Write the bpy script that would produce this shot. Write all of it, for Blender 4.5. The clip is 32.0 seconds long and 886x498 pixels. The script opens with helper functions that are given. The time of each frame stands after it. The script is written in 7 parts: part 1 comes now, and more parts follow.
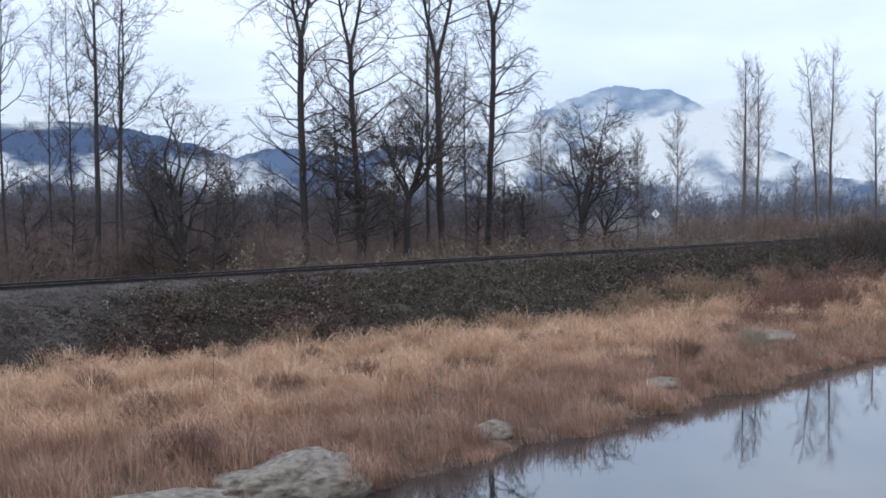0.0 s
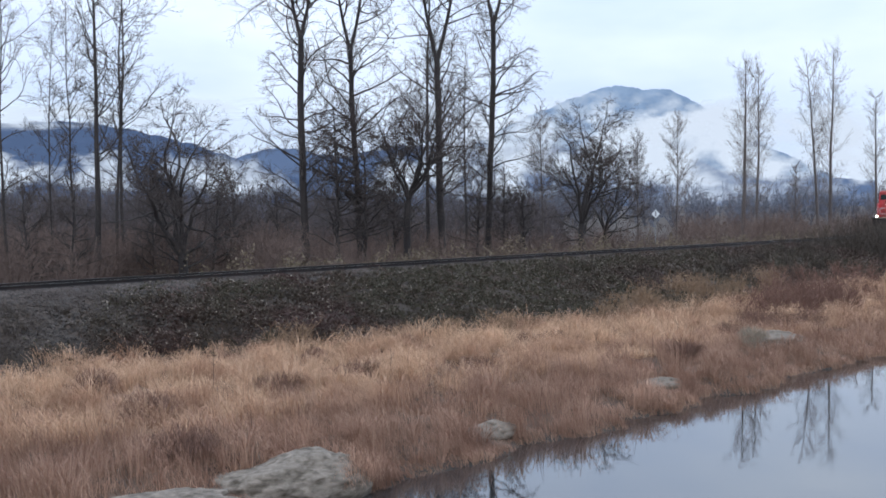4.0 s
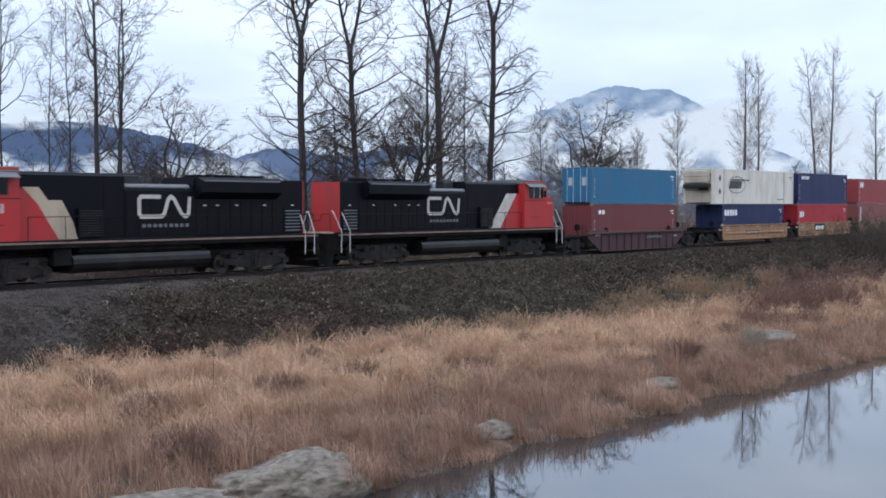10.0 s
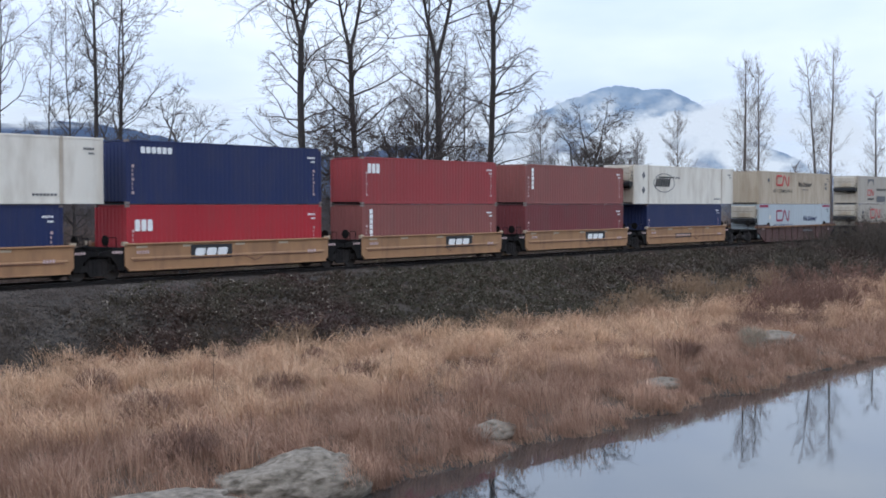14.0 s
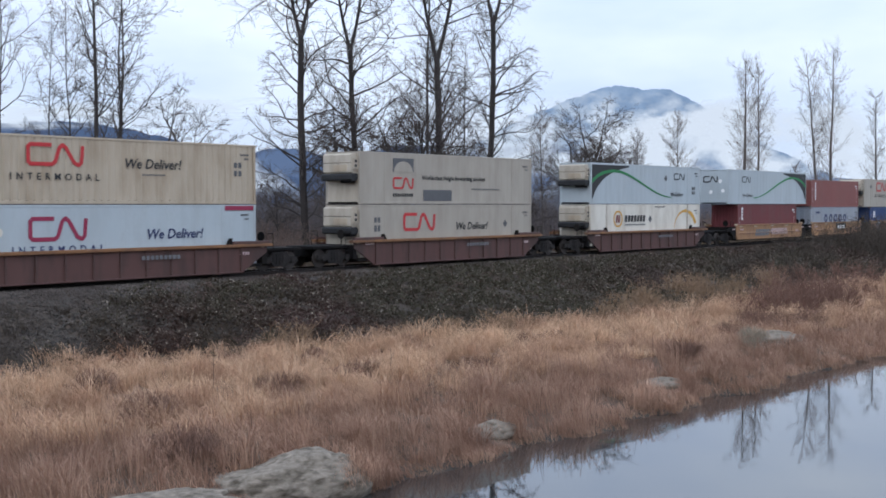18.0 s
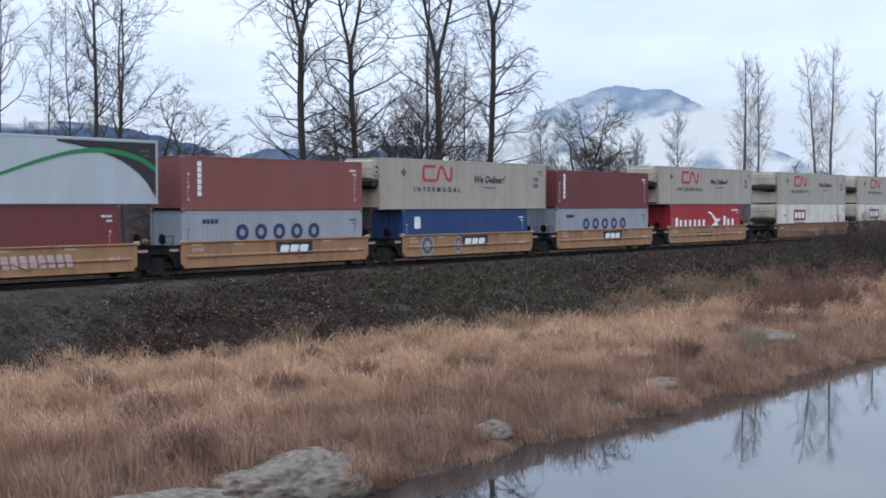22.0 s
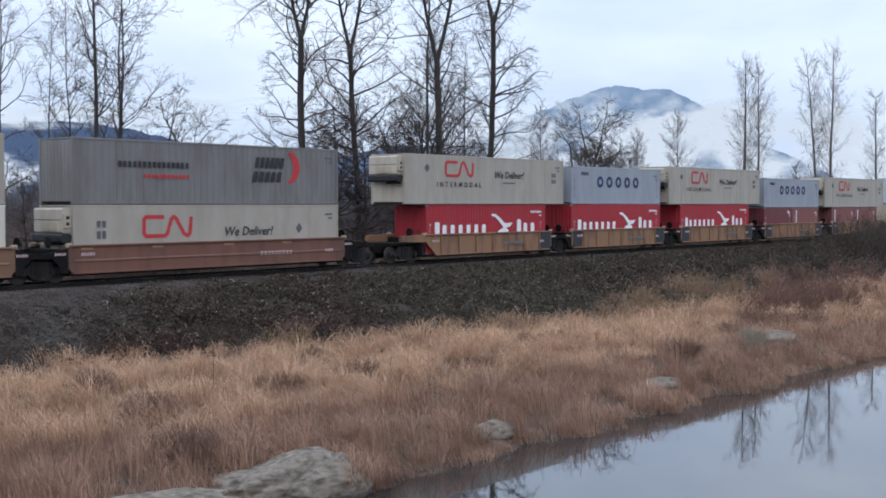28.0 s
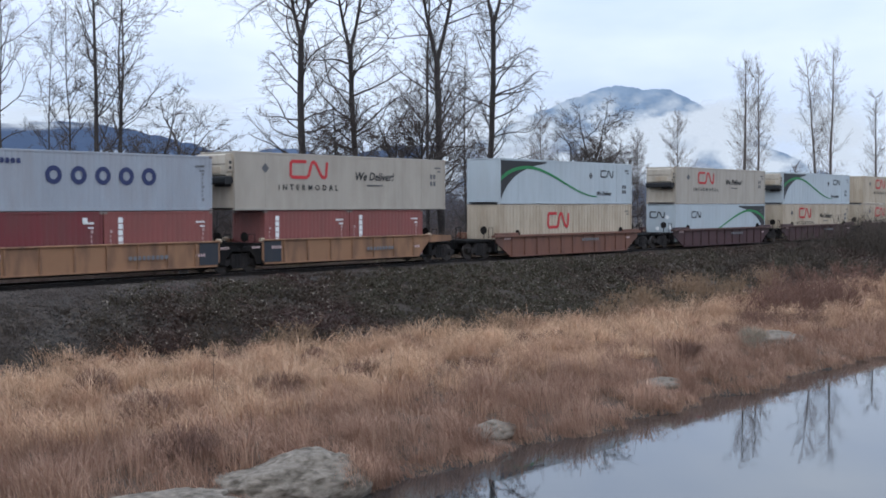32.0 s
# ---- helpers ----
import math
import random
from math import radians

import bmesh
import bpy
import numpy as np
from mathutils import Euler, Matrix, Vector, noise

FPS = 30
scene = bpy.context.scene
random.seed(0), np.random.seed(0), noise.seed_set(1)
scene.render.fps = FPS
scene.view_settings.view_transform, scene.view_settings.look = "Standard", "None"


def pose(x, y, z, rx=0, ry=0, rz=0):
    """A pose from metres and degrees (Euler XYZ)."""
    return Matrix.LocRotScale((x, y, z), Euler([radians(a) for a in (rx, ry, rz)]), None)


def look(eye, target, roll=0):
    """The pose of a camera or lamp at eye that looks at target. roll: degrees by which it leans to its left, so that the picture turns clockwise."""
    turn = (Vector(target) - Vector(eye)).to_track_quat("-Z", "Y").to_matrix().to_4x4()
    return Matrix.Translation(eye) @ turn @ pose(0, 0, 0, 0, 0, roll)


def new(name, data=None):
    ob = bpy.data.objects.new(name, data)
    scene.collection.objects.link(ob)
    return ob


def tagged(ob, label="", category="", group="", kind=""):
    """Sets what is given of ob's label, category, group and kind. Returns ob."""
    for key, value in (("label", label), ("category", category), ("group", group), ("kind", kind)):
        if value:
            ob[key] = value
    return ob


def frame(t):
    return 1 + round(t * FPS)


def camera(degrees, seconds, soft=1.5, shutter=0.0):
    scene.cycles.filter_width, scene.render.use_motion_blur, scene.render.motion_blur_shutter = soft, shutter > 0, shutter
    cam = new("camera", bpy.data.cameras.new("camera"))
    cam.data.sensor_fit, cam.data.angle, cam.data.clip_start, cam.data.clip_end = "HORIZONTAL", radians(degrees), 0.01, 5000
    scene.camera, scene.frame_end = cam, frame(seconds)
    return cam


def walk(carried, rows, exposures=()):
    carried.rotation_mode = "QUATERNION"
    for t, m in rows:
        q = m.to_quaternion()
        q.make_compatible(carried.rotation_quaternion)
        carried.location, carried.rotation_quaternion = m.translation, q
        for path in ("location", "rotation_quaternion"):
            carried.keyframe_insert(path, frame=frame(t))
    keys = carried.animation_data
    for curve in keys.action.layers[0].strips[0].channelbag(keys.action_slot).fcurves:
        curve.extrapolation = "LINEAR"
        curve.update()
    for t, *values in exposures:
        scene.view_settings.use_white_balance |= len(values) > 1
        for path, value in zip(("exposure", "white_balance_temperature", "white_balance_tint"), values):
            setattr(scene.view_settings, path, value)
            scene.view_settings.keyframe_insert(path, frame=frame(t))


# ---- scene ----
# World: x runs along the railway track, y away from the camera's bank, z up; the pond's surface is z = 0.
EYE = Vector((0.0, 0.0, 7.35))
AIM = radians(39.5)          # angle between the camera's heading and the track
TRACK_Y, RAIL_Z = 45.9, 3.95  # centre line of the track, top of the rails
SPEED, START = 18.5, 207.25  # the train's speed and the place of its headlight at the start

cam = camera(40.94, 32.0, soft=1.75, shutter=0.12)
HEADING = look(EYE, EYE + Vector((math.cos(AIM), math.sin(AIM), -80.0 / 2100.0)) * 100)
walk(cam, [(0.0, HEADING), (32.0, HEADING)], exposures=[(0.0, 0.03, 6240, 12), (10.0, 0.03, 6240, 12), (18.0, -0.01, 6270, 12), (24.0, -0.03, 6270, 12), (32.0, -0.06, 6270, 12)])

# ---- world, sun, exposure ----
SUN_EL, SUN_AZ = radians(38), radians(-95)
world = bpy.data.worlds.new("overcast")
scene.world = world
world.use_nodes = True
wn, wl = world.node_tree.nodes, world.node_tree.links
wn.clear()
w_out = wn.new("ShaderNodeOutputWorld")
w_bg = wn.new("ShaderNodeBackground")
w_bg.inputs["Strength"].default_value = 0.1
w_sky = wn.new("ShaderNodeTexSky")
w_sky.sky_type = "NISHITA"
w_sky.sun_disc = False
w_sky.sun_elevation, w_sky.sun_rotation = SUN_EL, SUN_AZ
w_co = wn.new("ShaderNodeTexCoord")
w_map = wn.new("ShaderNodeMapping")
w_map.inputs["Scale"].default_value = (1.0, 1.0, 3.2)
w_noise = wn.new("ShaderNodeTexNoise")
w_noise.inputs["Scale"].default_value = 3.0
w_noise.inputs["Detail"].default_value = 5.0
w_noise.inputs["Roughness"].default_value = 0.5
w_ramp = wn.new("ShaderNodeValToRGB")
w_ramp.color_ramp.elements[0].position, w_ramp.color_ramp.elements[0].color = 0.36, (7.6, 9.1, 11.6, 1)
w_ramp.color_ramp.elements[1].position, w_ramp.color_ramp.elements[1].color = 0.62, (10.2, 11.4, 12.9, 1)
w_mix = wn.new("ShaderNodeMix")
w_mix.data_type = "RGBA"
w_mix.inputs["Factor"].default_value = 0.88
wl.new(w_co.outputs["Generated"], w_map.inputs["Vector"])
wl.new(w_map.outputs["Vector"], w_noise.inputs["Vector"])
wl.new(w_noise.outputs["Fac"], w_ramp.inputs["Fac"])
wl.new(w_sky.outputs["Color"], w_mix.inputs["A"])
wl.new(w_ramp.outputs["Color"], w_mix.inputs["B"])
# an overcast sky is brighter overhead than at the horizon
w_sep = wn.new("ShaderNodeSeparateXYZ")
w_up = wn.new("ShaderNodeMapRange")
w_up.inputs["From Min"].default_value, w_up.inputs["From Max"].default_value = 0.0, 1.0
w_up.inputs["To Min"].default_value, w_up.inputs["To Max"].default_value = 0.86, 1.8
w_mul = wn.new("ShaderNodeVectorMath")
w_mul.operation = "SCALE"
wl.new(w_co.outputs["Generated"], w_sep.inputs["Vector"])
wl.new(w_sep.outputs["Z"], w_up.inputs["Value"])
wl.new(w_mix.outputs["Result"], w_mul.inputs[0])
wl.new(w_up.outputs["Result"], w_mul.inputs["Scale"])
wl.new(w_mul.outputs["Vector"], w_bg.inputs["Color"])
wl.new(w_bg.outputs["Background"], w_out.inputs["Surface"])

sun = new("sun", bpy.data.lights.new("sun", "SUN"))
sun.data.energy, sun.data.angle, sun.data.color = 0.4, radians(45), (1.0, 0.97, 0.93)
sun.matrix_world = look((-30, -20, 60), (40, 10, 0))


# ---- materials ----
def mat(name, color, rough=0.7, vary=0.25, scale=2.0, bump=0.0, grain=40.0, metal=0.0, dirt=None, dirt_amount=0.0,
        dirt_scale=1.2, spread=0.0, islands=0.0, other=None, emit=0.0, specular=0.5, stretch=(1, 1, 1), leafy=0.0):
    """A procedural surface: base colour with variation at two scales, dirt or wear patches and fine relief."""
    m = bpy.data.materials.new(name)
    m.use_nodes = True
    n, l = m.node_tree.nodes, m.node_tree.links
    b = n["Principled BSDF"]
    b.inputs["Roughness"].default_value, b.inputs["Metallic"].default_value = rough, metal
    b.inputs["Specular IOR Level"].default_value = specular
    co = n.new("ShaderNodeTexCoord")
    mp = n.new("ShaderNodeMapping")
    mp.inputs["Scale"].default_value = stretch
    l.new(co.outputs["Object"], mp.inputs["Vector"])

    def tex(size, detail=4.0):
        t = n.new("ShaderNodeTexNoise")
        t.inputs["Scale"].default_value, t.inputs["Detail"].default_value = size, detail
        l.new(mp.outputs["Vector"], t.inputs["Vector"])
        return t

    def mixed(a, second, fac):
        x = n.new("ShaderNodeMix")
        x.data_type = "RGBA"
        for sock, val in (("A", a), ("B", second), ("Factor", fac)):
            if hasattr(val, "links"):
                l.new(val, x.inputs[sock])
            else:
                x.inputs[sock].default_value = val
        return x.outputs["Result"]

    def ramped(sock, lo, hi, a=0.0, z=1.0):
        r = n.new("ShaderNodeMapRange")
        l.new(sock, r.inputs["Value"])
        r.inputs["From Min"].default_value, r.inputs["From Max"].default_value = lo, hi
        r.inputs["To Min"].default_value, r.inputs["To Max"].default_value = a, z
        return r.outputs["Result"]

    c = (*color, 1)
    dark = tuple(v * (1 - vary) for v in color) + (1,)
    lite = tuple(min(0.95, v * (1 + vary)) for v in color) + (1,)
    out = mixed(dark, lite, ramped(tex(scale).outputs["Fac"], 0.3, 0.7))
    out = mixed(out, c, ramped(tex(grain, 2.0).outputs["Fac"], 0.35, 0.65, 0.0, 0.7))
    if islands or spread:
        src = n.new("ShaderNodeNewGeometry").outputs["Random Per Island"] if islands else n.new("ShaderNodeObjectInfo").outputs["Random"]
        out = mixed(out, (*(other or tuple(v * 0.5 for v in color)), 1), ramped(src, 0, 1, 0, islands or spread))
    if dirt:
        out = mixed(out, (*dirt, 1), ramped(tex(dirt_scale, 6.0).outputs["Fac"], 0.46, 0.68, 0.0, dirt_amount))
    l.new(out, b.inputs["Base Color"])
    if bump:
        bp = n.new("ShaderNodeBump")
        bp.inputs["Strength"].default_value, bp.inputs["Distance"].default_value = min(1.0, bump), 0.02
        l.new(tex(grain, 3.0).outputs["Fac"], bp.inputs["Height"])
        l.new(bp.outputs["Normal"], b.inputs["Normal"])
    if leafy:
        tl, mx = n.new("ShaderNodeBsdfTranslucent"), n.new("ShaderNodeMixShader")
        l.new(out, tl.inputs["Color"])
        mx.inputs["Fac"].default_value = leafy
        l.new(b.outputs["BSDF"], mx.inputs[1])
        l.new(tl.outputs["BSDF"], mx.inputs[2])
        l.new(mx.outputs["Shader"], n["Material Output"].inputs["Surface"])
    if emit:
        b.inputs["Emission Color"].default_value, b.inputs["Emission Strength"].default_value = c, emit
    return m


# ---- mesh helpers ----
class Shape:
    """Vertices and faces that are gathered into one mesh."""

    def __init__(self):
        self.v, self.f = [], []

    def face_loop(self, pts):
        k = len(self.v)
        self.v += [tuple(p) for p in pts]
        return list(range(k, k + len(pts)))

    def box(self, x0, x1, y0, y1, z0, z1, c=0.0):
        """A box; c bevels its edges along the longest axis."""
        if c <= 0:
            a = self.face_loop([(x0, y0, z0), (x1, y0, z0), (x1, y1, z0), (x0, y1, z0), (x0, y0, z1), (x1, y0, z1), (x1, y1, z1), (x0, y1, z1)])
            self.f += [tuple(a[i] for i in q) for q in ((3, 2, 1, 0), (4, 5, 6, 7), (0, 1, 5, 4), (1, 2, 6, 5), (2, 3, 7, 6), (3, 0, 4, 7))]
            return self
        sx, sy, sz = x1 - x0, y1 - y0, z1 - z0
        axis = "xyz"[(sx, sy, sz).index(max(sx, sy, sz))]

        def ring(p0, p1, q0, q1):
            return [(p0 + c, q0), (p1 - c, q0), (p1, q0 + c), (p1, q1 - c), (p1 - c, q1), (p0 + c, q1), (p0, q1 - c), (p0, q0 + c)]
        if axis == "x":
            self.prism(ring(y0, y1, z0, z1), "x", x0, x1)
        elif axis == "y":
            self.prism(ring(x0, x1, z0, z1), "y", y0, y1)
        else:
            self.prism(ring(x0, x1, y0, y1), "z", z0, z1)
        return self

    def prism(self, outline, axis, a0, a1):
        """An outline in the other two axes, drawn out along axis from a0 to a1."""
        def at(p, a):
            return {"x": (a, p[0], p[1]), "y": (p[0], a, p[1]), "z": (p[0], p[1], a)}[axis]
        a = self.face_loop([at(p, a0) for p in outline])
        b = self.face_loop([at(p, a1) for p in outline])
        k = len(outline)
        self.f += [tuple(reversed(a)), tuple(b)]
        self.f += [(a[i], a[(i + 1) % k], b[(i + 1) % k], b[i]) for i in range(k)]
        return self

    def cyl(self, centre, r, axis, a0, a1, k=12, r1=None):
        r1 = r if r1 is None else r1
        ring = [(math.cos(2 * math.pi * i / k), math.sin(2 * math.pi * i / k)) for i in range(k)]

        def at(p, a):
            return {"x": (a, p[0], p[1]), "y": (p[0], a, p[1]), "z": (p[0], p[1], a)}[axis]
        a = self.face_loop([at((centre[0] + r * p, centre[1] + r * q), a0) for p, q in ring])
        b = self.face_loop([at((centre[0] + r1 * p, centre[1] + r1 * q), a1) for p, q in ring])
        self.f += [tuple(reversed(a)), tuple(b)]
        self.f += [(a[i], a[(i + 1) % k], b[(i + 1) % k], b[i]) for i in range(k)]
        return self

    def tube(self, path, r, k=6):
        for p, q in zip(path, path[1:]):
            p, q = Vector(p), Vector(q)
            d = (q - p).normalized()
            s = d.orthogonal().normalized()
            t = d.cross(s)
            ring = [(math.cos(2 * math.pi * i / k), math.sin(2 * math.pi * i / k)) for i in range(k)]
            a = self.face_loop([p + (s * c + t * e) * r for c, e in ring])
            b = self.face_loop([q + (s * c + t * e) * r for c, e in ring])
            self.f += [(a[i], a[(i + 1) % k], b[(i + 1) % k], b[i]) for i in range(k)]
            self.f += [tuple(reversed(a)), tuple(b)]
        return self

    def poly(self, pts):
        self.f.append(tuple(self.face_loop(pts)))
        return self

    def mesh(self, name, material, smooth=False):
        me = bpy.data.meshes.new(name)
        me.from_pydata(self.v, [], self.f)
        me.materials.append(material)
        if smooth:
            me.shade_smooth()
        bm = bmesh.new()
        bm.from_mesh(me)
        bmesh.ops.recalc_face_normals(bm, faces=bm.faces)
        bm.to_mesh(me)
        bm.free()
        return me


def part(name, shape, material, parent, label="", at=None, smooth=False):
    """One mesh object under a thing or a part."""
    me = shape if isinstance(shape, bpy.types.Mesh) else shape.mesh(name, material, smooth)
    ob = new(name, me)
    ob.parent = parent
    if at:
        ob.location = at
    return tagged(ob, label) if label else ob


def thing(name, label, category, group="", kind="", at=(0, 0, 0), turn=0):
    ob = new(name)
    ob.empty_display_size = 0.2
    ob.matrix_basis = pose(*at, 0, 0, turn)
    return tagged(ob, label, category, group, kind)


def array_mesh(name, verts, faces, material, smooth=False):
    """A mesh from numpy arrays; all faces have the same number of corners."""
    me = bpy.data.meshes.new(name)
    n, k = faces.shape
    me.vertices.add(len(verts))
    me.vertices.foreach_set("co", verts.astype(np.float32).ravel())
    me.loops.add(n * k)
    me.loops.foreach_set("vertex_index", faces.astype(np.int32).ravel())
    me.polygons.add(n)
    me.polygons.foreach_set("loop_start", np.arange(0, n * k, k, dtype=np.int32))
    me.polygons.foreach_set("use_smooth", np.full(n, smooth))
    me.materials.append(material)
    me.update(calc_edges=True)
    return me

# ---- land ----
rng = np.random.default_rng(7)


def wavy(x, y, size, seed=0):
    """Smooth values between -1 and 1 over the plan, for arrays."""
    r = np.random.default_rng(100 + seed)
    total = np.zeros_like(x, dtype=float)
    for k in range(7):
        a, ph, g = r.uniform(0, 2 * math.pi), r.uniform(0, 2 * math.pi), r.uniform(0.6, 1.9) / size
        total += np.sin((np.cos(a) * x + np.sin(a) * y) * g * 2 * math.pi + ph)
    return np.clip(total / 3.2, -1, 1)


def shore(s):
    """Distance of the pond's far edge from the camera's line."""
    return np.interp(s, [0, 20, 32, 52, 70, 140], [20.7, 20.5, 20.6, 20.0, 19.2, 18.0]) + 0.45 * wavy(s, s * 0, 9, 1) + 0.2 * wavy(s, s * 0, 2.7, 2)


def foot(s):
    """Where the railway bank meets the marsh."""
    return np.interp(s, [0, 28, 37, 50, 66, 140], [39.4, 38.7, 36.1, 34.1, 33.4, 33.0]) + 0.5 * wavy(s, s * 0, 14, 3)


def land(s, w):
    """Height of the ground, for arrays."""
    s, w = np.asarray(s, float), np.asarray(w, float)
    e, ft = shore(s), foot(s)
    marsh = 0.55 + 0.2 * wavy(s, w, 4.5, 4) + 0.16 * wavy(s, w, 1.9, 5) + 0.25 * np.clip((w - e) / 14, 0, 1)
    z = np.where(w > e, np.minimum(marsh, (w - e) * 0.22 + 0.03), np.maximum(-0.9, (w - e) * 0.35))
    rise = np.clip((w - ft) / (43.3 - ft), 0, 1)
    rough = 0.14 * wavy(s, w, 3, 6) + 0.08 * wavy(s, w, 1.1, 7)
    bank = 0.8 + (3.47 - 0.8) * rise ** 0.9 + rough * np.clip(rise * 6, 0, 1) * np.clip((1 - rise) * 5, 0, 1)
    z = np.where(w > ft, np.maximum(z, bank), z)
    z = np.where(w > 48.4, np.maximum(1.95 + 0.15 * wavy(s, w, 6, 8), 3.47 - (w - 48.4) * 0.55), z)
    near = np.clip((7.0 - w) / 6.0, 0, 1)
    return np.where(w < 7, np.maximum(z, -0.9 + 6.5 * near), z)


def spaced(stops):
    out = [np.arange(a, b, d) for (a, d), (b, e) in zip(stops, stops[1:])]
    return np.concatenate(out + [[stops[-1][0]]])


gs = spaced([(-900, 90), (-90, 15), (0, 2), (14, 0.45), (132, 2), (180, 12), (420, 60), (900, 300), (4500, 1)])
gw = spaced([(-600, 60), (-60, 6), (0, 1), (15, 0.35), (51, 1.2), (66, 6), (120, 30), (420, 180), (4600, 1)])
GS, GW = np.meshgrid(gs, gw, indexing="ij")
gv = np.stack([GS, GW, land(GS, GW)], -1).reshape(-1, 3)
gi = np.arange(len(gs) * len(gw)).reshape(len(gs), len(gw))
gf = np.stack([gi[:-1, :-1], gi[1:, :-1], gi[1:, 1:], gi[:-1, 1:]], -1).reshape(-1, 4)
M_SOIL = mat("soil", (0.048, 0.036, 0.027), 0.95, 0.4, 0.7, 0.8, 14, dirt=(0.085, 0.06, 0.042), dirt_amount=0.6, dirt_scale=0.9)
M_MARSH = mat("matted_grass_litter", (0.11, 0.068, 0.045), 0.95, 0.4, 0.9, 0.9, 18, dirt=(0.055, 0.036, 0.025), dirt_amount=0.7, dirt_scale=1.3)
ground_mesh = array_mesh("ground", gv, gf, M_SOIL, True)
ground_mesh.materials.append(M_MARSH)
gc = gv[gf].mean(1)
ground_mesh.polygons.foreach_set("material_index", ((gc[:, 1] > shore(gc[:, 0]) + 0.3) & (gc[:, 1] < foot(gc[:, 0]) + 0.3)).astype(np.int32))
tagged(new("ground", ground_mesh), "brown marshy soil with dead grass litter", "ground", kind="structure")

# pond
M_WATER = bpy.data.materials.new("pond_water")
M_WATER.use_nodes = True
_n, _l = M_WATER.node_tree.nodes, M_WATER.node_tree.links
_b = _n["Principled BSDF"]
_b.inputs["Base Color"].default_value = (0.03, 0.03, 0.03, 1)
_b.inputs["Roughness"].default_value = 0.025
_b.inputs["IOR"].default_value = 1.88
_t = _n.new("ShaderNodeTexNoise")
_t.inputs["Scale"].default_value, _t.inputs["Detail"].default_value = 0.9, 2.0
_c = _n.new("ShaderNodeTexCoord")
_p = _n.new("ShaderNodeBump")
_p.inputs["Strength"].default_value, _p.inputs["Distance"].default_value = 0.045, 0.03
_l.new(_c.outputs["Object"], _t.inputs["Vector"])
_l.new(_t.outputs["Fac"], _p.inputs["Height"])
_l.new(_p.outputs["Normal"], _b.inputs["Normal"])
water = Shape()
ws = list(np.linspace(-400, 600, 26))
for a, b in zip(ws, ws[1:]):
    water.poly([(a, -2, 0), (b, -2, 0), (b, 24, 0), (a, 24, 0)])
tagged(new("water", water.mesh("water", M_WATER)), "still dark pond mirroring the overcast sky and trees", "pond", kind="structure")

# ballast bed with a crushed-stone slope where the bank is bare
M_GRAVEL = mat("crushed_stone", (0.05, 0.041, 0.034), 0.92, 0.4, 1.1, 1.0, 26, dirt=(0.045, 0.038, 0.034), dirt_amount=0.8, dirt_scale=0.7)
M_STONE = mat("loose_stone", (0.112, 0.09, 0.075), 0.9, 0.4, 0.5, islands=1.0, other=(0.033, 0.028, 0.024), dirt=(0.05, 0.037, 0.03), dirt_amount=0.9, dirt_scale=0.4)
bs = spaced([(-300, 20), (0, 1), (140, 8), (300, 40), (1200, 1)])
bw = np.array([41.6, 42.6, 43.1, 43.6, 44.1, 44.5, 44.9, 45.9, 46.9, 47.3, 47.8, 48.4, 49.2])
bz = np.array([1.3, 2.45, 2.95, 3.13, 3.24, 3.27, 3.27, 3.27, 3.27, 3.24, 3.1, 2.85, 1.7])
BS, BW = np.meshgrid(bs, bw, indexing="ij")
bz = bz + 0.45
BZ = bz[None, :] + 0.035 * wavy(BS, BW, 0.9, 11) + 0.03 * wavy(BS, BW, 2.3, 12)
bv = np.stack([BS, BW, BZ], -1).reshape(-1, 3)
bi = np.arange(BS.size).reshape(BS.shape)
bf = np.stack([bi[:-1, :-1], bi[1:, :-1], bi[1:, 1:], bi[:-1, 1:]], -1).reshape(-1, 4)
tagged(new("ballast", array_mesh("ballast", bv, bf, M_GRAVEL, True)), "grey crushed-stone ballast bed under the track", "ballast", kind="structure")


def stones(count, s0, s1, w0, w1, low, high, seed, keep=None):
    """Angular stones strewn on a stretch of ground; flattened octahedra of uneven shape."""
    r = np.random.default_rng(seed)
    s, w = r.uniform(s0, s1, count), r.uniform(w0, w1, count)
    if keep is not None:
        ok = keep(s, w, r)
        s, w = s[ok], w[ok]
    n = len(s)
    size = r.uniform(low, high, n) * r.uniform(0.6, 1.4, n)
    base = np.array([(1, 0, 0), (0, 1, 0), (-1, 0, 0), (0, -1, 0), (0, 0, 0.8), (0, 0, -0.8)])
    v = base[None] * r.uniform(0.6, 1.3, (n, 6, 1)) * size[:, None, None]
    a = r.uniform(0, 6.3, n)
    ca, sa = np.cos(a)[:, None], np.sin(a)[:, None]
    x, y = v[..., 0] * ca - v[..., 1] * sa, v[..., 0] * sa + v[..., 1] * ca
    zb = np.maximum(land(s, w), np.interp(w, bw, bz, left=-9, right=-9))
    v = np.stack([x + s[:, None], y + w[:, None], v[..., 2] + zb[:, None] + size[:, None] * 0.2], -1)
    f = np.array([(0, 1, 4), (1, 2, 4), (2, 3, 4), (3, 0, 4), (1, 0, 5), (2, 1, 5), (3, 2, 5), (0, 3, 5)])
    return v.reshape(-1, 3), (f[None] + 6 * np.arange(n)[:, None, None]).reshape(-1, 3)


def gravelly(s, w, r):
    return (w > 43.0) | (s + 3 * r.standard_normal(len(s)) < 33 + (w - 40) * 1.2)


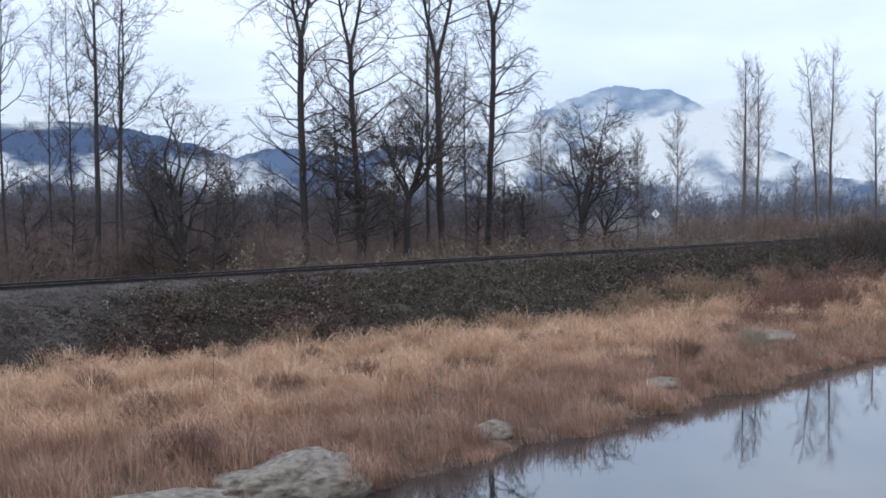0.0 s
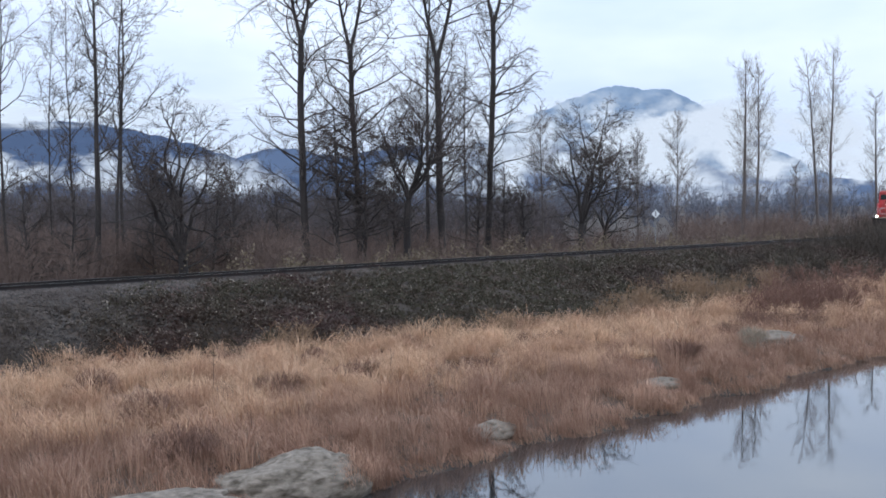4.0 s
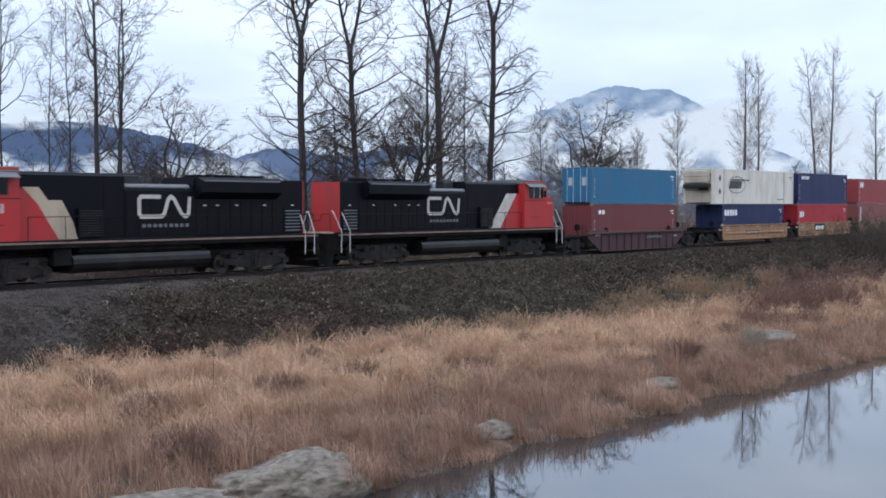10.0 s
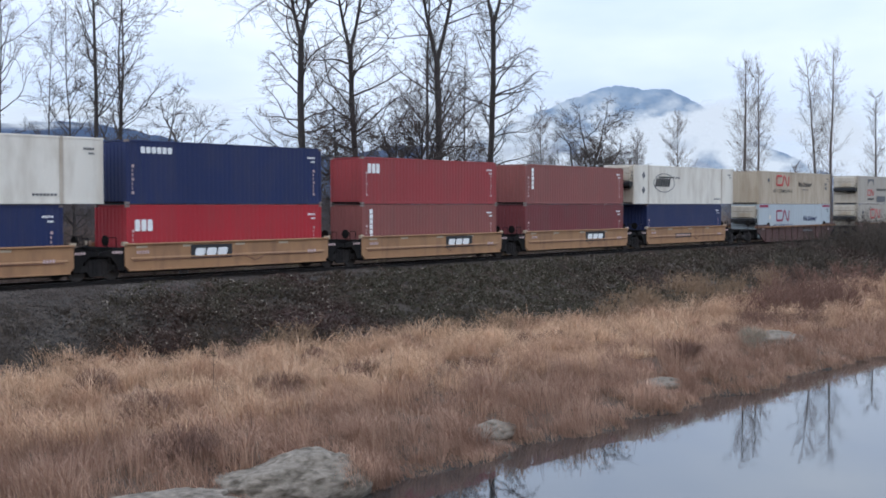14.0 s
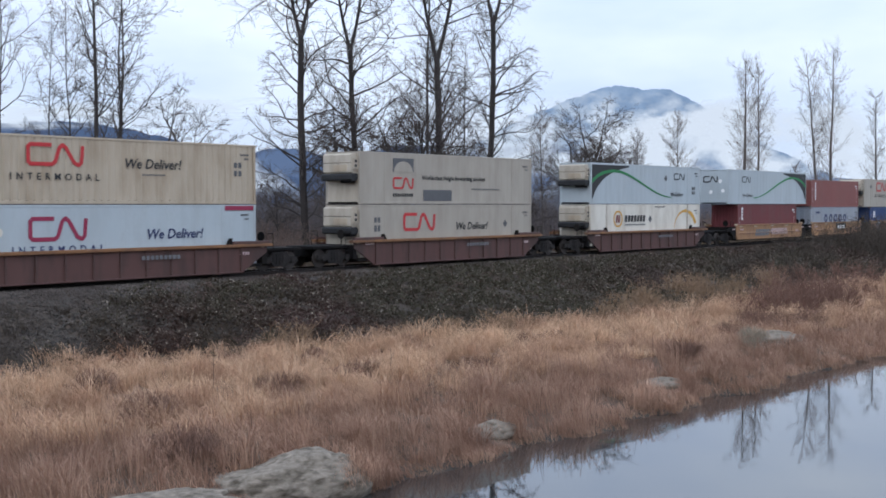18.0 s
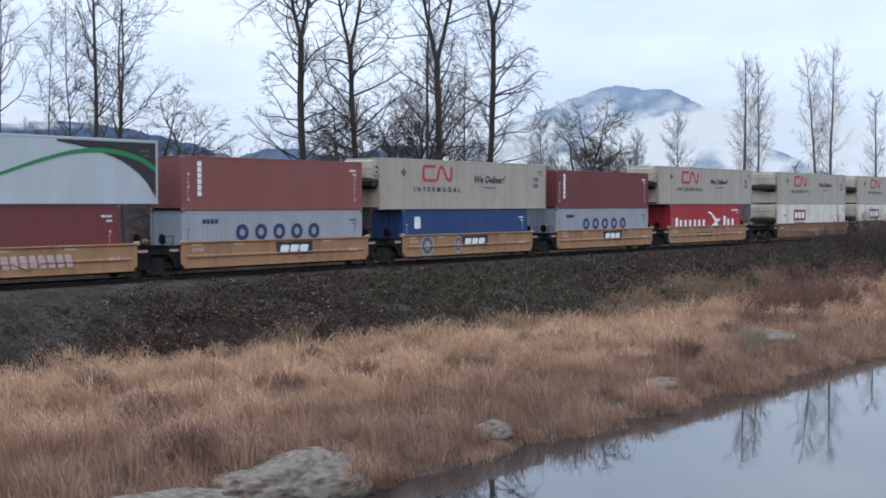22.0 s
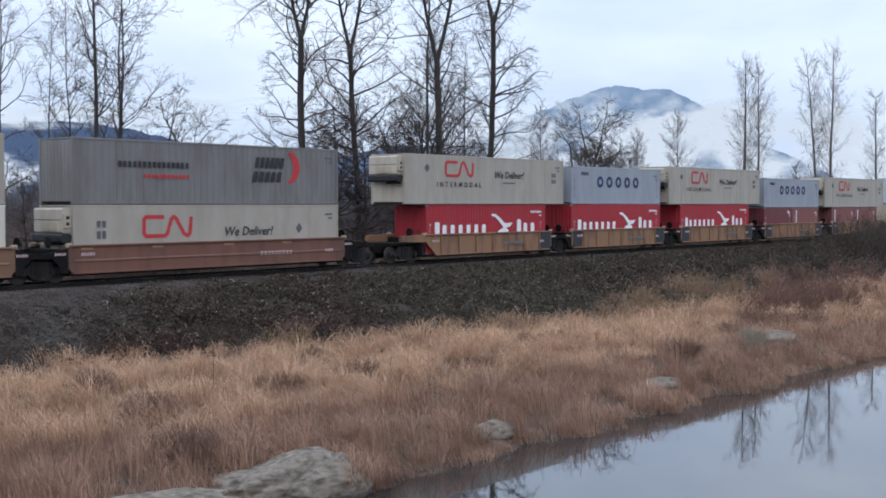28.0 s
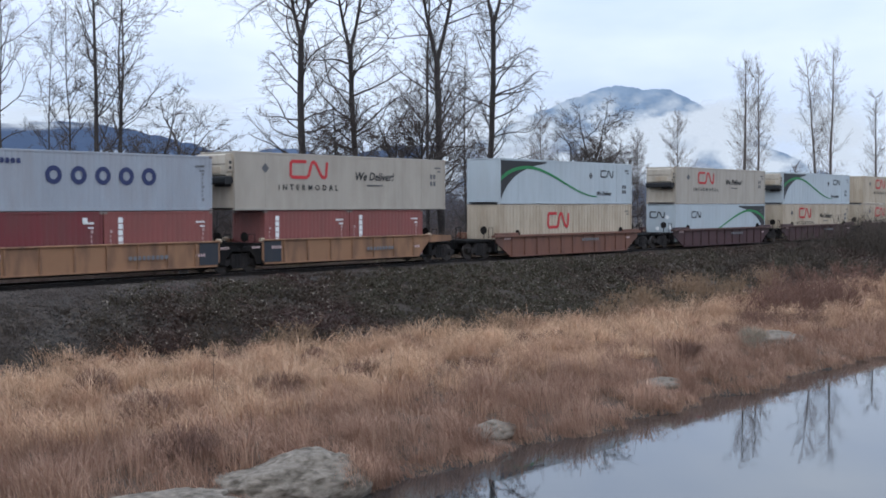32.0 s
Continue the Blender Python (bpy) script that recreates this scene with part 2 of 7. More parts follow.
v, f = stones(92000, 18, 80, 38.6, 44.7, 0.025, 0.085, 21, gravelly)
tagged(new("gravel", array_mesh("gravel", v, f, M_STONE)), "loose grey crushed stones on the railway bank", "gravel", kind="stuff")

# rails, ties
M_RAIL = mat("rail_steel", (0.016, 0.012, 0.011), 0.75, 0.3, 4, 0.3, 30, 0.2, dirt=(0.045, 0.027, 0.02), dirt_amount=0.6)
M_RAILTOP = mat("polished_rail_head", (0.24, 0.23, 0.22), 0.42, 0.1, 6, metal=0.8)
M_TIE = mat("creosoted_tie", (0.035, 0.028, 0.024), 0.9, 0.35, 5, 0.6, 30, spread=0.5, other=(0.1, 0.085, 0.07), stretch=(1, 0.15, 1))
track = thing("railway_track", "single railway track of rusty steel rails on wooden ties", "railway track", kind="structure")
for side in (-0.7525, 0.7525):
    y = TRACK_Y + side
    prof = [(-0.07, 0), (0.07, 0), (0.07, 0.012), (0.012, 0.03), (0.012, 0.13), (0.035, 0.145), (0.035, 0.168), (-0.035, 0.168), (-0.035, 0.145), (-0.012, 0.13), (-0.012, 0.03), (-0.07, 0.012)]
    r = part("rail", Shape().prism([(y + a, RAIL_Z - 0.172 + b) for a, b in prof], "x", -300, 1200), M_RAIL, track)
    part("rail_head", Shape().box(-300, 1200, y - 0.03, y + 0.03, RAIL_Z - 0.004, RAIL_Z), M_RAILTOP, r, "polished running surface")
tie_mesh = Shape().box(-0.115, 0.115, -1.3, 1.3, -0.18, 0, 0.015).mesh("tie", M_TIE)
for k in range(210):
    part("tie", tie_mesh, M_TIE, track, at=(20 + k * 0.53 + 0.02 * math.sin(k * 7.1), TRACK_Y + 0.03 * math.sin(k * 3.3), RAIL_Z - 0.185))
rest = Shape()
for k in list(range(-160, 0)) + list(range(210, 700)):
    rest.box(20 + k * 0.53 - 0.11, 20 + k * 0.53 + 0.11, TRACK_Y - 1.3, TRACK_Y + 1.3, RAIL_Z - 0.36, RAIL_Z - 0.185)
tagged(part("ties", rest, M_TIE, track), kind="stuff")

# ---- mountains and mist, some kilometres off ----
RIGHT, AHEAD = Vector((math.sin(AIM), -math.cos(AIM), 0)), Vector((math.cos(AIM), math.sin(AIM), 0))


def ridge(name, label, stops, dist, thick, seed, material):
    """A mountain: a skyline of some stops (degrees across, degrees up) with spurs and gullies in front of it."""
    cols, rows = 160, 26
    xs = np.linspace(stops[0][0], stops[-1][0], cols)
    top = np.interp(xs, [a for a, b in stops], [b for a, b in stops])
    r = np.random.default_rng(seed)
    for k in range(1, 5):
        top = top + 0.035 / k * np.sin(xs * 2.1 * 2 ** k + r.uniform(0, 6))
    verts, faces = [], []
    for j in range(rows):
        g = j / (rows - 1)
        for i in range(cols):
            d = dist - thick * (1 - g)
            fold = noise.noise(Vector((xs[i] * 0.9, g * 2.2, seed))) * 0.16 + noise.noise(Vector((xs[i] * 3.1, g * 5, seed))) * 0.07
            up = math.tan(radians(max(top[i], 0.0))) * d * (g ** 0.8) * (1 + fold * (1 - g))
            p = EYE + AHEAD * d + RIGHT * math.tan(radians(xs[i])) * d
            verts.append((p.x, p.y, 1.95 + max(0, up)))
    ii = np.arange(rows * cols).reshape(rows, cols)
    faces = np.stack([ii[:-1, :-1], ii[:-1, 1:], ii[1:, 1:], ii[1:, :-1]], -1).reshape(-1, 4)
    ob = new(name, array_mesh(name, np.array(verts), faces, material, True))
    return tagged(ob, label, "mountain", kind="structure")


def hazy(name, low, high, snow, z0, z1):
    """Far forest, snow towards the top; blue haze painted in as a glowing colour."""
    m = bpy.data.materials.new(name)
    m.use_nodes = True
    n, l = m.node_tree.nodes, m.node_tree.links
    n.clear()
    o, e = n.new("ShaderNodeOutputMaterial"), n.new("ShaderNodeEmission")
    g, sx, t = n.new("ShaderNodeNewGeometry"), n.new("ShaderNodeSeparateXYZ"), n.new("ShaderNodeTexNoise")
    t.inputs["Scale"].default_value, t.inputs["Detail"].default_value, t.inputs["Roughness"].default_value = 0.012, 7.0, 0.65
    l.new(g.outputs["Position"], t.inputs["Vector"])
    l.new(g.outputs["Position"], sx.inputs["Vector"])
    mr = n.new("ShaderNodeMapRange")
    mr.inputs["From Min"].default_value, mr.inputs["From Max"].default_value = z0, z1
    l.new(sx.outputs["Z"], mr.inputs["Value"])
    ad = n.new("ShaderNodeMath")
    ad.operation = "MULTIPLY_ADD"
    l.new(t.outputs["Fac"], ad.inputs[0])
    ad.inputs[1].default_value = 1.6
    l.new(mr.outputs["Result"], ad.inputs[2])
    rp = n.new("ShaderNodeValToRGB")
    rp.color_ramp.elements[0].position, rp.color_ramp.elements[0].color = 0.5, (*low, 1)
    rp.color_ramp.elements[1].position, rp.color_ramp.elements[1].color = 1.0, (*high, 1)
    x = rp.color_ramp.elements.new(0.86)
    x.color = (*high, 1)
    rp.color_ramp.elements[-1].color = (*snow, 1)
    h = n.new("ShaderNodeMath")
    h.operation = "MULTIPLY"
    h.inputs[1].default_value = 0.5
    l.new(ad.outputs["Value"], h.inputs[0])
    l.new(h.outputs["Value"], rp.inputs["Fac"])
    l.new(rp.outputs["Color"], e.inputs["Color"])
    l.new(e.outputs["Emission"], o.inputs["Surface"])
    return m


# slope colours carry the distance haze, paler for the farther ridges
M_HILL = hazy("haze_blue_forest_slope", (0.085, 0.132, 0.24), (0.12, 0.182, 0.315), (0.3, 0.38, 0.5), 0, 900)
M_FOOT = hazy("haze_pale_foothill", (0.12, 0.18, 0.31), (0.165, 0.24, 0.385), (0.34, 0.42, 0.55), 0, 900)
M_PEAK = hazy("haze_blue_snowy_slope", (0.17, 0.27, 0.43), (0.3, 0.42, 0.6), (0.72, 0.82, 0.92), 120, 560)
ridge("mountain", "forested mountain shoulder in painted dark blue haze under low cloud", [(-24, 3.4), (-21, 3.9), (-19, 4.05), (-16.6, 4.0), (-14.5, 3.6), (-12, 3.0), (-10, 2.3), (-8, 1.5), (-6, 1.2)], 3600, 900, 3, M_HILL)
ridge("mountain", "wooded foothill in painted blue haze, half hidden in mist", [(-12, 1.4), (-9, 2.6), (-7.5, 2.8), (-5, 2.3), (-2, 2.9), (1, 2.6), (4, 3.0), (7, 2.6), (10, 2.9), (11.5, 2.5), (13, 1.7), (16, 1.5), (20, 1.2)], 3900, 500, 5, M_FOOT)
ridge("mountain", "snow-dusted mountain peak in painted blue haze rising above mist", [(0, 2.0), (2.5, 3.5), (3.8, 4.15), (4.8, 4.55), (6.4, 5.2), (7.3, 5.5), (8.2, 5.78), (8.7, 5.66), (9.4, 5.58), (10.9, 5.52), (11.4, 5.25), (11.9, 4.95), (12.75, 4.5), (13.6, 4.0), (15, 3.0), (18, 1.5)], 4300, 300, 8, M_PEAK)


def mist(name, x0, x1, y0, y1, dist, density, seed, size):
    """A bank of low cloud: a wide glowing sheet that is thin at its rims and torn by noise."""
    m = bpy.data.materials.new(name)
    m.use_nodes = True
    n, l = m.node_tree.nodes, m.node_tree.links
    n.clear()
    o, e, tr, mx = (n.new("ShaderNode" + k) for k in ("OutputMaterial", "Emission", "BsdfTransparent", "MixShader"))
    # emission stands in for the sky's light on the mist
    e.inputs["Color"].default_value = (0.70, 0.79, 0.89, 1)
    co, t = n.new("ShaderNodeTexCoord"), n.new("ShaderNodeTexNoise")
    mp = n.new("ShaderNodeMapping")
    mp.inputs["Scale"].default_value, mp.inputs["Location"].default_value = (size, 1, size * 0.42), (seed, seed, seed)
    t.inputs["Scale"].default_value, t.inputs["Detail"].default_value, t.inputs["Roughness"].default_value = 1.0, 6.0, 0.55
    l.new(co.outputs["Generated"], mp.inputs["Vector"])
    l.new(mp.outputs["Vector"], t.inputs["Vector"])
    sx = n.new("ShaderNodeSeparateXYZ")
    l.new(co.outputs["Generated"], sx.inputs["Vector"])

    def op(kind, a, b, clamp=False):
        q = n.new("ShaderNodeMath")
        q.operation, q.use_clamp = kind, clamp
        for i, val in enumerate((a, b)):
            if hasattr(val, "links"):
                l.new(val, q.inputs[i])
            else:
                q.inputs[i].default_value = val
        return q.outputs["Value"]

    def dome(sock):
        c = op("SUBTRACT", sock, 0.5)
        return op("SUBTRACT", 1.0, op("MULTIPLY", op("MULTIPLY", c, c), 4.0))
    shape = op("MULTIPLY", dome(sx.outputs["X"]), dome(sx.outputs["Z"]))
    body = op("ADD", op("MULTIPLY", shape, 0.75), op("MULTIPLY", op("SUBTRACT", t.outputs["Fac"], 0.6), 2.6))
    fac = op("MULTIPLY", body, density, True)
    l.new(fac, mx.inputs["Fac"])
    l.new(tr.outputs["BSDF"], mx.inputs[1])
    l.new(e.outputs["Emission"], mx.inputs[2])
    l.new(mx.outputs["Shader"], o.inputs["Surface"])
    w, h = math.tan(radians(x1)) - math.tan(radians(x0)), math.tan(radians(y1)) - math.tan(radians(y0))
    sh = Shape().poly([(-w * dist / 2, 0, -h * dist / 2), (w * dist / 2, 0, -h * dist / 2), (w * dist / 2, 0, h * dist / 2), (-w * dist / 2, 0, h * dist / 2)])
    ob = new("mist_bank", sh.mesh("mist_bank", m))
    xm, ym = (math.tan(radians(x0)) + math.tan(radians(x1))) / 2, (math.tan(radians(y0)) + math.tan(radians(y1))) / 2
    p = EYE + AHEAD * dist + RIGHT * xm * dist + Vector((0, 0, ym * dist))
    ob.matrix_basis = pose(*p, 0, 0, math.degrees(AIM) - 90)
    ob.visible_shadow = False
    return tagged(ob, "bank of low white mist in the valley", "mist", kind="structure")


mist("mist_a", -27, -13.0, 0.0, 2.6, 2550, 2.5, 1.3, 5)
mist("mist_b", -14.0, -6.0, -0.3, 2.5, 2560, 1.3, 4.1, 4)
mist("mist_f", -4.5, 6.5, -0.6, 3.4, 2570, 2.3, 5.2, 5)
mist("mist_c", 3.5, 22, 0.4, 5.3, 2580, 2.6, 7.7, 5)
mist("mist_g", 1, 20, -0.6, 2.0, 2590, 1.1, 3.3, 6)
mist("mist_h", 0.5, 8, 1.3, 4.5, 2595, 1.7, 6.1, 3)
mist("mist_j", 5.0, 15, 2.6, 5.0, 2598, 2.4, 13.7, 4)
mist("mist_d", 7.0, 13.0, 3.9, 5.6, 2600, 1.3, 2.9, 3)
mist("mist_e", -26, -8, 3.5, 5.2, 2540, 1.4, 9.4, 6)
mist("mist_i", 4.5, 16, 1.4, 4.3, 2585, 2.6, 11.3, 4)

# ---- trees ----
M_BARK = mat("dark_bark", (0.042, 0.035, 0.032), 0.95, 0.35, 1.5, 0.8, 9, stretch=(1, 1, 0.25))
# pale bark and twigs: distance haze mixed into the farther trees' colour
M_BARK_PALE = mat("haze_pale_bark", (0.12, 0.1, 0.09), 0.95, 0.3, 1.5, 0.6, 9, stretch=(1, 1, 0.25))
M_TWIG = mat("bare_twigs", (0.062, 0.049, 0.044), 0.95, 0.3, 0.6, islands=0.5, other=(0.1, 0.077, 0.067))
M_TWIG_PALE = mat("haze_pale_twigs", (0.19, 0.155, 0.14), 0.95, 0.3, 0.6, islands=0.5, other=(0.1, 0.08, 0.07))


def tubes(segs, sides):
    """Tapered tubes round segments (n x 8: two ends, two radii)."""
    a = np.array(segs, dtype=float)
    p, q, r0, r1 = a[:, 0:3], a[:, 3:6], a[:, 6], a[:, 7]
    d = q - p
    d /= np.maximum(np.linalg.norm(d, axis=1, keepdims=True), 1e-6)
    ref = np.where(np.abs(d[:, 2:3]) < 0.9, np.array([[0, 0, 1.0]]), np.array([[1.0, 0, 0]]))
    u = np.cross(d, ref)
    u /= np.linalg.norm(u, axis=1, keepdims=True)
    w = np.cross(d, u)
    an = np.arange(sides) * 2 * math.pi / sides
    ring = u[:, None, :] * np.cos(an)[None, :, None] + w[:, None, :] * np.sin(an)[None, :, None]
    v = np.concatenate([p[:, None] + ring * r0[:, None, None], q[:, None] + ring * r1[:, None, None]], 1)
    i = np.arange(sides)
    f = np.stack([i, (i + 1) % sides, (i + 1) % sides + sides, i + sides], -1)
    f = f[None] + (2 * sides * np.arange(len(a)))[:, None, None]
    return v.reshape(-1, 3), f.reshape(-1, 4)


def ribbons(segs):
    """Flat strips along segments, for the finest twigs."""
    a = np.array(segs, dtype=float)
    p, q, r0, r1 = a[:, 0:3], a[:, 3:6], a[:, 6:7], a[:, 7:8]
    d = q - p
    d /= np.maximum(np.linalg.norm(d, axis=1, keepdims=True), 1e-6)
    g = np.random.default_rng(len(a)).normal(0, 1, d.shape) * 0.35 + np.array([[AHEAD.x, AHEAD.y, 0.0]])
    u = np.cross(d, g)
    u /= np.maximum(np.linalg.norm(u, axis=1, keepdims=True), 1e-6)
    v = np.stack([p - u * r0, p + u * r0, q + u * r1, q - u * r1], 1).reshape(-1, 3)
    return v, np.arange(len(v)).reshape(-1, 4)


def merged(pieces):
    vs, fs, k = [], [], 0
    for v, f in pieces:
        vs.append(v)
        fs.append(f + k)
        k += len(v)
    return np.concatenate(vs), np.concatenate(fs)


class Tree:
    """Branching by rule: each branch wanders, bends upwards and bears shorter, thinner branches."""

    def __init__(self, seed, spec):
        self.r, self.spec, self.out = random.Random(seed), spec, [[], [], [], [], []]

    def turned(self, d, angle):
        a = d.orthogonal().normalized()
        a.rotate(Matrix.Rotation(self.r.uniform(0, 2 * math.pi), 3, d))
        return (d * math.cos(angle) + a * math.sin(angle)).normalized()

    def branch(self, p, d, length, r0, level, first=0.25, tip=0.4):
        sp = self.spec[level]
        n = sp["steps"]
        step = length / n
        kids = sp.get("kids", 0)
        d0 = d.copy()
        for i in range(n):
            g = i / n
            ra, rb = r0 * (1 - (1 - tip) * g), r0 * (1 - (1 - tip) * (i + 1) / n)
            if level == 0:
                d = d.lerp(d0, 0.3)
            d = (d + Vector((self.r.gauss(0, 1), self.r.gauss(0, 1), self.r.gauss(0, 0.7))) * sp["wander"] + Vector((0, 0, sp["rise"]))).normalized()
            q = p + d * step
            self.out[level].append((*p, *q, ra, rb))
            if level + 1 < len(self.spec) and g >= first:
                want = kids / (n * (1 - first))
                for _ in range(int(want) + (self.r.random() < want % 1)):
                    nx = self.spec[level + 1]
                    size = nx["length"] * (length if level else 1.0) * self.r.uniform(0.55, 1.15)
                    if level == 0:
                        h = (g - first) / (1 - first)
                        size *= sp["crown"](h)
                    else:
                        size *= 1 - 0.45 * g
                    b = p.lerp(q, self.r.random())
                    self.branch(b, self.turned(d, radians(self.r.gauss(nx["angle"], 9))), size, min(ra * (0.6 if level == 0 else 0.9), nx["thick"] * self.r.uniform(0.7, 1.2)), level + 1, nx.get("first", 0.15), nx.get("tip", 0.4))
            p = q
        return p, d


def cottonwood_spec(h, k=1.0):
    slim = k < 1
    return [dict(steps=16, wander=0.025, rise=0.0, kids=38 * k, crown=lambda g: 0.5 + 0.62 * math.sin(math.pi * min(1, g * 0.7 + 0.24))),
            dict(steps=9, wander=0.17, rise=0.07 if slim else 0.03, kids=12 * k, length=h * (0.17 if slim else 0.21), angle=50 if slim else 60, tip=0.2, thick=0.045 if slim else 0.075, first=0.15),
            dict(steps=5, wander=0.2, rise=0.02 if slim else -0.03, kids=7, length=0.44, angle=48, thick=0.02),
            dict(steps=2, wander=0.22, rise=0.0 if slim else -0.1, length=0.52, angle=42, thick=0.0088, kids=3),
            dict(steps=1, wander=0.25, rise=-0.06, length=0.55, angle=38, thick=0.0068)]


def alder_spec(h):
    k = min(1.0, 0.5 + h / 24)
    return [dict(steps=10, wander=0.05, rise=0.0, kids=48 * k, crown=lambda g: 1.1 - 0.6 * g),
            dict(steps=10, wander=0.2, rise=0.03, kids=11 * k, length=h * 0.36, angle=62, thick=0.075, first=0.2, tip=0.14),
            dict(steps=6, wander=0.2, rise=0.03, kids=8 * k, length=0.44, angle=48, thick=0.022, first=0.1),
            dict(steps=3, wander=0.18, rise=0.02, length=0.55, angle=42, thick=0.0095, kids=3),
            dict(steps=1, wander=0.2, rise=0.02, length=0.5, angle=38, thick=0.0065)]


def poplar_spec(h):
    return [dict(steps=14, wander=0.02, rise=0.0, kids=72, crown=lambda g: 0.55 + 0.6 * math.sin(math.pi * min(1, g * 0.8 + 0.25))),
            dict(steps=7, wander=0.11, rise=0.09, kids=14, length=h * 0.165, angle=46, thick=0.024, first=0.12),
            dict(steps=3, wander=0.16, rise=0.06, kids=8, length=0.4, angle=42, thick=0.0095),
            dict(steps=1, wander=0.2, rise=0.04, length=0.5, angle=38, thick=0.0065)]


SPECS = {"cottonwood": cottonwood_spec, "alder": alder_spec, "poplar": poplar_spec}
LABELS = {"cottonwood": "tall bare winter cottonwood with dark trunk and fine twigs", "alder": "spreading bare alder with crooked dark limbs behind the track",
          "poplar": "slender leafless tree, painted haze-pale, with upswept branches behind the track"}


def build_tree(kind, s, w, height, radius, lean, start, fork, seed):
    spec = cottonwood_spec(height, 0.75) if kind == "cottonwood" and radius < 0.23 else SPECS[kind](height)
    t = Tree(seed, spec)
    lean_dir = (RIGHT * lean).to_3d() / max(1.0, height)
    d = (Vector((0, 0, 1)) + lean_dir).normalized()
    base = Vector((0, 0, -0.3))
    if fork > 0.01:
        low = Tree(seed + 1, [dict(spec[0], kids=spec[0]["kids"] * (0.14 if kind == "alder" else 0.9), crown=lambda g: 0.95 + 0.2 * g), *spec[1:]])
        p, d2 = low.branch(base, d, height * fork, radius, 0, 0.6 if kind == "alder" else start, 0.72)
        wide = kind == "alder"
        for i, sg in enumerate((-1.25, -0.65, -0.1, 0.35, 0.8, 1.3) if wide else (-1, 1)):
            arm = Tree(seed + 5 + i, [dict(spec[0], steps=9, kids=spec[0]["kids"] * (0.26 if wide else 0.4), wander=0.2 if wide else 0.05, rise=0.05 if wide else 0.09), *spec[1:]])
            arm.branch(p, (d2 + RIGHT * (((0.55 if height > 12 else 0.4) if wide else 0.26) * sg) + AHEAD * (0.3 * (-1) ** i if wide else 0)).normalized(), height * (1 - fork) * ((0.62, 0.85, 1.2, 1.0, 0.85, 0.65)[i] if wide else 1), radius * (0.46 if wide else 0.58), 0, 0.15, 0.12)
            for a, b in zip(low.out, arm.out):
                a.extend(b)
        t = low
    else:
        t.branch(base, d, height, radius, 0, start, 0.12)
    pale = kind == "poplar"
    ob = thing("tree", LABELS[kind], "tree", "bare trees behind the track", at=(s, w, float(land(s, w))))
    v, f = merged([tubes(t.out[0], 9), tubes(t.out[1], 5)])
    tr = new("trunk", array_mesh("trunk", v, f, M_BARK_PALE if pale else M_BARK, True))
    tr.parent = ob
    v, f = merged([tubes(t.out[2], 3)] + [ribbons(x) for x in t.out[3:] if x])
    cr = new("crown", array_mesh("crown", v, f, M_TWIG_PALE if pale else M_TWIG))
    cr.parent = ob
    return ob


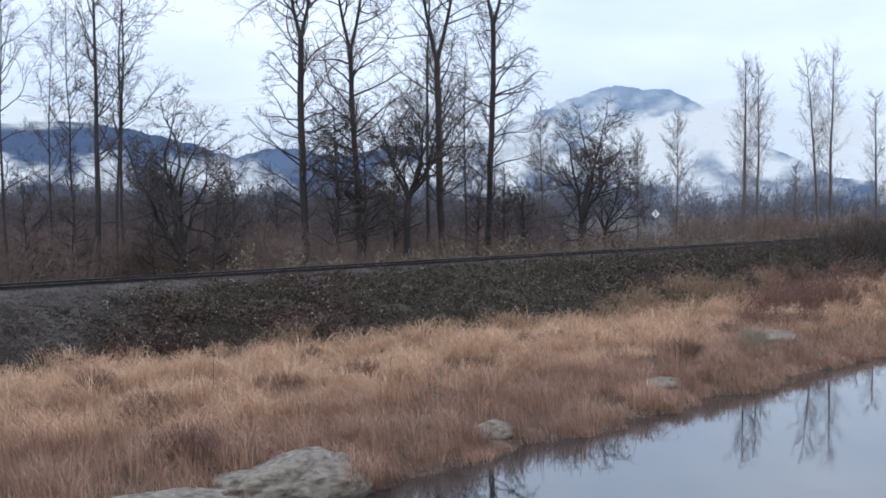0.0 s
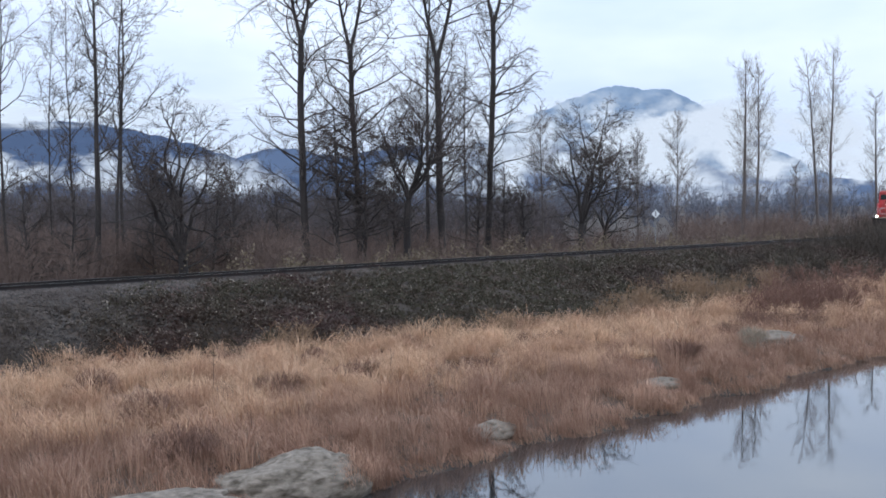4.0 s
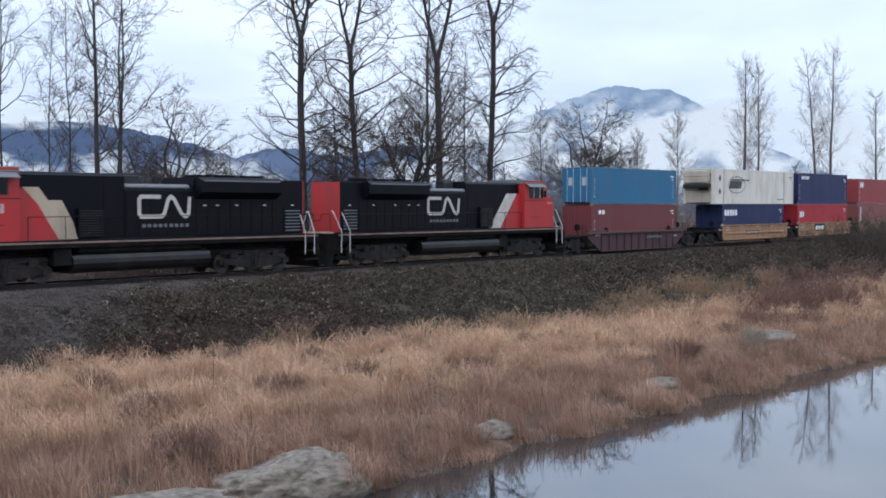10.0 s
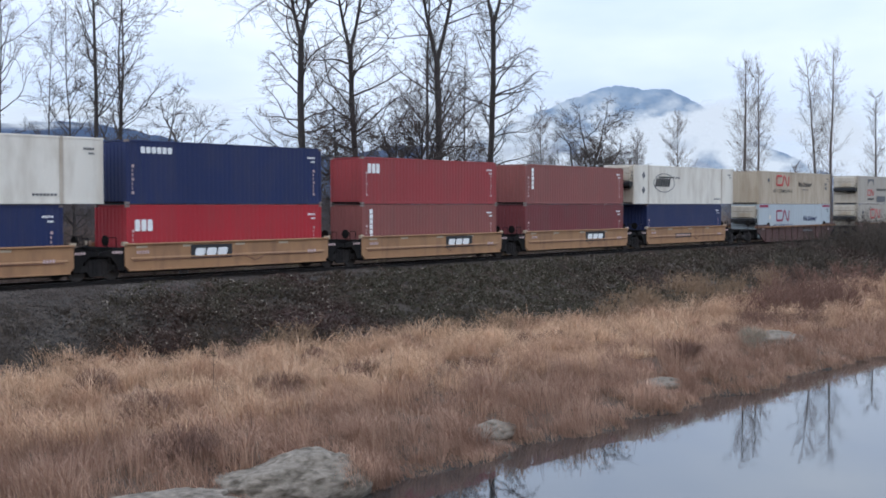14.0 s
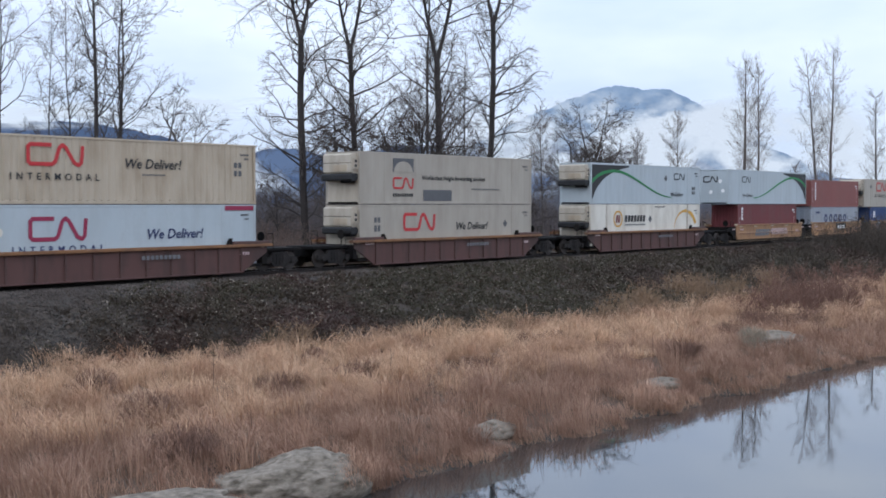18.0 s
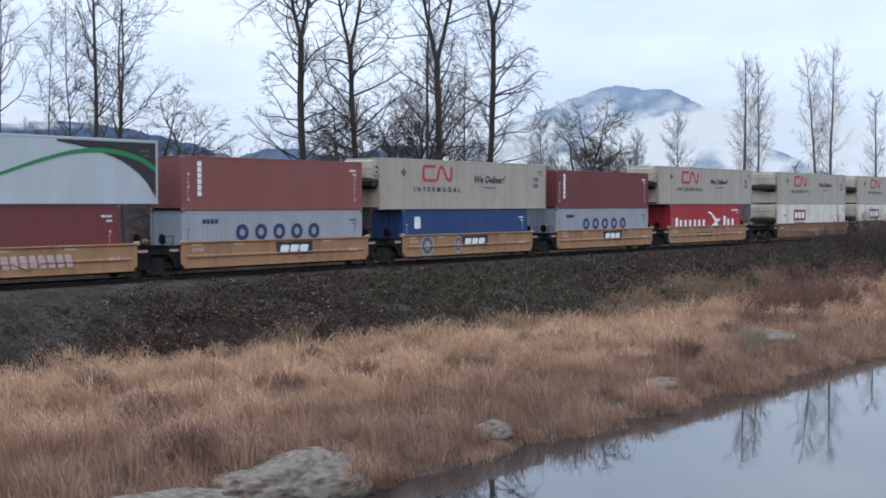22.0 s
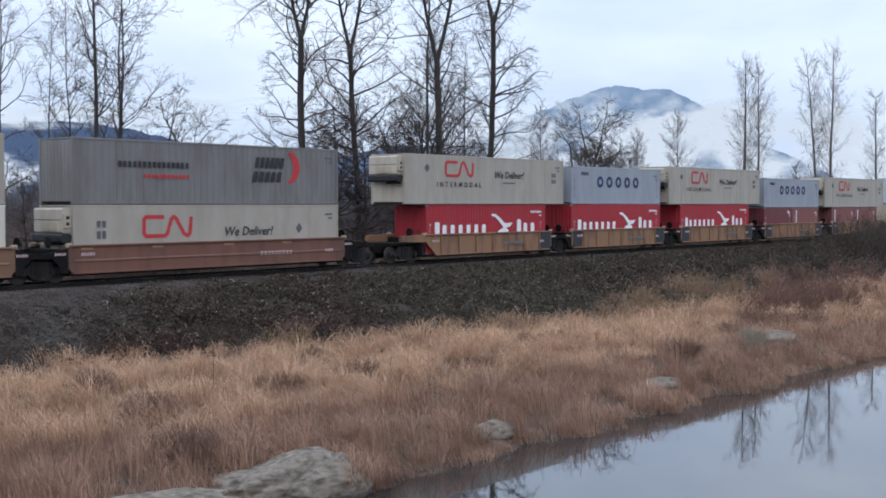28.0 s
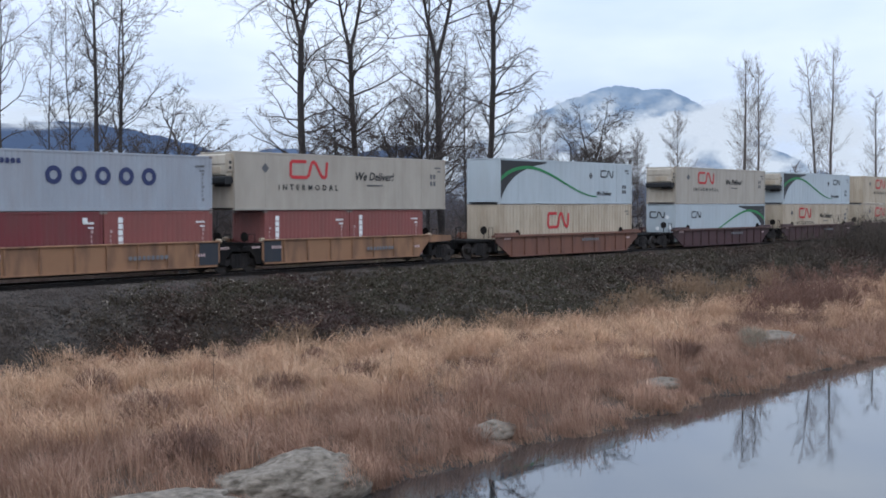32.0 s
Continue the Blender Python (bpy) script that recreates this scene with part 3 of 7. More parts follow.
# kind, along, across, height, trunk radius, lean of the top, where branches start, where the trunk forks
TREES = [
    ("cottonwood", 35.2, 60.0, 19.4, 0.11, 0.00, 0.25, 0.00),
    ("cottonwood", 40.9, 60.0, 22.0, 0.22, 0.10, 0.30, 0.00),
    ("cottonwood", 45.0, 64.0, 22.7, 0.13, 0.50, 0.30, 0.00),
    ("cottonwood", 47.1, 66.0, 23.0, 0.13, -0.30, 0.30, 0.00),
    ("cottonwood", 44.8, 68.0, 19.5, 0.10, -0.22, 0.30, 0.00),
    ("cottonwood", 41.8, 66.0, 17.8, 0.08, -0.21, 0.30, 0.00),
    ("cottonwood", 58.0, 60.0, 22.0, 0.29, -0.47, 0.22, 0.78),
    ("cottonwood", 63.3, 60.0, 25.3, 0.24, -0.17, 0.22, 0.66),
    ("cottonwood", 70.4, 58.0, 25.9, 0.32, -0.61, 0.30, 0.63),
    ("cottonwood", 78.1, 66.0, 27.4, 0.21, -0.29, 0.35, 0.00),
    ("cottonwood", 78.6, 60.0, 26.6, 0.28, 0.38, 0.25, 0.77),
    ("cottonwood", 88.5, 70.0, 21.6, 0.15, 0.00, 0.30, 0.00),
    ("alder", 43.2, 55.0, 11.8, 0.34, 0.00, 0.1, 0.22),
    ("alder", 59.0, 58.0, 12.5, 0.20, 0.00, 0.20, 0.00),
    ("alder", 64.9, 57.0, 14.2, 0.32, 0.3, 0.25, 0.42),
    ("alder", 86.7, 56.0, 14.4, 0.36, 0.9, 0.14, 0.28),
    ("alder", 95.5, 59.0, 12.2, 0.22, 0.54, 0.12, 0.25),
    ("poplar", 122.3, 66.0, 15.9, 0.13, 0.00, 0.20, 0.00),
    ("poplar", 120.6, 70.0, 14.0, 0.13, 0.00, 0.20, 0.00),
    ("poplar", 95.5, 66.0, 14.8, 0.13, 0.00, 0.20, 0.00),
    ("poplar", 139.7, 66.0, 23.7, 0.31, 0.00, 0.12, 0.00),
    ("poplar", 148.1, 68.0, 23.5, 0.23, 0.45, 0.12, 0.00),
    ("poplar", 159.2, 64.0, 25.3, 0.24, -2.34, 0.12, 0.00),
    ("poplar", 165.4, 65.0, 27.2, 0.31, 0.32, 0.12, 0.00),
    ("poplar", 181.6, 64.0, 21.9, 0.27, -0.34, 0.12, 0.00),
    ("poplar", 155.9, 66.0, 10.9, 0.15, 0.00, 0.20, 0.00),
    ("alder", 54.5, 64.0, 9.0, 0.11, 0.00, 0.20, 0.00),
    ("alder", 60.8, 66.0, 8.0, 0.10, 0.00, 0.20, 0.00),
    ("alder", 83.5, 62.0, 8.4, 0.17, 0.00, 0.20, 0.00),
    ("alder", 83.6, 60.0, 6.9, 0.17, 0.00, 0.20, 0.00),
    ("alder", 35.5, 58.0, 7.3, 0.10, 0.00, 0.20, 0.00),
    ("alder", 69.4, 62.0, 9.8, 0.15, 0.00, 0.20, 0.00),
    ("alder", 61.6, 58.0, 11.3, 0.17, -0.16, 0.20, 0.00),
    ("alder", 77.3, 60.0, 9.2, 0.15, 0.00, 0.20, 0.00),
    ("alder", 44.8, 60.0, 7.5, 0.11, -0.14, 0.20, 0.00),
    ("alder", 47.8, 58.0, 7.9, 0.12, 0.28, 0.20, 0.00),
    ("alder", 37.0, 57.0, 6.4, 0.12, 0.00, 0.20, 0.00),
]
for k, row in enumerate(TREES):
    build_tree(*row, seed=40 + 7 * k)


# ---- thickets: bare brush on the far side of the track, and the woods behind ----
def shrub(seed, stems, height, spread, twig, kids=9):
    """Segments of one bare shrub that fans out from the ground."""
    r = random.Random(seed)
    t = Tree(seed, [dict(steps=5, wander=0.16, rise=0.0, kids=kids, crown=lambda g: 1 - 0.4 * g),
                    dict(steps=2, wander=0.26, rise=0.02, kids=6, length=height * 0.36, angle=48, thick=twig * 1.3),
                    dict(steps=1, wander=0.2, rise=0.02, length=0.6, angle=45, thick=twig)])
    for _ in range(stems):
        a, b = r.uniform(0, 6.3), r.uniform(0, spread)
        d = Vector((math.cos(a) * b, math.sin(a) * b, 1)).normalized()
        t.branch(Vector((math.cos(a) * b * 0.6, math.sin(a) * b * 0.6, -0.1)), d, height * r.uniform(0.6, 1.1), twig * 2.2, 0, 0.15, 0.35)
    return np.array([x for lv in t.out for x in lv])


def thicket(name, label, places, kinds, material, category="thicket"):
    """One mesh of many shrubs: each place is along, across, size."""
    segs = []
    r = random.Random(5)
    ground_z = land(np.array([p[0] for p in places]), np.array([p[1] for p in places]))
    for (s, w, size), gz in zip(places, ground_z):
        k = kinds[r.randrange(len(kinds))].copy()
        a = r.uniform(0, 6.3)
        c, e = math.cos(a) * size, math.sin(a) * size
        for o in (0, 3):
            x, y = k[:, o] * c - k[:, o + 1] * e, k[:, o] * e + k[:, o + 1] * c
            k[:, o], k[:, o + 1] = x + s, y + w
            k[:, o + 2] = k[:, o + 2] * size + gz
        segs.append(k)
    v, f = ribbons(np.concatenate(segs))
    return tagged(new(name, array_mesh(name, v, f, material)), label, category, kind="stuff")


def seen_from(d, across):
    """A place at the given distance ahead and tangent across."""
    p = AHEAD * d + RIGHT * (across * d)
    return p.x, p.y


M_BRUSH = mat("brown_brush", (0.185, 0.128, 0.102), 0.95, 0.3, 0.4, islands=0.75, other=(0.07, 0.05, 0.042))
M_BRUSH_DARK = mat("dark_brush", (0.085, 0.066, 0.05), 0.95, 0.3, 0.4, islands=0.7, other=(0.04, 0.032, 0.027))
M_BRUSH_RED = mat("reddish_brush", (0.225, 0.125, 0.092), 0.95, 0.3, 0.4, islands=0.75, other=(0.1, 0.058, 0.042))
M_CANE = mat("bramble_cane", (0.13, 0.072, 0.058), 0.9, 0.3, 0.5, islands=0.7, other=(0.06, 0.04, 0.032))
M_WOODS = mat("grey_brown_woods", (0.105, 0.088, 0.085), 0.95, 0.3, 0.2, islands=0.6, other=(0.055, 0.048, 0.05))
# distance haze is painted into the far twigs as a blue-grey tint
M_WOODS_FAR = mat("haze_tinted_far_woods", (0.14, 0.145, 0.17), 0.95, 0.3, 0.1, islands=0.6, other=(0.1, 0.105, 0.13))
kinds = [shrub(300 + k, 10, 3.4, 0.6, 0.012) for k in range(6)]
pr = random.Random(11)
places = []
for _ in range(330):   # tall brush at the bend's inner end
    d, u = pr.uniform(62, 92), pr.uniform(-0.42, -0.13)
    s, w = seen_from(d, u)
    if w > 51 and (abs(u + 0.221) > 0.07 or d > 72):
        places.append((s, w, pr.uniform(0.7, 1.35)))
for _ in range(260):   # lower brush under the tall trees
    d, u = pr.uniform(75, 130), pr.uniform(-0.16, 0.2)
    s, w = seen_from(d, u)
    if w > 51:
        places.append((s, w, pr.uniform(0.6, 1.15)))
for _ in range(170):
    d, u = pr.uniform(112, 190), pr.uniform(0.2, 0.42)
    s, w = seen_from(d, u)
    if w > 50:
        places.append((s, w, pr.uniform(0.8, 1.6)))
thicket("brush", "dense bare brown brush along the far side of the track", places, kinds, M_BRUSH)
kinds_far = [shrub(400 + k, 4, 8.0, 0.25, 0.026, 14) for k in range(5)]
places = []
for _ in range(330):
    d, u = pr.uniform(95, 190), pr.uniform(-0.45, 0.1)
    s, w = seen_from(d, u)
    if w > 66:
        places.append((s, w, pr.uniform(0.45, 1.0)))
thicket("woods", "leafless grey-brown woodland behind the track", places, kinds_far, M_WOODS, "woodland")
places = []
for _ in range(420):
    d, u = pr.uniform(260, 520), pr.uniform(-0.45, 0.47)
    s, w = seen_from(d, u)
    places.append((s, w, pr.uniform(0.7, 1.5)))
thicket("far_woods", "leafless woodland in the distance, tinted blue-grey for haze", places, [shrub(450 + k, 5, 8.0, 0.3, 0.05, 12) for k in range(4)], M_WOODS_FAR, "woodland")
places = [(pr.uniform(106, 132), pr.gauss(38.6, 1.5), pr.uniform(0.85, 1.35)) for _ in range(75)]
places += [(pr.uniform(60, 104), pr.uniform(36.5, 41.5), pr.uniform(0.2, 0.4)) for _ in range(60)]
places += [(pr.uniform(93, 110), pr.uniform(38.5, 41.5), pr.uniform(0.55, 0.8)) for _ in range(9)]
thicket("bank_brush", "dark bare bushes on the railway bank", places, kinds, M_BRUSH_DARK)
places = [(pr.gauss(66.0, 3.2), pr.gauss(27.4, 1.0), pr.uniform(0.5, 0.85)) for _ in range(40)]
places += [(pr.uniform(74, 110), pr.gauss(31, 2.8), pr.uniform(0.3, 0.6)) for _ in range(50)]
thicket("red_shrubs", "reddish leafless shrubs at the edge of the marsh", places, kinds, M_BRUSH_RED)
M_BRUSH_TAN = mat("tan_brush", (0.3, 0.2, 0.12), 0.95, 0.3, 0.4, islands=0.7, other=(0.16, 0.105, 0.075))
places = []
for _ in range(60):
    s = pr.uniform(30, 74)
    places.append((s, float(foot(np.array([s]))[0]) + pr.gauss(-0.3, 0.5), pr.uniform(0.22, 0.42)))
for _ in range(26):
    s = pr.uniform(56, 78)
    places.append((s, float(foot(np.array([s]))[0]) + pr.uniform(0.0, 2.6), pr.uniform(0.35, 0.6)))
thicket("tan_shrubs", "low tan dead stalks at the foot of the bank", places, kinds, M_BRUSH_TAN)

# ---- marsh grass ----
M_STRAW = mat("pale_straw", (0.8, 0.52, 0.345), 0.9, 0.34, 0.22, islands=0.75, other=(0.36, 0.212, 0.122), dirt=(0.36, 0.2, 0.125), dirt_amount=0.85, dirt_scale=0.42, leafy=0.35, stretch=(1, 1, 0.4))
M_REED = mat("mauve_brown_reed", (0.585, 0.378, 0.264), 0.9, 0.35, 0.25, islands=0.85, other=(0.23, 0.128, 0.088), dirt=(0.25, 0.138, 0.095), dirt_amount=0.85, dirt_scale=0.5, leafy=0.3, stretch=(1, 1, 0.4))
M_SEDGE = mat("russet_sedge", (0.3, 0.172, 0.122), 0.9, 0.3, 2, islands=0.9, other=(0.1, 0.06, 0.046), leafy=0.2)
M_LITTER = mat("brown_dead_blades", (0.3, 0.19, 0.125), 0.9, 0.3, 0.5, islands=0.8, other=(0.11, 0.065, 0.045), leafy=0.2)


def cropped(s, w):
    """Grass stays short on the stony spots before the rocks."""
    out = np.ones_like(s)
    for a, b, rad in ((19.55, 21.45, 1.75), (16.0, 21.3, 1.6), (18.2, 20.6, 1.5), (28.5, 21.7, 1.0), (39.7, 22.1, 0.9)):
        out = np.minimum(out, 0.12 + 0.88 * np.clip((np.hypot(s - a, w - b) - rad * 0.8) / (rad * 0.3), 0, 1))
    return out


def blade_mesh(s, w, h, bend, ang, wide, r):
    """Bent grass blades of three triangles each."""
    n = len(s)
    z = land(s, w)
    low = cropped(s, w)
    h, bend = h * low, bend * low
    bx, by = np.cos(ang) * bend, np.sin(ang) * bend
    fa = r.uniform(0, 2 * math.pi, n)
    wx, wy = np.cos(fa) * wide * r.uniform(0.6, 1.3, n), np.sin(fa) * wide
    v = np.empty((n, 5, 3))
    drop = np.clip(bend / np.maximum(h, 0.05), 0, 1.5)
    for i, (g, sx) in enumerate(((0, -1), (0, 1), (0.55, -0.8), (0.55, 0.8), (1, 0))):
        v[:, i, 0] = s + bx * g ** 2 + wx * sx
        v[:, i, 1] = w + by * g ** 2 + wy * sx
        v[:, i, 2] = z - 0.04 + (h + 0.04) * (g - 0.3 * drop * g ** 3)
    f = np.array([(0, 1, 3), (0, 3, 2), (2, 3, 4)])[None] + 5 * np.arange(n)[:, None, None]
    return v.reshape(-1, 3), f.reshape(-1, 3)


def arch_mesh(s, w, h, reach, ang, wide, r):
    """Long lodged blades: each rises, arches over and hangs down again; five triangles."""
    n = len(s)
    z = land(s, w)
    low = cropped(s, w)
    h, reach = h * low, reach * low
    cx, cy = np.cos(ang), np.sin(ang)
    fa = ang + math.pi / 2 + r.normal(0, 0.5, n)
    k = wide * r.uniform(0.6, 1.3, n)
    wx, wy = np.cos(fa) * k, np.sin(fa) * k
    tip = r.uniform(0.3, 0.8, n)
    v = np.empty((n, 7, 3))
    for i, (a, up, sx) in enumerate(((0, 0, -1), (0, 0, 1), (0.2, 0.72, -0.9), (0.2, 0.72, 0.9), (0.6, 1.0, -0.7), (0.6, 1.0, 0.7), (1.0, None, 0))):
        v[:, i, 0] = s + cx * reach * a + wx * sx
        v[:, i, 1] = w + cy * reach * a + wy * sx
        v[:, i, 2] = z - 0.03 + h * (tip if up is None else up)
    f = np.array([(0, 1, 3), (0, 3, 2), (2, 3, 5), (2, 5, 4), (4, 5, 6)])[None] + 7 * np.arange(n)[:, None, None]
    return v.reshape(-1, 3), f.reshape(-1, 3)


def mops(count, per, tall, reach, seed, lo, hi, gap=-0.3, wide=0.0105, lay=0.8):
    """Mop-headed tussocks: blades fall outwards from a raised middle, most of them with the wind."""
    r = np.random.default_rng(seed)
    cs = near_more(r, count, 12, 128)
    cw = lo(cs) + (hi(cs) - lo(cs)) * r.random(count)
    patch = wavy(cs, cw, 5.0, seed) + 0.5 * wavy(cs, cw, 1.9, seed + 1)
    ok = patch > gap
    cs, cw, patch = cs[ok], cw[ok], patch[ok]
    n = len(cs)
    big = r.uniform(0.55, 1.35, n) * (0.85 + 0.3 * np.clip(patch, -0.5, 1))
    k = np.repeat(np.arange(n), per)
    a = r.uniform(0, 2 * math.pi, len(k))
    d = r.random(len(k)) * 0.35 * big[k]
    s, w = cs[k] + np.cos(a) * d, np.maximum(cw[k] + np.sin(a) * d, shore(cs[k]) + 0.05)
    flow = 2.9 + 1.1 * wavy(cs, cw, 6, 33)[k]
    dx = np.cos(a) + np.cos(flow) * lay + r.normal(0, 0.25, len(k))
    dy = np.sin(a) + np.sin(flow) * lay + r.normal(0, 0.25, len(k))
    h = tall * big[k] * r.uniform(0.55, 1.2, len(k)) * (1.1 - 0.35 * np.hypot(dx, dy) / 1.8)
    return arch_mesh(s, w, h, reach * big[k] * r.uniform(0.5, 1.25, len(k)), np.arctan2(dy, dx), wide, r)


def near_more(r, n, s0, s1):
    return s0 + (s1 - s0) * r.random(n) ** 1.35


def tussocks(count, per, tall, radius, seed, lo, hi, lean, lay=0.6, gap=-0.25, wide=0.0105):
    """Clumps of blades that spread outwards from their middles; lay: how far the wind has pressed them one way."""
    r = np.random.default_rng(seed)
    cs = near_more(r, count, 12, 128)
    cw = lo(cs) + (hi(cs) - lo(cs)) * r.random(count)
    patch = wavy(cs, cw, 4.2, seed) + 0.5 * wavy(cs, cw, 1.7, seed + 1)
    ok = patch > gap
    cs, cw, patch = cs[ok], cw[ok], patch[ok]
    n = len(cs)
    big = r.uniform(0.42, 1.3, n) * (0.8 + 0.3 * np.clip(patch, -0.5, 1)) * np.clip(0.55 + (cw - shore(cs)) / 5, 0.55, 1)
    k = np.repeat(np.arange(n), per)
    a, d = r.uniform(0, 2 * math.pi, len(k)), np.sqrt(r.random(len(k)))
    rad = radius * (0.5 + 0.7 * big[k]) * d
    s, w = cs[k] + np.cos(a) * rad, cw[k] + np.sin(a) * rad
    w = np.maximum(w, shore(s) + 0.02)
    h = tall * big[k] * r.uniform(0.5, 1.2, len(k)) * (1 - 0.3 * d)
    flow = 2.6 + 1.4 * wavy(cs, cw, 6, 33)[k]
    bx = np.cos(a) * d * 0.7 + np.cos(flow) * lay + r.normal(0, 0.3, len(k))
    by = np.sin(a) * d * 0.7 + np.sin(flow) * lay + r.normal(0, 0.3, len(k))
    return blade_mesh(s, w, h, lean * h * np.hypot(bx, by), np.arctan2(by, bx), wide, r)


def carpet(count, tall, seed, lo, hi, lean):
    r = np.random.default_rng(seed)
    s = near_more(r, count, 12, 130)
    w = lo(s) + (hi(s) - lo(s)) * r.random(count)
    h = tall * (0.7 + 0.4 * wavy(s, w, 3, 34)) * r.uniform(0.5, 1.2, count)
    flow = 2.3 + 1.2 * wavy(s, w, 7, 37) + r.normal(0, 0.7, count)
    return blade_mesh(s, w, h, lean * h * r.uniform(0.4, 1.3, count), flow, 0.012, r)


def inner(s):
    return shore(s) + np.interp(s, [32, 52], [6.5, 4.2]) + 1.2 * wavy(s, s * 0, 11, 44)


v, f = merged([mops(2600, 74, 0.85, 0.95, 51, lambda s: inner(s) - 0.8, lambda s: foot(s) + 0.4, -0.45, 0.0085),
               tussocks(900, 34, 0.85, 0.5, 58, lambda s: inner(s) - 1.5, lambda s: foot(s) + 0.3, 0.75, 1.0, 0.0, 0.008),
               tussocks(900, 44, 0.85, 0.4, 56, lambda s: foot(s) - 2.0, lambda s: foot(s) + 0.7, 0.55, 0.6, 0.1)])
tagged(new("straw_grass", array_mesh("straw_grass", v, f, M_STRAW)), "pale matted straw-coloured marsh grass in winter", "grass", kind="stuff")
v, f = merged([tussocks(2300, 44, 1.0, 0.42, 53, lambda s: shore(s) + 0.15, lambda s: inner(s) + 1.5, 0.6, 0.7, -0.1, 0.0085),
               mops(1000, 52, 0.7, 0.62, 59, lambda s: shore(s) + 0.1, lambda s: inner(s) + 0.5, -0.2, 0.008, 0.4),
               tussocks(1500, 34, 1.25, 0.3, 57, lambda s: shore(s) + 1.5, lambda s: inner(s) + 3, 0.4, 0.6, -0.1, 0.009),
               carpet(20000, 0.5, 55, lambda s: shore(s) - 0.1, lambda s: shore(s) + 0.9, 0.9)])
tagged(new("reed_grass", array_mesh("reed_grass", v, f, M_REED)), "mauve-brown dry reeds and tussocks by the pond", "grass", kind="stuff")
r = np.random.default_rng(88)
n = 3200
rs = near_more(r, n, 13, 110)
rw = shore(rs) + 0.4 + 11 * r.random(n) ** 1.4
rh = r.uniform(0.9, 1.6, n) * (0.8 + 0.3 * wavy(rs, rw, 3, 71))
ok = (wavy(rs, rw, 5, 72) > -0.1) & (rw < foot(rs))
v, f = blade_mesh(rs[ok], rw[ok], rh[ok], rh[ok] * r.uniform(0.02, 0.25, n)[ok], r.uniform(0, 6.3, n)[ok], 0.008, r)
tagged(new("reed_stalks", array_mesh("reed_stalks", v, f, M_SEDGE)), "thin upright russet stalks standing in the grass", "stalks", kind="stuff")
v, f = carpet(80000, 0.36, 52, lambda s: shore(s) + 0.1, lambda s: foot(s) + 1.0, 0.8)
tagged(new("grass_litter", array_mesh("grass_litter", v, f, M_LITTER)), "low brown dead grass between the tussocks", "grass", kind="stuff")

# ---- brambles on the bank ----
M_LEAF = mat("bramble_leaf", (0.047, 0.043, 0.024), 0.65, 0.4, 0.5, islands=0.75, other=(0.084, 0.062, 0.043), dirt=(0.066, 0.034, 0.029), dirt_amount=0.95, dirt_scale=0.14, specular=0.3)
M_LEAF_PALE = mat("pale_dead_leaf", (0.28, 0.24, 0.19), 0.8, 0.3, 2, islands=0.5, other=(0.16, 0.13, 0.09))


def leaves(n, seed, place, rise, size, keep):
    """Small folded leaves over a tangle: place gives along and across, rise the height over the ground."""
    r = np.random.default_rng(seed)
    s, w = place(r, n)
    ok = keep(s, w, r)
    s, w = s[ok], w[ok]
    n = len(s)
    lump = 0.4 + 0.6 * wavy(s, w, 3.2, 36) + 0.55 * wavy(s, w, 1.3, 38)
    bed = np.interp(w, bw, bz, left=-9, right=-9)
    z = np.maximum(land(s, w), bed) + np.clip(lump, 0.12, 1.3) * rise * np.where(w > 47, 1.0, np.clip((44.3 - w) / 3.2, 0.12, 1)) * np.sqrt(r.random(n))
    g = r.uniform(*size, n)[:, None]
    t1 = r.normal(0, 1, (n, 3))
    t1 /= np.linalg.norm(t1, axis=1, keepdims=True)
    t2 = np.cross(t1, r.normal(0, 1, (n, 3)))
    t2 /= np.linalg.norm(t2, axis=1, keepdims=True)
    up = np.cross(t1, t2)
    c = np.stack([s, w, z], -1)
    v = np.stack([c - t1 * g, c + t2 * g * 0.6 + up * g * 0.25, c + t1 * g, c - t2 * g * 0.6 + up * g * 0.25], 1).reshape(-1, 3)
    return v, np.arange(4 * n).reshape(n, 4)


def on_bank(r, n):
    s = 22 + 108 * r.random(n) ** 1.3
    lo = foot(s) - 0.2
    return s, lo + (44.55 - lo) * r.random(n)


def overgrown(s, w, r):
    return (s + 2.0 * r.standard_normal(len(s)) > 28 + (w - 40) * 1.7) & (r.random(len(s)) < 0.7 + 0.3 * (wavy(s, w, 4, 35) > -0.45)) & ((w < 43.2) | (wavy(s, w, 3, 39) > -0.1 - np.clip((s - 35) * 0.09, 0, 0.8)))


v, f = leaves(185000, 61, on_bank, 0.9, (0.045, 0.1), overgrown)
tagged(new("brambles", array_mesh("brambles", v, f, M_LEAF)), "dark tangle of bramble leaves covering the railway bank", "brambles", kind="stuff")
v, f = leaves(12000, 62, on_bank, 1.0, (0.03, 0.085), overgrown)
tagged(new("dead_leaves", array_mesh("dead_leaves", v, f, M_LEAF_PALE)), "pale dead leaves scattered over the brambles", "dead leaves", kind="stuff")
M_LEAF_FAR = mat("withered_undergrowth", (0.24, 0.185, 0.12), 0.85, 0.4, 0.4, islands=0.75, other=(0.06, 0.045, 0.034), dirt=(0.2, 0.15, 0.085), dirt_amount=0.5, dirt_scale=0.25)
v, f = leaves(60000, 63, lambda r, n: (30 + 95 * r.random(n), 48.6 + 7 * r.random(n) ** 1.3), 1.5, (0.05, 0.11), lambda s, w, r: s > 38 + 6 * r.random(len(s)))
tagged(new("undergrowth", array_mesh("undergrowth", v, f, M_LEAF_FAR)), "withered undergrowth behind the railway track", "undergrowth", kind="stuff")
canes = []
cr = random.Random(77)
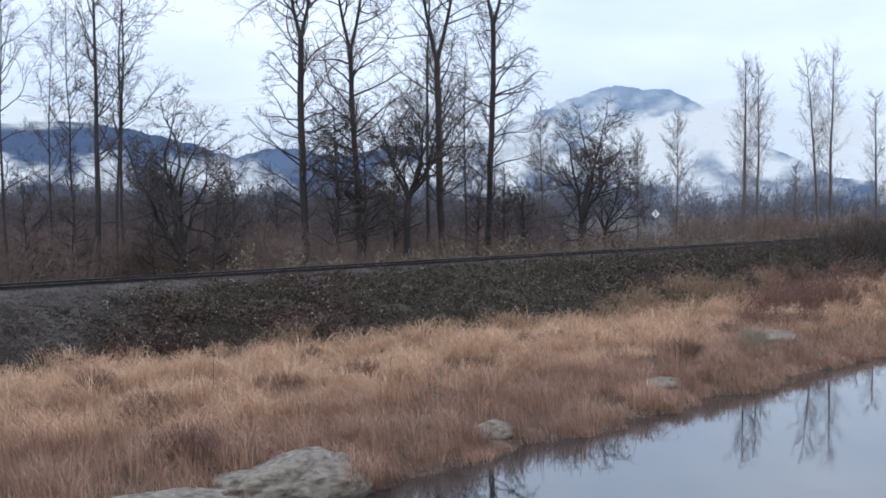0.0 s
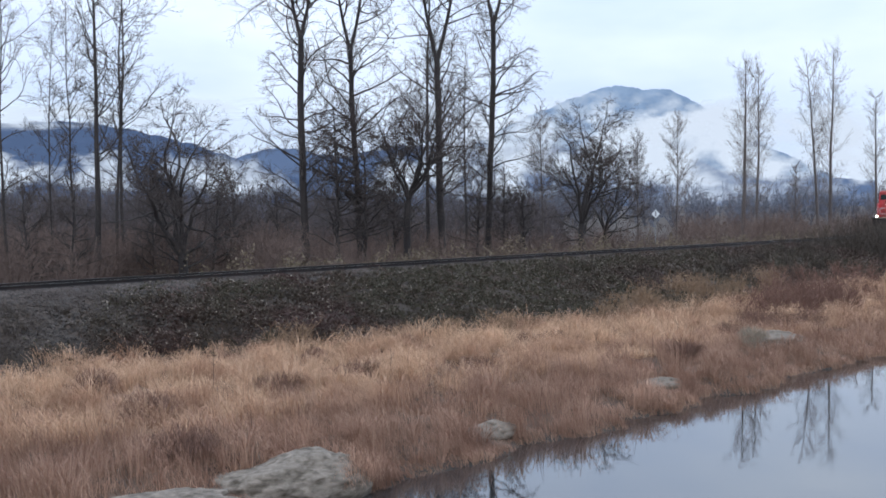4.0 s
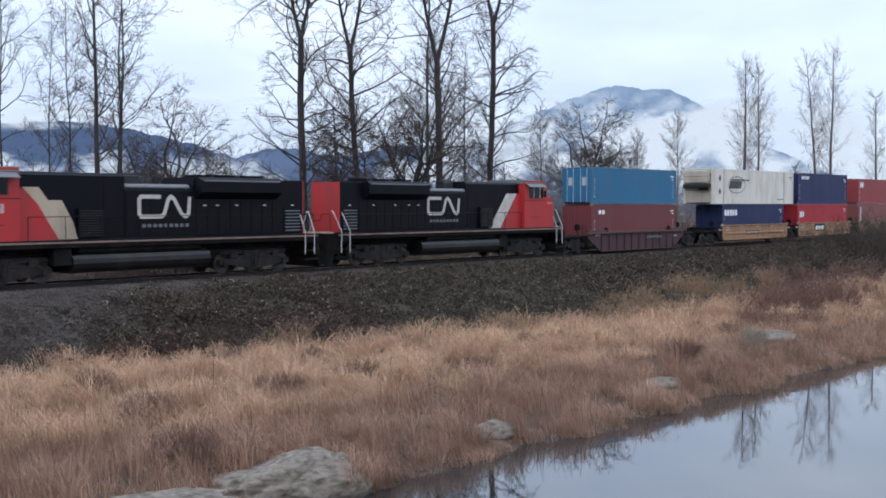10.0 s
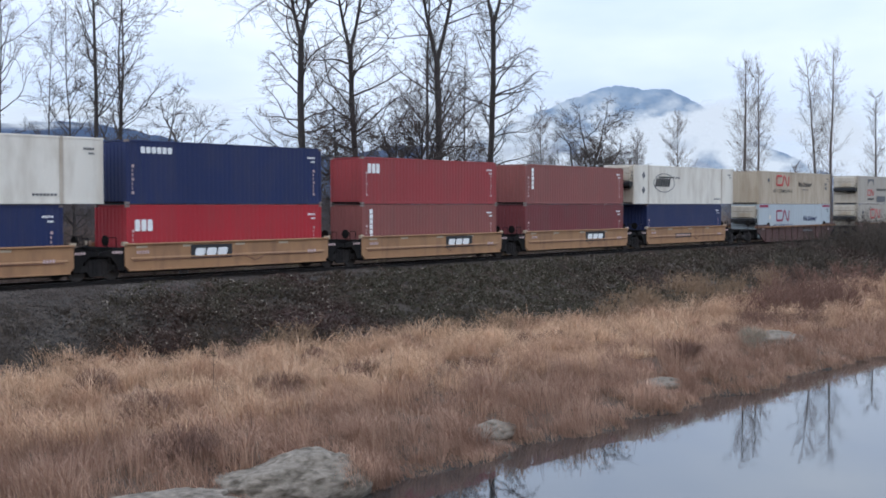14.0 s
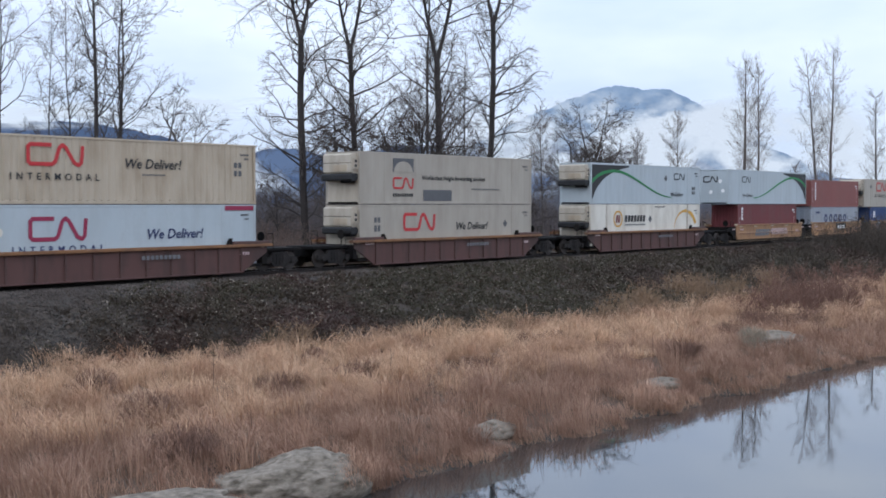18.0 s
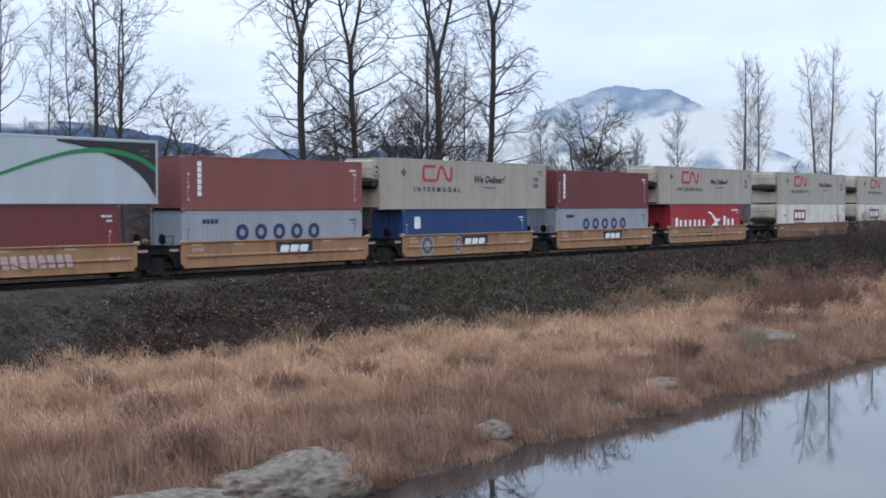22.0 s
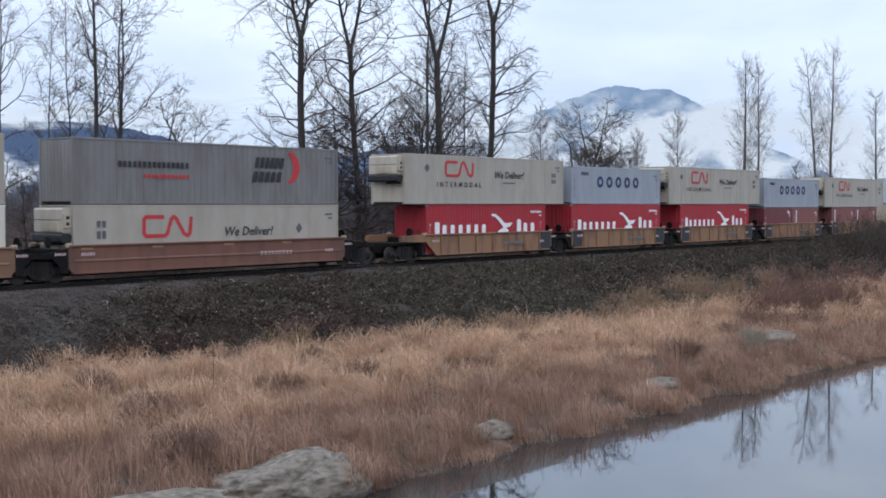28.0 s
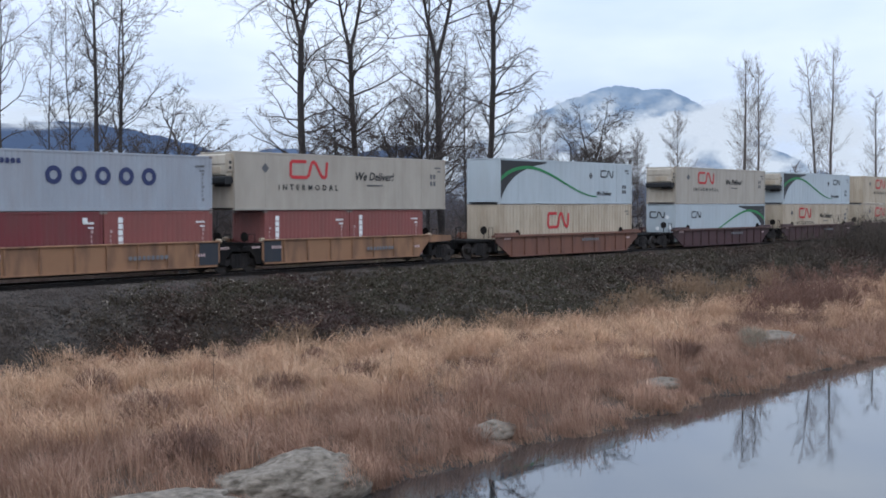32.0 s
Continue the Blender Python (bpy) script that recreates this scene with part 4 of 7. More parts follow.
for _ in range(900):
    s = 32 + 85 * cr.random() ** 1.2
    w = cr.uniform(float(foot(np.array([s]))[0]), 43.4)
    p = Vector((s, w, float(land(s, w))))
    d = Vector((cr.gauss(0, 0.7), cr.gauss(-0.3, 0.6), 1)).normalized()
    for k in range(5):
        q = p + d * 0.26
        canes.append((*p, *q, 0.009, 0.008))
        p, d = q, (d + Vector((cr.gauss(0, 0.2), cr.gauss(-0.1, 0.2), -0.42))).normalized()
v, f = tubes(canes, 3)
tagged(new("bramble_canes", array_mesh("bramble_canes", v, f, M_CANE)), "arching reddish bramble canes on the bank", "bramble canes", kind="stuff")

# ---- boulders at the pond, sign, stalks ----
M_ROCK = mat("weathered_grey_rock", (0.21, 0.175, 0.138), 0.95, 0.45, 5.0, 1.0, 22, dirt=(0.07, 0.055, 0.038), dirt_amount=0.9, dirt_scale=3.4, stretch=(1, 1, 2.2))


def boulder(s, w, long, wide, tall, turn, seed):
    """A low weathered rock with a broken crust."""
    bm = bmesh.new()
    bmesh.ops.create_icosphere(bm, subdivisions=5, radius=1.0)
    for v in bm.verts:
        c = v.co.copy()
        k = 1 + 0.32 * noise.noise(c * 1.3 + Vector((seed, 0, 0))) + 0.1 * noise.noise(c * 3.1 + Vector((0, seed, 0))) + 0.09 * abs(noise.noise(c * 6 + Vector((0, 0, seed)))) + 0.035 * noise.noise(c * 17) + 0.012 * noise.noise(c * 40)
        c *= k
        v.co = Vector((c.x * long, c.y * wide, max(-0.4, c.z + 0.35 * c.x) * tall))
    me = bpy.data.meshes.new("boulder")
    bm.to_mesh(me)
    bm.free()
    me.materials.append(M_ROCK)
    me.shade_smooth()
    ob = new("boulder", me)
    ob.matrix_basis = pose(s, w, float(land(s, w)) - 0.16, 0, 0, turn)
    return tagged(ob, "pale grey weathered boulder among the dry grass", "boulder", "boulders by the pond")


boulder(20.5, 22.05, 2.05, 1.25, 0.76, -34, 3)
boulder(16.3, 22.2, 2.0, 1.1, 0.42, -38, 8)
boulder(28.95, 22.20, 0.95, 0.70, 0.42, -45, 11)
boulder(40.09, 22.54, 1.10, 0.70, 0.36, -60, 15)
boulder(43.39, 22.69, 0.80, 0.60, 0.36, -50, 19)
boulder(52.2, 23.6, 1.7, 0.9, 0.62, -52, 23)



# grass that leans against the boulders
br = np.random.default_rng(515)
skirt = []
for s, w, long, wide, turn in ((20.5, 22.05, 2.05, 1.25, -34), (16.3, 22.2, 2.0, 1.1, -38), (28.95, 22.2, 0.95, 0.7, -45), (40.09, 22.54, 1.1, 0.7, -60), (43.39, 22.69, 0.8, 0.6, -50), (52.2, 23.6, 1.7, 0.9, -52)):
    n = int(420 * long)
    a, d = br.uniform(0, 6.28, n), br.uniform(0.72, 1.12, n)
    lx, ly = np.cos(a) * d * long, np.sin(a) * d * wide
    c, e = math.cos(radians(turn)), math.sin(radians(turn))
    gx, gy = s + lx * c - ly * e, w + lx * e + ly * c
    h = br.uniform(0.25, 0.65, n) * np.where(wavy(gx, gy, 1.2, 61) > -0.2, 1.0, 0.35) * np.where(a > 4.6, 1.15, 0.9)
    n2 = int(260 * long)   # a hummock of grass banked up against the end that lies towards the pond
    a2 = br.normal(-0.15, 0.7, n2)
    d2 = br.uniform(0.85, 1.35, n2)
    l2, m2 = np.cos(a2) * d2 * long, np.sin(a2) * d2 * wide
    x2, y2 = s + l2 * c - m2 * e, w + l2 * e + m2 * c
    skirt.append(arch_mesh(x2, np.maximum(y2, shore(x2) + 0.05), br.uniform(0.4, 1.0, n2), br.uniform(0.25, 0.7, n2), br.uniform(2.0, 5.0, n2), 0.009, br))
    skirt.append(blade_mesh(gx, np.maximum(gy, shore(gx) + 0.02), h, h * 0.5, br.uniform(0, 6.28, n), 0.009, br))
v, f = merged(skirt)
tagged(new("rock_grass", array_mesh("rock_grass", v, f, M_REED)), "dry grass crowding round the boulders", "grass", kind="stuff")


def tussock(s, w, size, seed, grass=M_SEDGE, label="dark russet sedge tussock in the pale marsh grass"):
    """A round clump of dark sedge blades bending outwards."""
    r = np.random.default_rng(900 + seed)
    n, size = 700, size * 1.4
    a, d = r.uniform(0, 2 * math.pi, n), np.sqrt(r.random(n))
    x, y = s + np.cos(a) * d * size * (0.8 + 0.4 * np.sin(2 * a + seed)), w + np.sin(a) * d * size * 0.7
    h = size * r.uniform(0.6, 1.15, n) * (1 - 0.35 * d)
    v, f = arch_mesh(x, y, h, h * (0.25 + 0.6 * d), a + r.normal(0, 0.4, n), 0.009, r)
    ob = new("tussock", array_mesh("tussock", v, f, grass))
    return tagged(ob, label, "tussock", "sedge tussocks")


M_PALE_SEDGE = mat("bleached_sedge", (0.42, 0.365, 0.28), 0.9, 0.3, 2, islands=0.8, other=(0.2, 0.175, 0.13), leafy=0.2)
for k, (s, w, size) in enumerate(((51.7, 23.9, 0.55), (52.8, 22.9, 0.5))):
    tussock(s, w, size, 20 + k, M_PALE_SEDGE, "bleached pale sedge tussock draped over a rock")
tussock(30.94, 29.70, 0.75, 1)
tussock(27.39, 29.80, 0.60, 2)
tussock(44.75, 31.78, 0.55, 3)
tussock(44.95, 30.88, 0.50, 4)
tussock(39.09, 34.21, 0.50, 5)
tussock(45.45, 24.15, 0.70, 6)
tussock(36.64, 28.32, 0.60, 7)
tussock(19.12, 24.48, 0.60, 8)
tussock(44.80, 27.28, 0.60, 9)
tussock(30.84, 36.57, 0.60, 10)
tussock(33.68, 34.38, 0.50, 11)
tussock(54.45, 26.50, 0.60, 12)
# next three clumps are added as dark colour in place of a shaded hollow
tussock(56.6, 25.9, 0.9, 15)
tussock(58.2, 25.2, 0.85, 16)
tussock(60.1, 25.0, 0.85, 17)
tussock(22.84, 33.91, 0.60, 13)
tussock(21.61, 29.22, 0.60, 14)

# sparse dead tufts on the stone slope
dr = np.random.default_rng(404)
ts, tw = dr.uniform(20, 44, 60), dr.uniform(39.4, 42.8, 60)
ok = ts < 30 + (tw - 40) * 3.2
ts, tw = ts[ok], tw[ok]
ki = np.repeat(np.arange(len(ts)), 130)
da, dd = dr.uniform(0, 6.28, len(ki)), np.sqrt(dr.random(len(ki))) * dr.uniform(0.2, 0.65, len(ts))[ki]
dh = dr.uniform(0.15, 0.5, len(ki)) * dr.uniform(0.5, 1.1, len(ts))[ki]
v, f = blade_mesh(ts[ki] + np.cos(da) * dd, tw[ki] + np.sin(da) * dd, dh, dh * 0.6, da, 0.012, dr)
tagged(new("slope_tufts", array_mesh("slope_tufts", v, f, M_BRUSH_DARK)), "dark dead weed tufts on the stone slope", "weeds", kind="stuff")

M_SIGN = mat("white_sign_sheet", (0.78, 0.8, 0.8), 0.5, 0.08, 3)
M_POST = mat("galvanised_post", (0.2, 0.2, 0.2), 0.6, 0.2, 4)
sign = thing("trackside_sign", "white diamond trackside sign on a thin steel post", "sign", at=(92.48, 52.0, 2.35))
part("post", Shape().box(-0.03, 0.03, -0.03, 0.03, -0.2, 4.6), M_POST, sign)
plate = part("panel", Shape().prism([(0, 3.74), (0.38, 4.12), (0, 4.5), (-0.38, 4.12)], "y", -0.05, -0.035), M_SIGN, sign, "white diamond panel")
part("emblem", Shape().box(-0.05, 0.05, -0.058, -0.049, 3.9, 4.34), M_POST, plate)
sign.rotation_euler = (0, 0, AIM - math.pi / 2)


def stalk(s, w, tall, lean, seed, twigs):
    r = random.Random(seed)
    path, shoots = [Vector((0, 0, -0.1))], []
    d = Vector((lean, 0, 1)).normalized()
    for k in range(8):
        q = path[-1] + d * tall / 8
        path.append(q)
        if twigs and k > 2:
            for _ in range(2):
                e = (d + Vector((r.gauss(0, 0.6), r.gauss(0, 0.6), 0.2))).normalized()
                shoots.append((q, q + e * r.uniform(0.15, 0.4)))
        d = (d + Vector((r.gauss(0, 0.04), r.gauss(0, 0.04), 0.02))).normalized()
    v, f, n = [], [], 5
    for k, p in enumerate(path):
        rad = 0.014 * (1 - k / 11)
        v += [(p.x + rad * math.cos(2 * math.pi * i / n), p.y + rad * math.sin(2 * math.pi * i / n), p.z) for i in range(n)]
        if k:
            f += [((k - 1) * n + i, (k - 1) * n + (i + 1) % n, k * n + (i + 1) % n, k * n + i) for i in range(n)]
    ob = new("dead_stalk", array_mesh("dead_stalk", np.array(v), np.array(f), M_BRUSH_DARK))
    for p, q in shoots:
        part("twig", Shape().tube([p, q], 0.006, 3), M_BRUSH_DARK, ob)
    ob.matrix_basis = pose(s, w, float(land(s, w)), 0, 0, math.degrees(AIM) - 90)
    return tagged(ob, "thin dark dead stalk standing in the grass", "stalk", "dead stalks")


stalk(24.54, 29.82, 2.9, -0.01, 1, True)
stalk(22.43, 25.50, 1.0, -0.16, 2, False)
stalk(43.37, 27.26, 1.3, 0.05, 3, True)
stalk(49.13, 26.45, 1.2, 0.02, 4, True)
stalk(32.02, 28.89, 1.3, 0.06, 5, True)
stalk(21.75, 35.69, 1.6, 0.02, 6, True)

# ---- the train ----
def paint(name, color, rough=0.5, grime=0.5, dirt=(0.09, 0.07, 0.055), streak=True, specular=0.35):
    return mat(name, color, rough, 0.1, 0.5, 0.12, 18, dirt=dirt, dirt_amount=grime, dirt_scale=1.1, stretch=(1, 1, 0.3) if streak else (1, 1, 1), specular=specular)


P = dict(
    blue=paint("sky_blue_paint", (0.024, 0.145, 0.265), grime=0.2), maroon=paint("maroon_paint", (0.16, 0.034, 0.037), grime=0.3), navy=paint("navy_paint", (0.01, 0.02, 0.08), grime=0.15),
    scarlet=paint("scarlet_paint", (0.38, 0.02, 0.03), grime=0.15), red=paint("faded_red_paint", (0.29, 0.042, 0.045), grime=0.2), brick=paint("brick_red_paint", (0.235, 0.075, 0.065), grime=0.2),
    white=paint("white_paint", (0.72, 0.675, 0.585), grime=0.4, dirt=(0.36, 0.29, 0.21)), cream=paint("weathered_cream_paint", (0.48, 0.4, 0.3), grime=0.55, dirt=(0.3, 0.22, 0.14)),
    grey=paint("pale_grey_paint", (0.395, 0.35, 0.29), grime=0.4, dirt=(0.27, 0.23, 0.18)), unit=paint("yellowed_white_paint", (0.5, 0.44, 0.355), grime=0.6, dirt=(0.27, 0.21, 0.15)), ice=paint("ice_grey_paint", (0.43, 0.48, 0.5), grime=0.2, dirt=(0.3, 0.3, 0.29)),
    panel=paint("dark_blue_grey_paint", (0.03, 0.034, 0.042), 0.6, 0.6, (0.06, 0.05, 0.045)), steel=paint("blue_grey_paint", (0.31, 0.335, 0.37), grime=0.35, dirt=(0.25, 0.23, 0.22)), slate=paint("slate_grey_paint", (0.195, 0.185, 0.175), grime=0.45, dirt=(0.1, 0.085, 0.07)),
    royal=paint("royal_blue_paint", (0.014, 0.05, 0.16), grime=0.2),
    yellow=paint("weathered_yellow_paint", (0.36, 0.195, 0.095), 0.6, 0.75, (0.19, 0.1, 0.06)), dust=paint("dirty_tan_paint", (0.29, 0.153, 0.082), 0.65, 0.85, (0.1, 0.058, 0.042)), tan=paint("weathered_tan_paint", (0.25, 0.132, 0.072), 0.6, 0.7, (0.14, 0.085, 0.055)), ochre=paint("rusty_ochre_paint", (0.185, 0.082, 0.054), 0.6, 0.7, (0.095, 0.052, 0.04)), deck=paint("rusty_orange_deck_paint", (0.24, 0.115, 0.052), 0.7, 0.8, (0.1, 0.055, 0.04)),
    oxide=paint("oxide_brown_paint", (0.11, 0.054, 0.046), 0.65, 0.75, (0.05, 0.034, 0.03)), plum=paint("dark_plum_paint", (0.075, 0.036, 0.037), 0.65, 0.6, (0.035, 0.024, 0.023)),
    engine_red=paint("locomotive_red_paint", (0.45, 0.03, 0.031), 0.5, 0.65, (0.22, 0.05, 0.044)), engine_black=paint("locomotive_black_paint", (0.005, 0.005, 0.0082), 0.5, 0.5, (0.009, 0.008, 0.008), specular=0.12),
    engine_grey=paint("locomotive_grey_paint", (0.15, 0.155, 0.165), 0.5, 0.4), sill=paint("dusty_sill_paint", (0.27, 0.18, 0.135), 0.6, 0.7, (0.1, 0.06, 0.045)), stripe=paint("tan_stripe_paint", (0.48, 0.38, 0.27), 0.5, 0.4), rail=paint("pale_handrail_paint", (0.6, 0.6, 0.58), 0.5, 0.3),
)
M_UNDER = mat("grimy_black_iron", (0.009, 0.008, 0.008), 0.85, 0.4, 2.0, 0.4, 20, dirt=(0.022, 0.018, 0.015), dirt_amount=0.7, specular=0.15)
M_TANK = mat("oily_black_tank", (0.008, 0.0075, 0.008), 0.42, 0.4, 1.5, 0.2, 14, dirt=(0.028, 0.023, 0.02), dirt_amount=0.6, specular=0.45)
M_TRUCK = mat("dusty_truck_iron", (0.016, 0.0135, 0.013), 0.8, 0.4, 2.5, 0.4, 20, dirt=(0.04, 0.033, 0.029), dirt_amount=0.6, specular=0.25)
M_PLOW = mat("worn_plow_steel", (0.026, 0.023, 0.022), 0.6, 0.4, 1.5, 0.3, 12, dirt=(0.012, 0.011, 0.011), dirt_amount=0.9, dirt_scale=1.6)
M_WHEEL = mat("wheel_steel", (0.05, 0.04, 0.035), 0.6, 0.3, 4, metal=0.3)
M_DARK = mat("black_plastic", (0.012, 0.012, 0.013), 0.6, 0.3, 3)
M_GLASS = mat("dark_cab_glass", (0.01, 0.012, 0.013), 0.12, 0.1, 3, specular=0.2)
M_LAMP = mat("lit_headlight", (1.0, 0.96, 0.86), 0.3, 0.0, 1, emit=9.0)
M_CAST = mat("worn_corner_casting", (0.2, 0.16, 0.14), 0.7, 0.3, 5)
INK = dict(worn=mat("worn_white_lettering", (0.52, 0.49, 0.43), 0.6, 0.25, 3), dull=mat("dull_grey_lettering", (0.16, 0.16, 0.165), 0.6, 0.2, 6), faded=mat("faded_lettering", (0.5, 0.36, 0.34), 0.6, 0.3, 6), white=mat("white_lettering", (0.8, 0.8, 0.78), 0.6, 0.12, 3), red=mat("red_lettering", (0.5, 0.03, 0.035), 0.6, 0.12, 3), black=mat("black_lettering", (0.02, 0.02, 0.022), 0.6, 0.1, 3),
           navy=mat("navy_lettering", (0.02, 0.03, 0.1), 0.6, 0.1, 3), wine=mat("wine_lettering", (0.28, 0.02, 0.06), 0.6, 0.1, 3), green=mat("green_stripe", (0.02, 0.2, 0.06), 0.6, 0.1, 3),
           charcoal=mat("charcoal_lettering", (0.1, 0.1, 0.105), 0.6, 0.1, 3), amber=mat("amber_lettering", (0.6, 0.32, 0.05), 0.6, 0.1, 3), brown=mat("brown_lettering", (0.16, 0.03, 0.03), 0.6, 0.1, 3))

SCRAWL_CAR = 225.3   # place of the car with a sprayed scrawl
EMBLEM_CAR = 256.45  # place of the car with painted emblems
MOVERS = []  # things of the train and their places along it


def mover(ob, q, turn=0):
    MOVERS.append((ob, q, ob.location.z, turn))
    return ob


# -- markings: thin sheets just proud of the near side --
def bars(parent, x0, x1, z0, z1, count, ink, y, gap=0.3, slant=0.0):
    """Plain blocks in place of a wordmark."""
    step = (x1 - x0) / count
    sh, big = Shape(), z1 - z0 > 0.2
    for k in range(count):
        a, b = x0 + k * step, x0 + (k + 1 - gap) * step
        c = min(b - a, z1 - z0) * 0.18
        sh.prism([(a + c, z0), (b - c, z0), (b, z0 + c), (b + slant, z1 - c), (b - c + slant, z1), (a + c + slant, z1), (a + slant, z1 - c), (a, z0 + c)], "y", y - 0.006, y + 0.004)
        if big and k < count - 1:
            part("letter_block", sh, INK[ink], parent)
            sh = Shape()
    ob = part("letter_block" if big else "small_print", sh, INK[ink], parent)
    return ob if big else tagged(ob, "row of small print", kind="stuff")


def loop_logo(parent, x0, x1, z0, z1, ink, y, stroke=0.17):
    """A mark of one bent ribbon of even stroke, with softened corners."""
    W, H = x1 - x0, z1 - z0
    t = H * stroke / 2
    line = [(0.42, 1), (0, 1), (0, 0), (0.47, 0), (0.58, 1), (0.66, 1), (0.86, 0), (0.97, 0), (1, 1)]
    line = [(x0 + t + u * (W - 2 * t), z0 + t + v * (H - 2 * t)) for u, v in line]
    pts = [line[0]]
    for p, c, q in zip(line, line[1:], line[2:]):
        for e in (p, q):
            d = math.hypot(e[0] - c[0], e[1] - c[1])
            g = min(0.4, 1.3 * t / d)
            pts.append((c[0] + (e[0] - c[0]) * g, c[1] + (e[1] - c[1]) * g))
    pts.append(line[-1])
    sh = Shape()
    rims = [[], [], [], []]
    for i, c in enumerate(pts):
        p, q = pts[max(0, i - 1)], pts[min(len(pts) - 1, i + 1)]
        d1 = Vector((c[0] - p[0], c[1] - p[1])) if i else Vector((q[0] - c[0], q[1] - c[1]))
        d2 = Vector((q[0] - c[0], q[1] - c[1])) if i < len(pts) - 1 else d1
        n = (d1.normalized() + d2.normalized()).normalized()
        k = t / max(0.6, n.dot(d1.normalized()))
        for rim, o, depth in zip(rims, (1, -1, -1, 1), (-0.006, -0.006, 0.004, 0.004)):
            rim.append((c[0] - n.y * k * o, y + depth, c[1] + n.x * k * o))
    rims = [sh.face_loop(rim) for rim in rims]
    for a, b in zip(rims, rims[1:] + rims[:1]):
        sh.f += [(a[i], a[i + 1], b[i + 1], b[i]) for i in range(len(pts) - 1)]
    sh.f += [tuple(rim[0] for rim in rims), tuple(rim[-1] for rim in reversed(rims))]
    return part("marking", sh, INK[ink], parent)


TEXTS = {}


def words(parent, text, x0, x1, z0, ink, y, space=1.0, slant=0.0):
    """Lettering that stands on z0 and reaches from x0 to x1."""
    key = (text, ink, space, slant)
    if key not in TEXTS:
        cu = bpy.data.curves.new("lettering", "FONT")
        cu.body, cu.size, cu.extrude, cu.resolution_u, cu.space_character = text, 1.0, 0.004, 2, space
        cu.shear, cu.offset = slant, 0.014
        tmp = bpy.data.objects.new("lettering", cu)
        me = bpy.data.meshes.new_from_object(tmp)
        me.materials.clear()
        me.materials.append(INK[ink])
        bpy.data.objects.remove(tmp)
        xs = [v.co.x for v in me.vertices]
        TEXTS[key] = (me, min(xs), max(xs))
    me, lo, hi = TEXTS[key]
    k = (x1 - x0) / (hi - lo)
    ob = part("lettering", me, INK[ink], parent)
    ob.matrix_basis = Matrix.Translation((x0 - lo * k, y - 0.005, z0)) @ Matrix.Rotation(radians(90), 4, "X") @ Matrix.Diagonal((k, k, 1, 1))
    return ob


def swoosh(parent, L, H, y, flip):
    """A dark corner with a long green wave along a trailer side."""
    k = -1 if flip else 1
    def smooth(pts):
        curve = []
        for i in range(len(pts) - 1):
            p0, p1, p2, p3 = pts[max(0, i - 1)], pts[i], pts[i + 1], pts[min(len(pts) - 1, i + 2)]
            for j in range(6):
                g = j / 6
                curve.append(tuple(0.5 * (2 * b + (c - a) * g + (2 * a - 5 * b + 4 * c - d) * g * g + (3 * b - a - 3 * c + d) * g ** 3) for a, b, c, d in zip(p0, p1, p2, p3)))
        return curve + [pts[-1]]
    sh, dk = Shape(), Shape()
    curve = smooth([(-7.95, 1.45), (-7.2, 1.86), (-6.2, 2.14), (-5.0, 2.26), (-3.7, 2.16), (-2.0, 1.74), (-0.2, 1.16), (1.2, 0.76), (2.4, 0.54), (3.3, 0.47)])
    for i, (p, q) in enumerate(zip(curve, curve[1:])):
        w = 0.2 * (1 - i / len(curve)) + 0.06
        sh.prism([(k * p[0], p[1]), (k * q[0], q[1]), (k * q[0], q[1] + w), (k * p[0], p[1] + w)], "y", y - 0.009, y + 0.003)
    curve = smooth([(-7.95, 0.3), (-7.3, 1.15), (-6.2, 1.88), (-4.7, 2.38), (-2.9, 2.68)])
    for p, q in zip(curve, curve[1:]):
        dk.prism([(k * p[0], p[1]), (k * q[0], q[1]), (k * q[0], 2.76), (k * p[0], 2.76)], "y", y - 0.005, y + 0.003)
    part("marking", dk, INK["black"], parent, "black corner panel")
    part("marking", sh, INK["green"], parent, "green wave stripe")


# -- containers --
CACHE = {}


def cached(key, make):
    if key not in CACHE:
        CACHE[key] = make()
    return CACHE[key]


def wave_panel(x0, x1, z0, z1, y, depth, pitch, out):
    """A corrugated side sheet; out is the side it faces."""
    n = max(1, round((x1 - x0) / pitch))
    p = (x1 - x0) / n
    sh = Shape()
    line = []
    for k in range(n):
        a = x0 + k * p
        line += [(a, 0), (a + p * 0.5, 0), (a + p * 0.62, depth), (a + p * 0.88, depth)]
    line.append((x1, 0))
    for (a, d), (b, e) in zip(line, line[1:]):
        sh.poly([(a, y - out * d, z0), (b, y - out * e, z0), (b, y - out * e, z1), (a, y - out * d, z1)])
    return sh


def end_panel(y0, y1, z0, z1, x, depth, pitch, out):
    n = max(1, round((y1 - y0) / pitch))
    p = (y1 - y0) / n
    line = []
    for k in range(n):
        a = y0 + k * p
        line += [(a, 0), (a + p * 0.5, 0), (a + p * 0.62, depth), (a + p * 0.88, depth)]
    line.append((y1, 0))
    sh = Shape()
    for (a, d), (b, e) in zip(line, line[1:]):
        sh.poly([(x - out * d, a, z0), (x - out * e, b, z0), (x - out * e, b, z1), (x - out * d, a, z1)])
    return sh


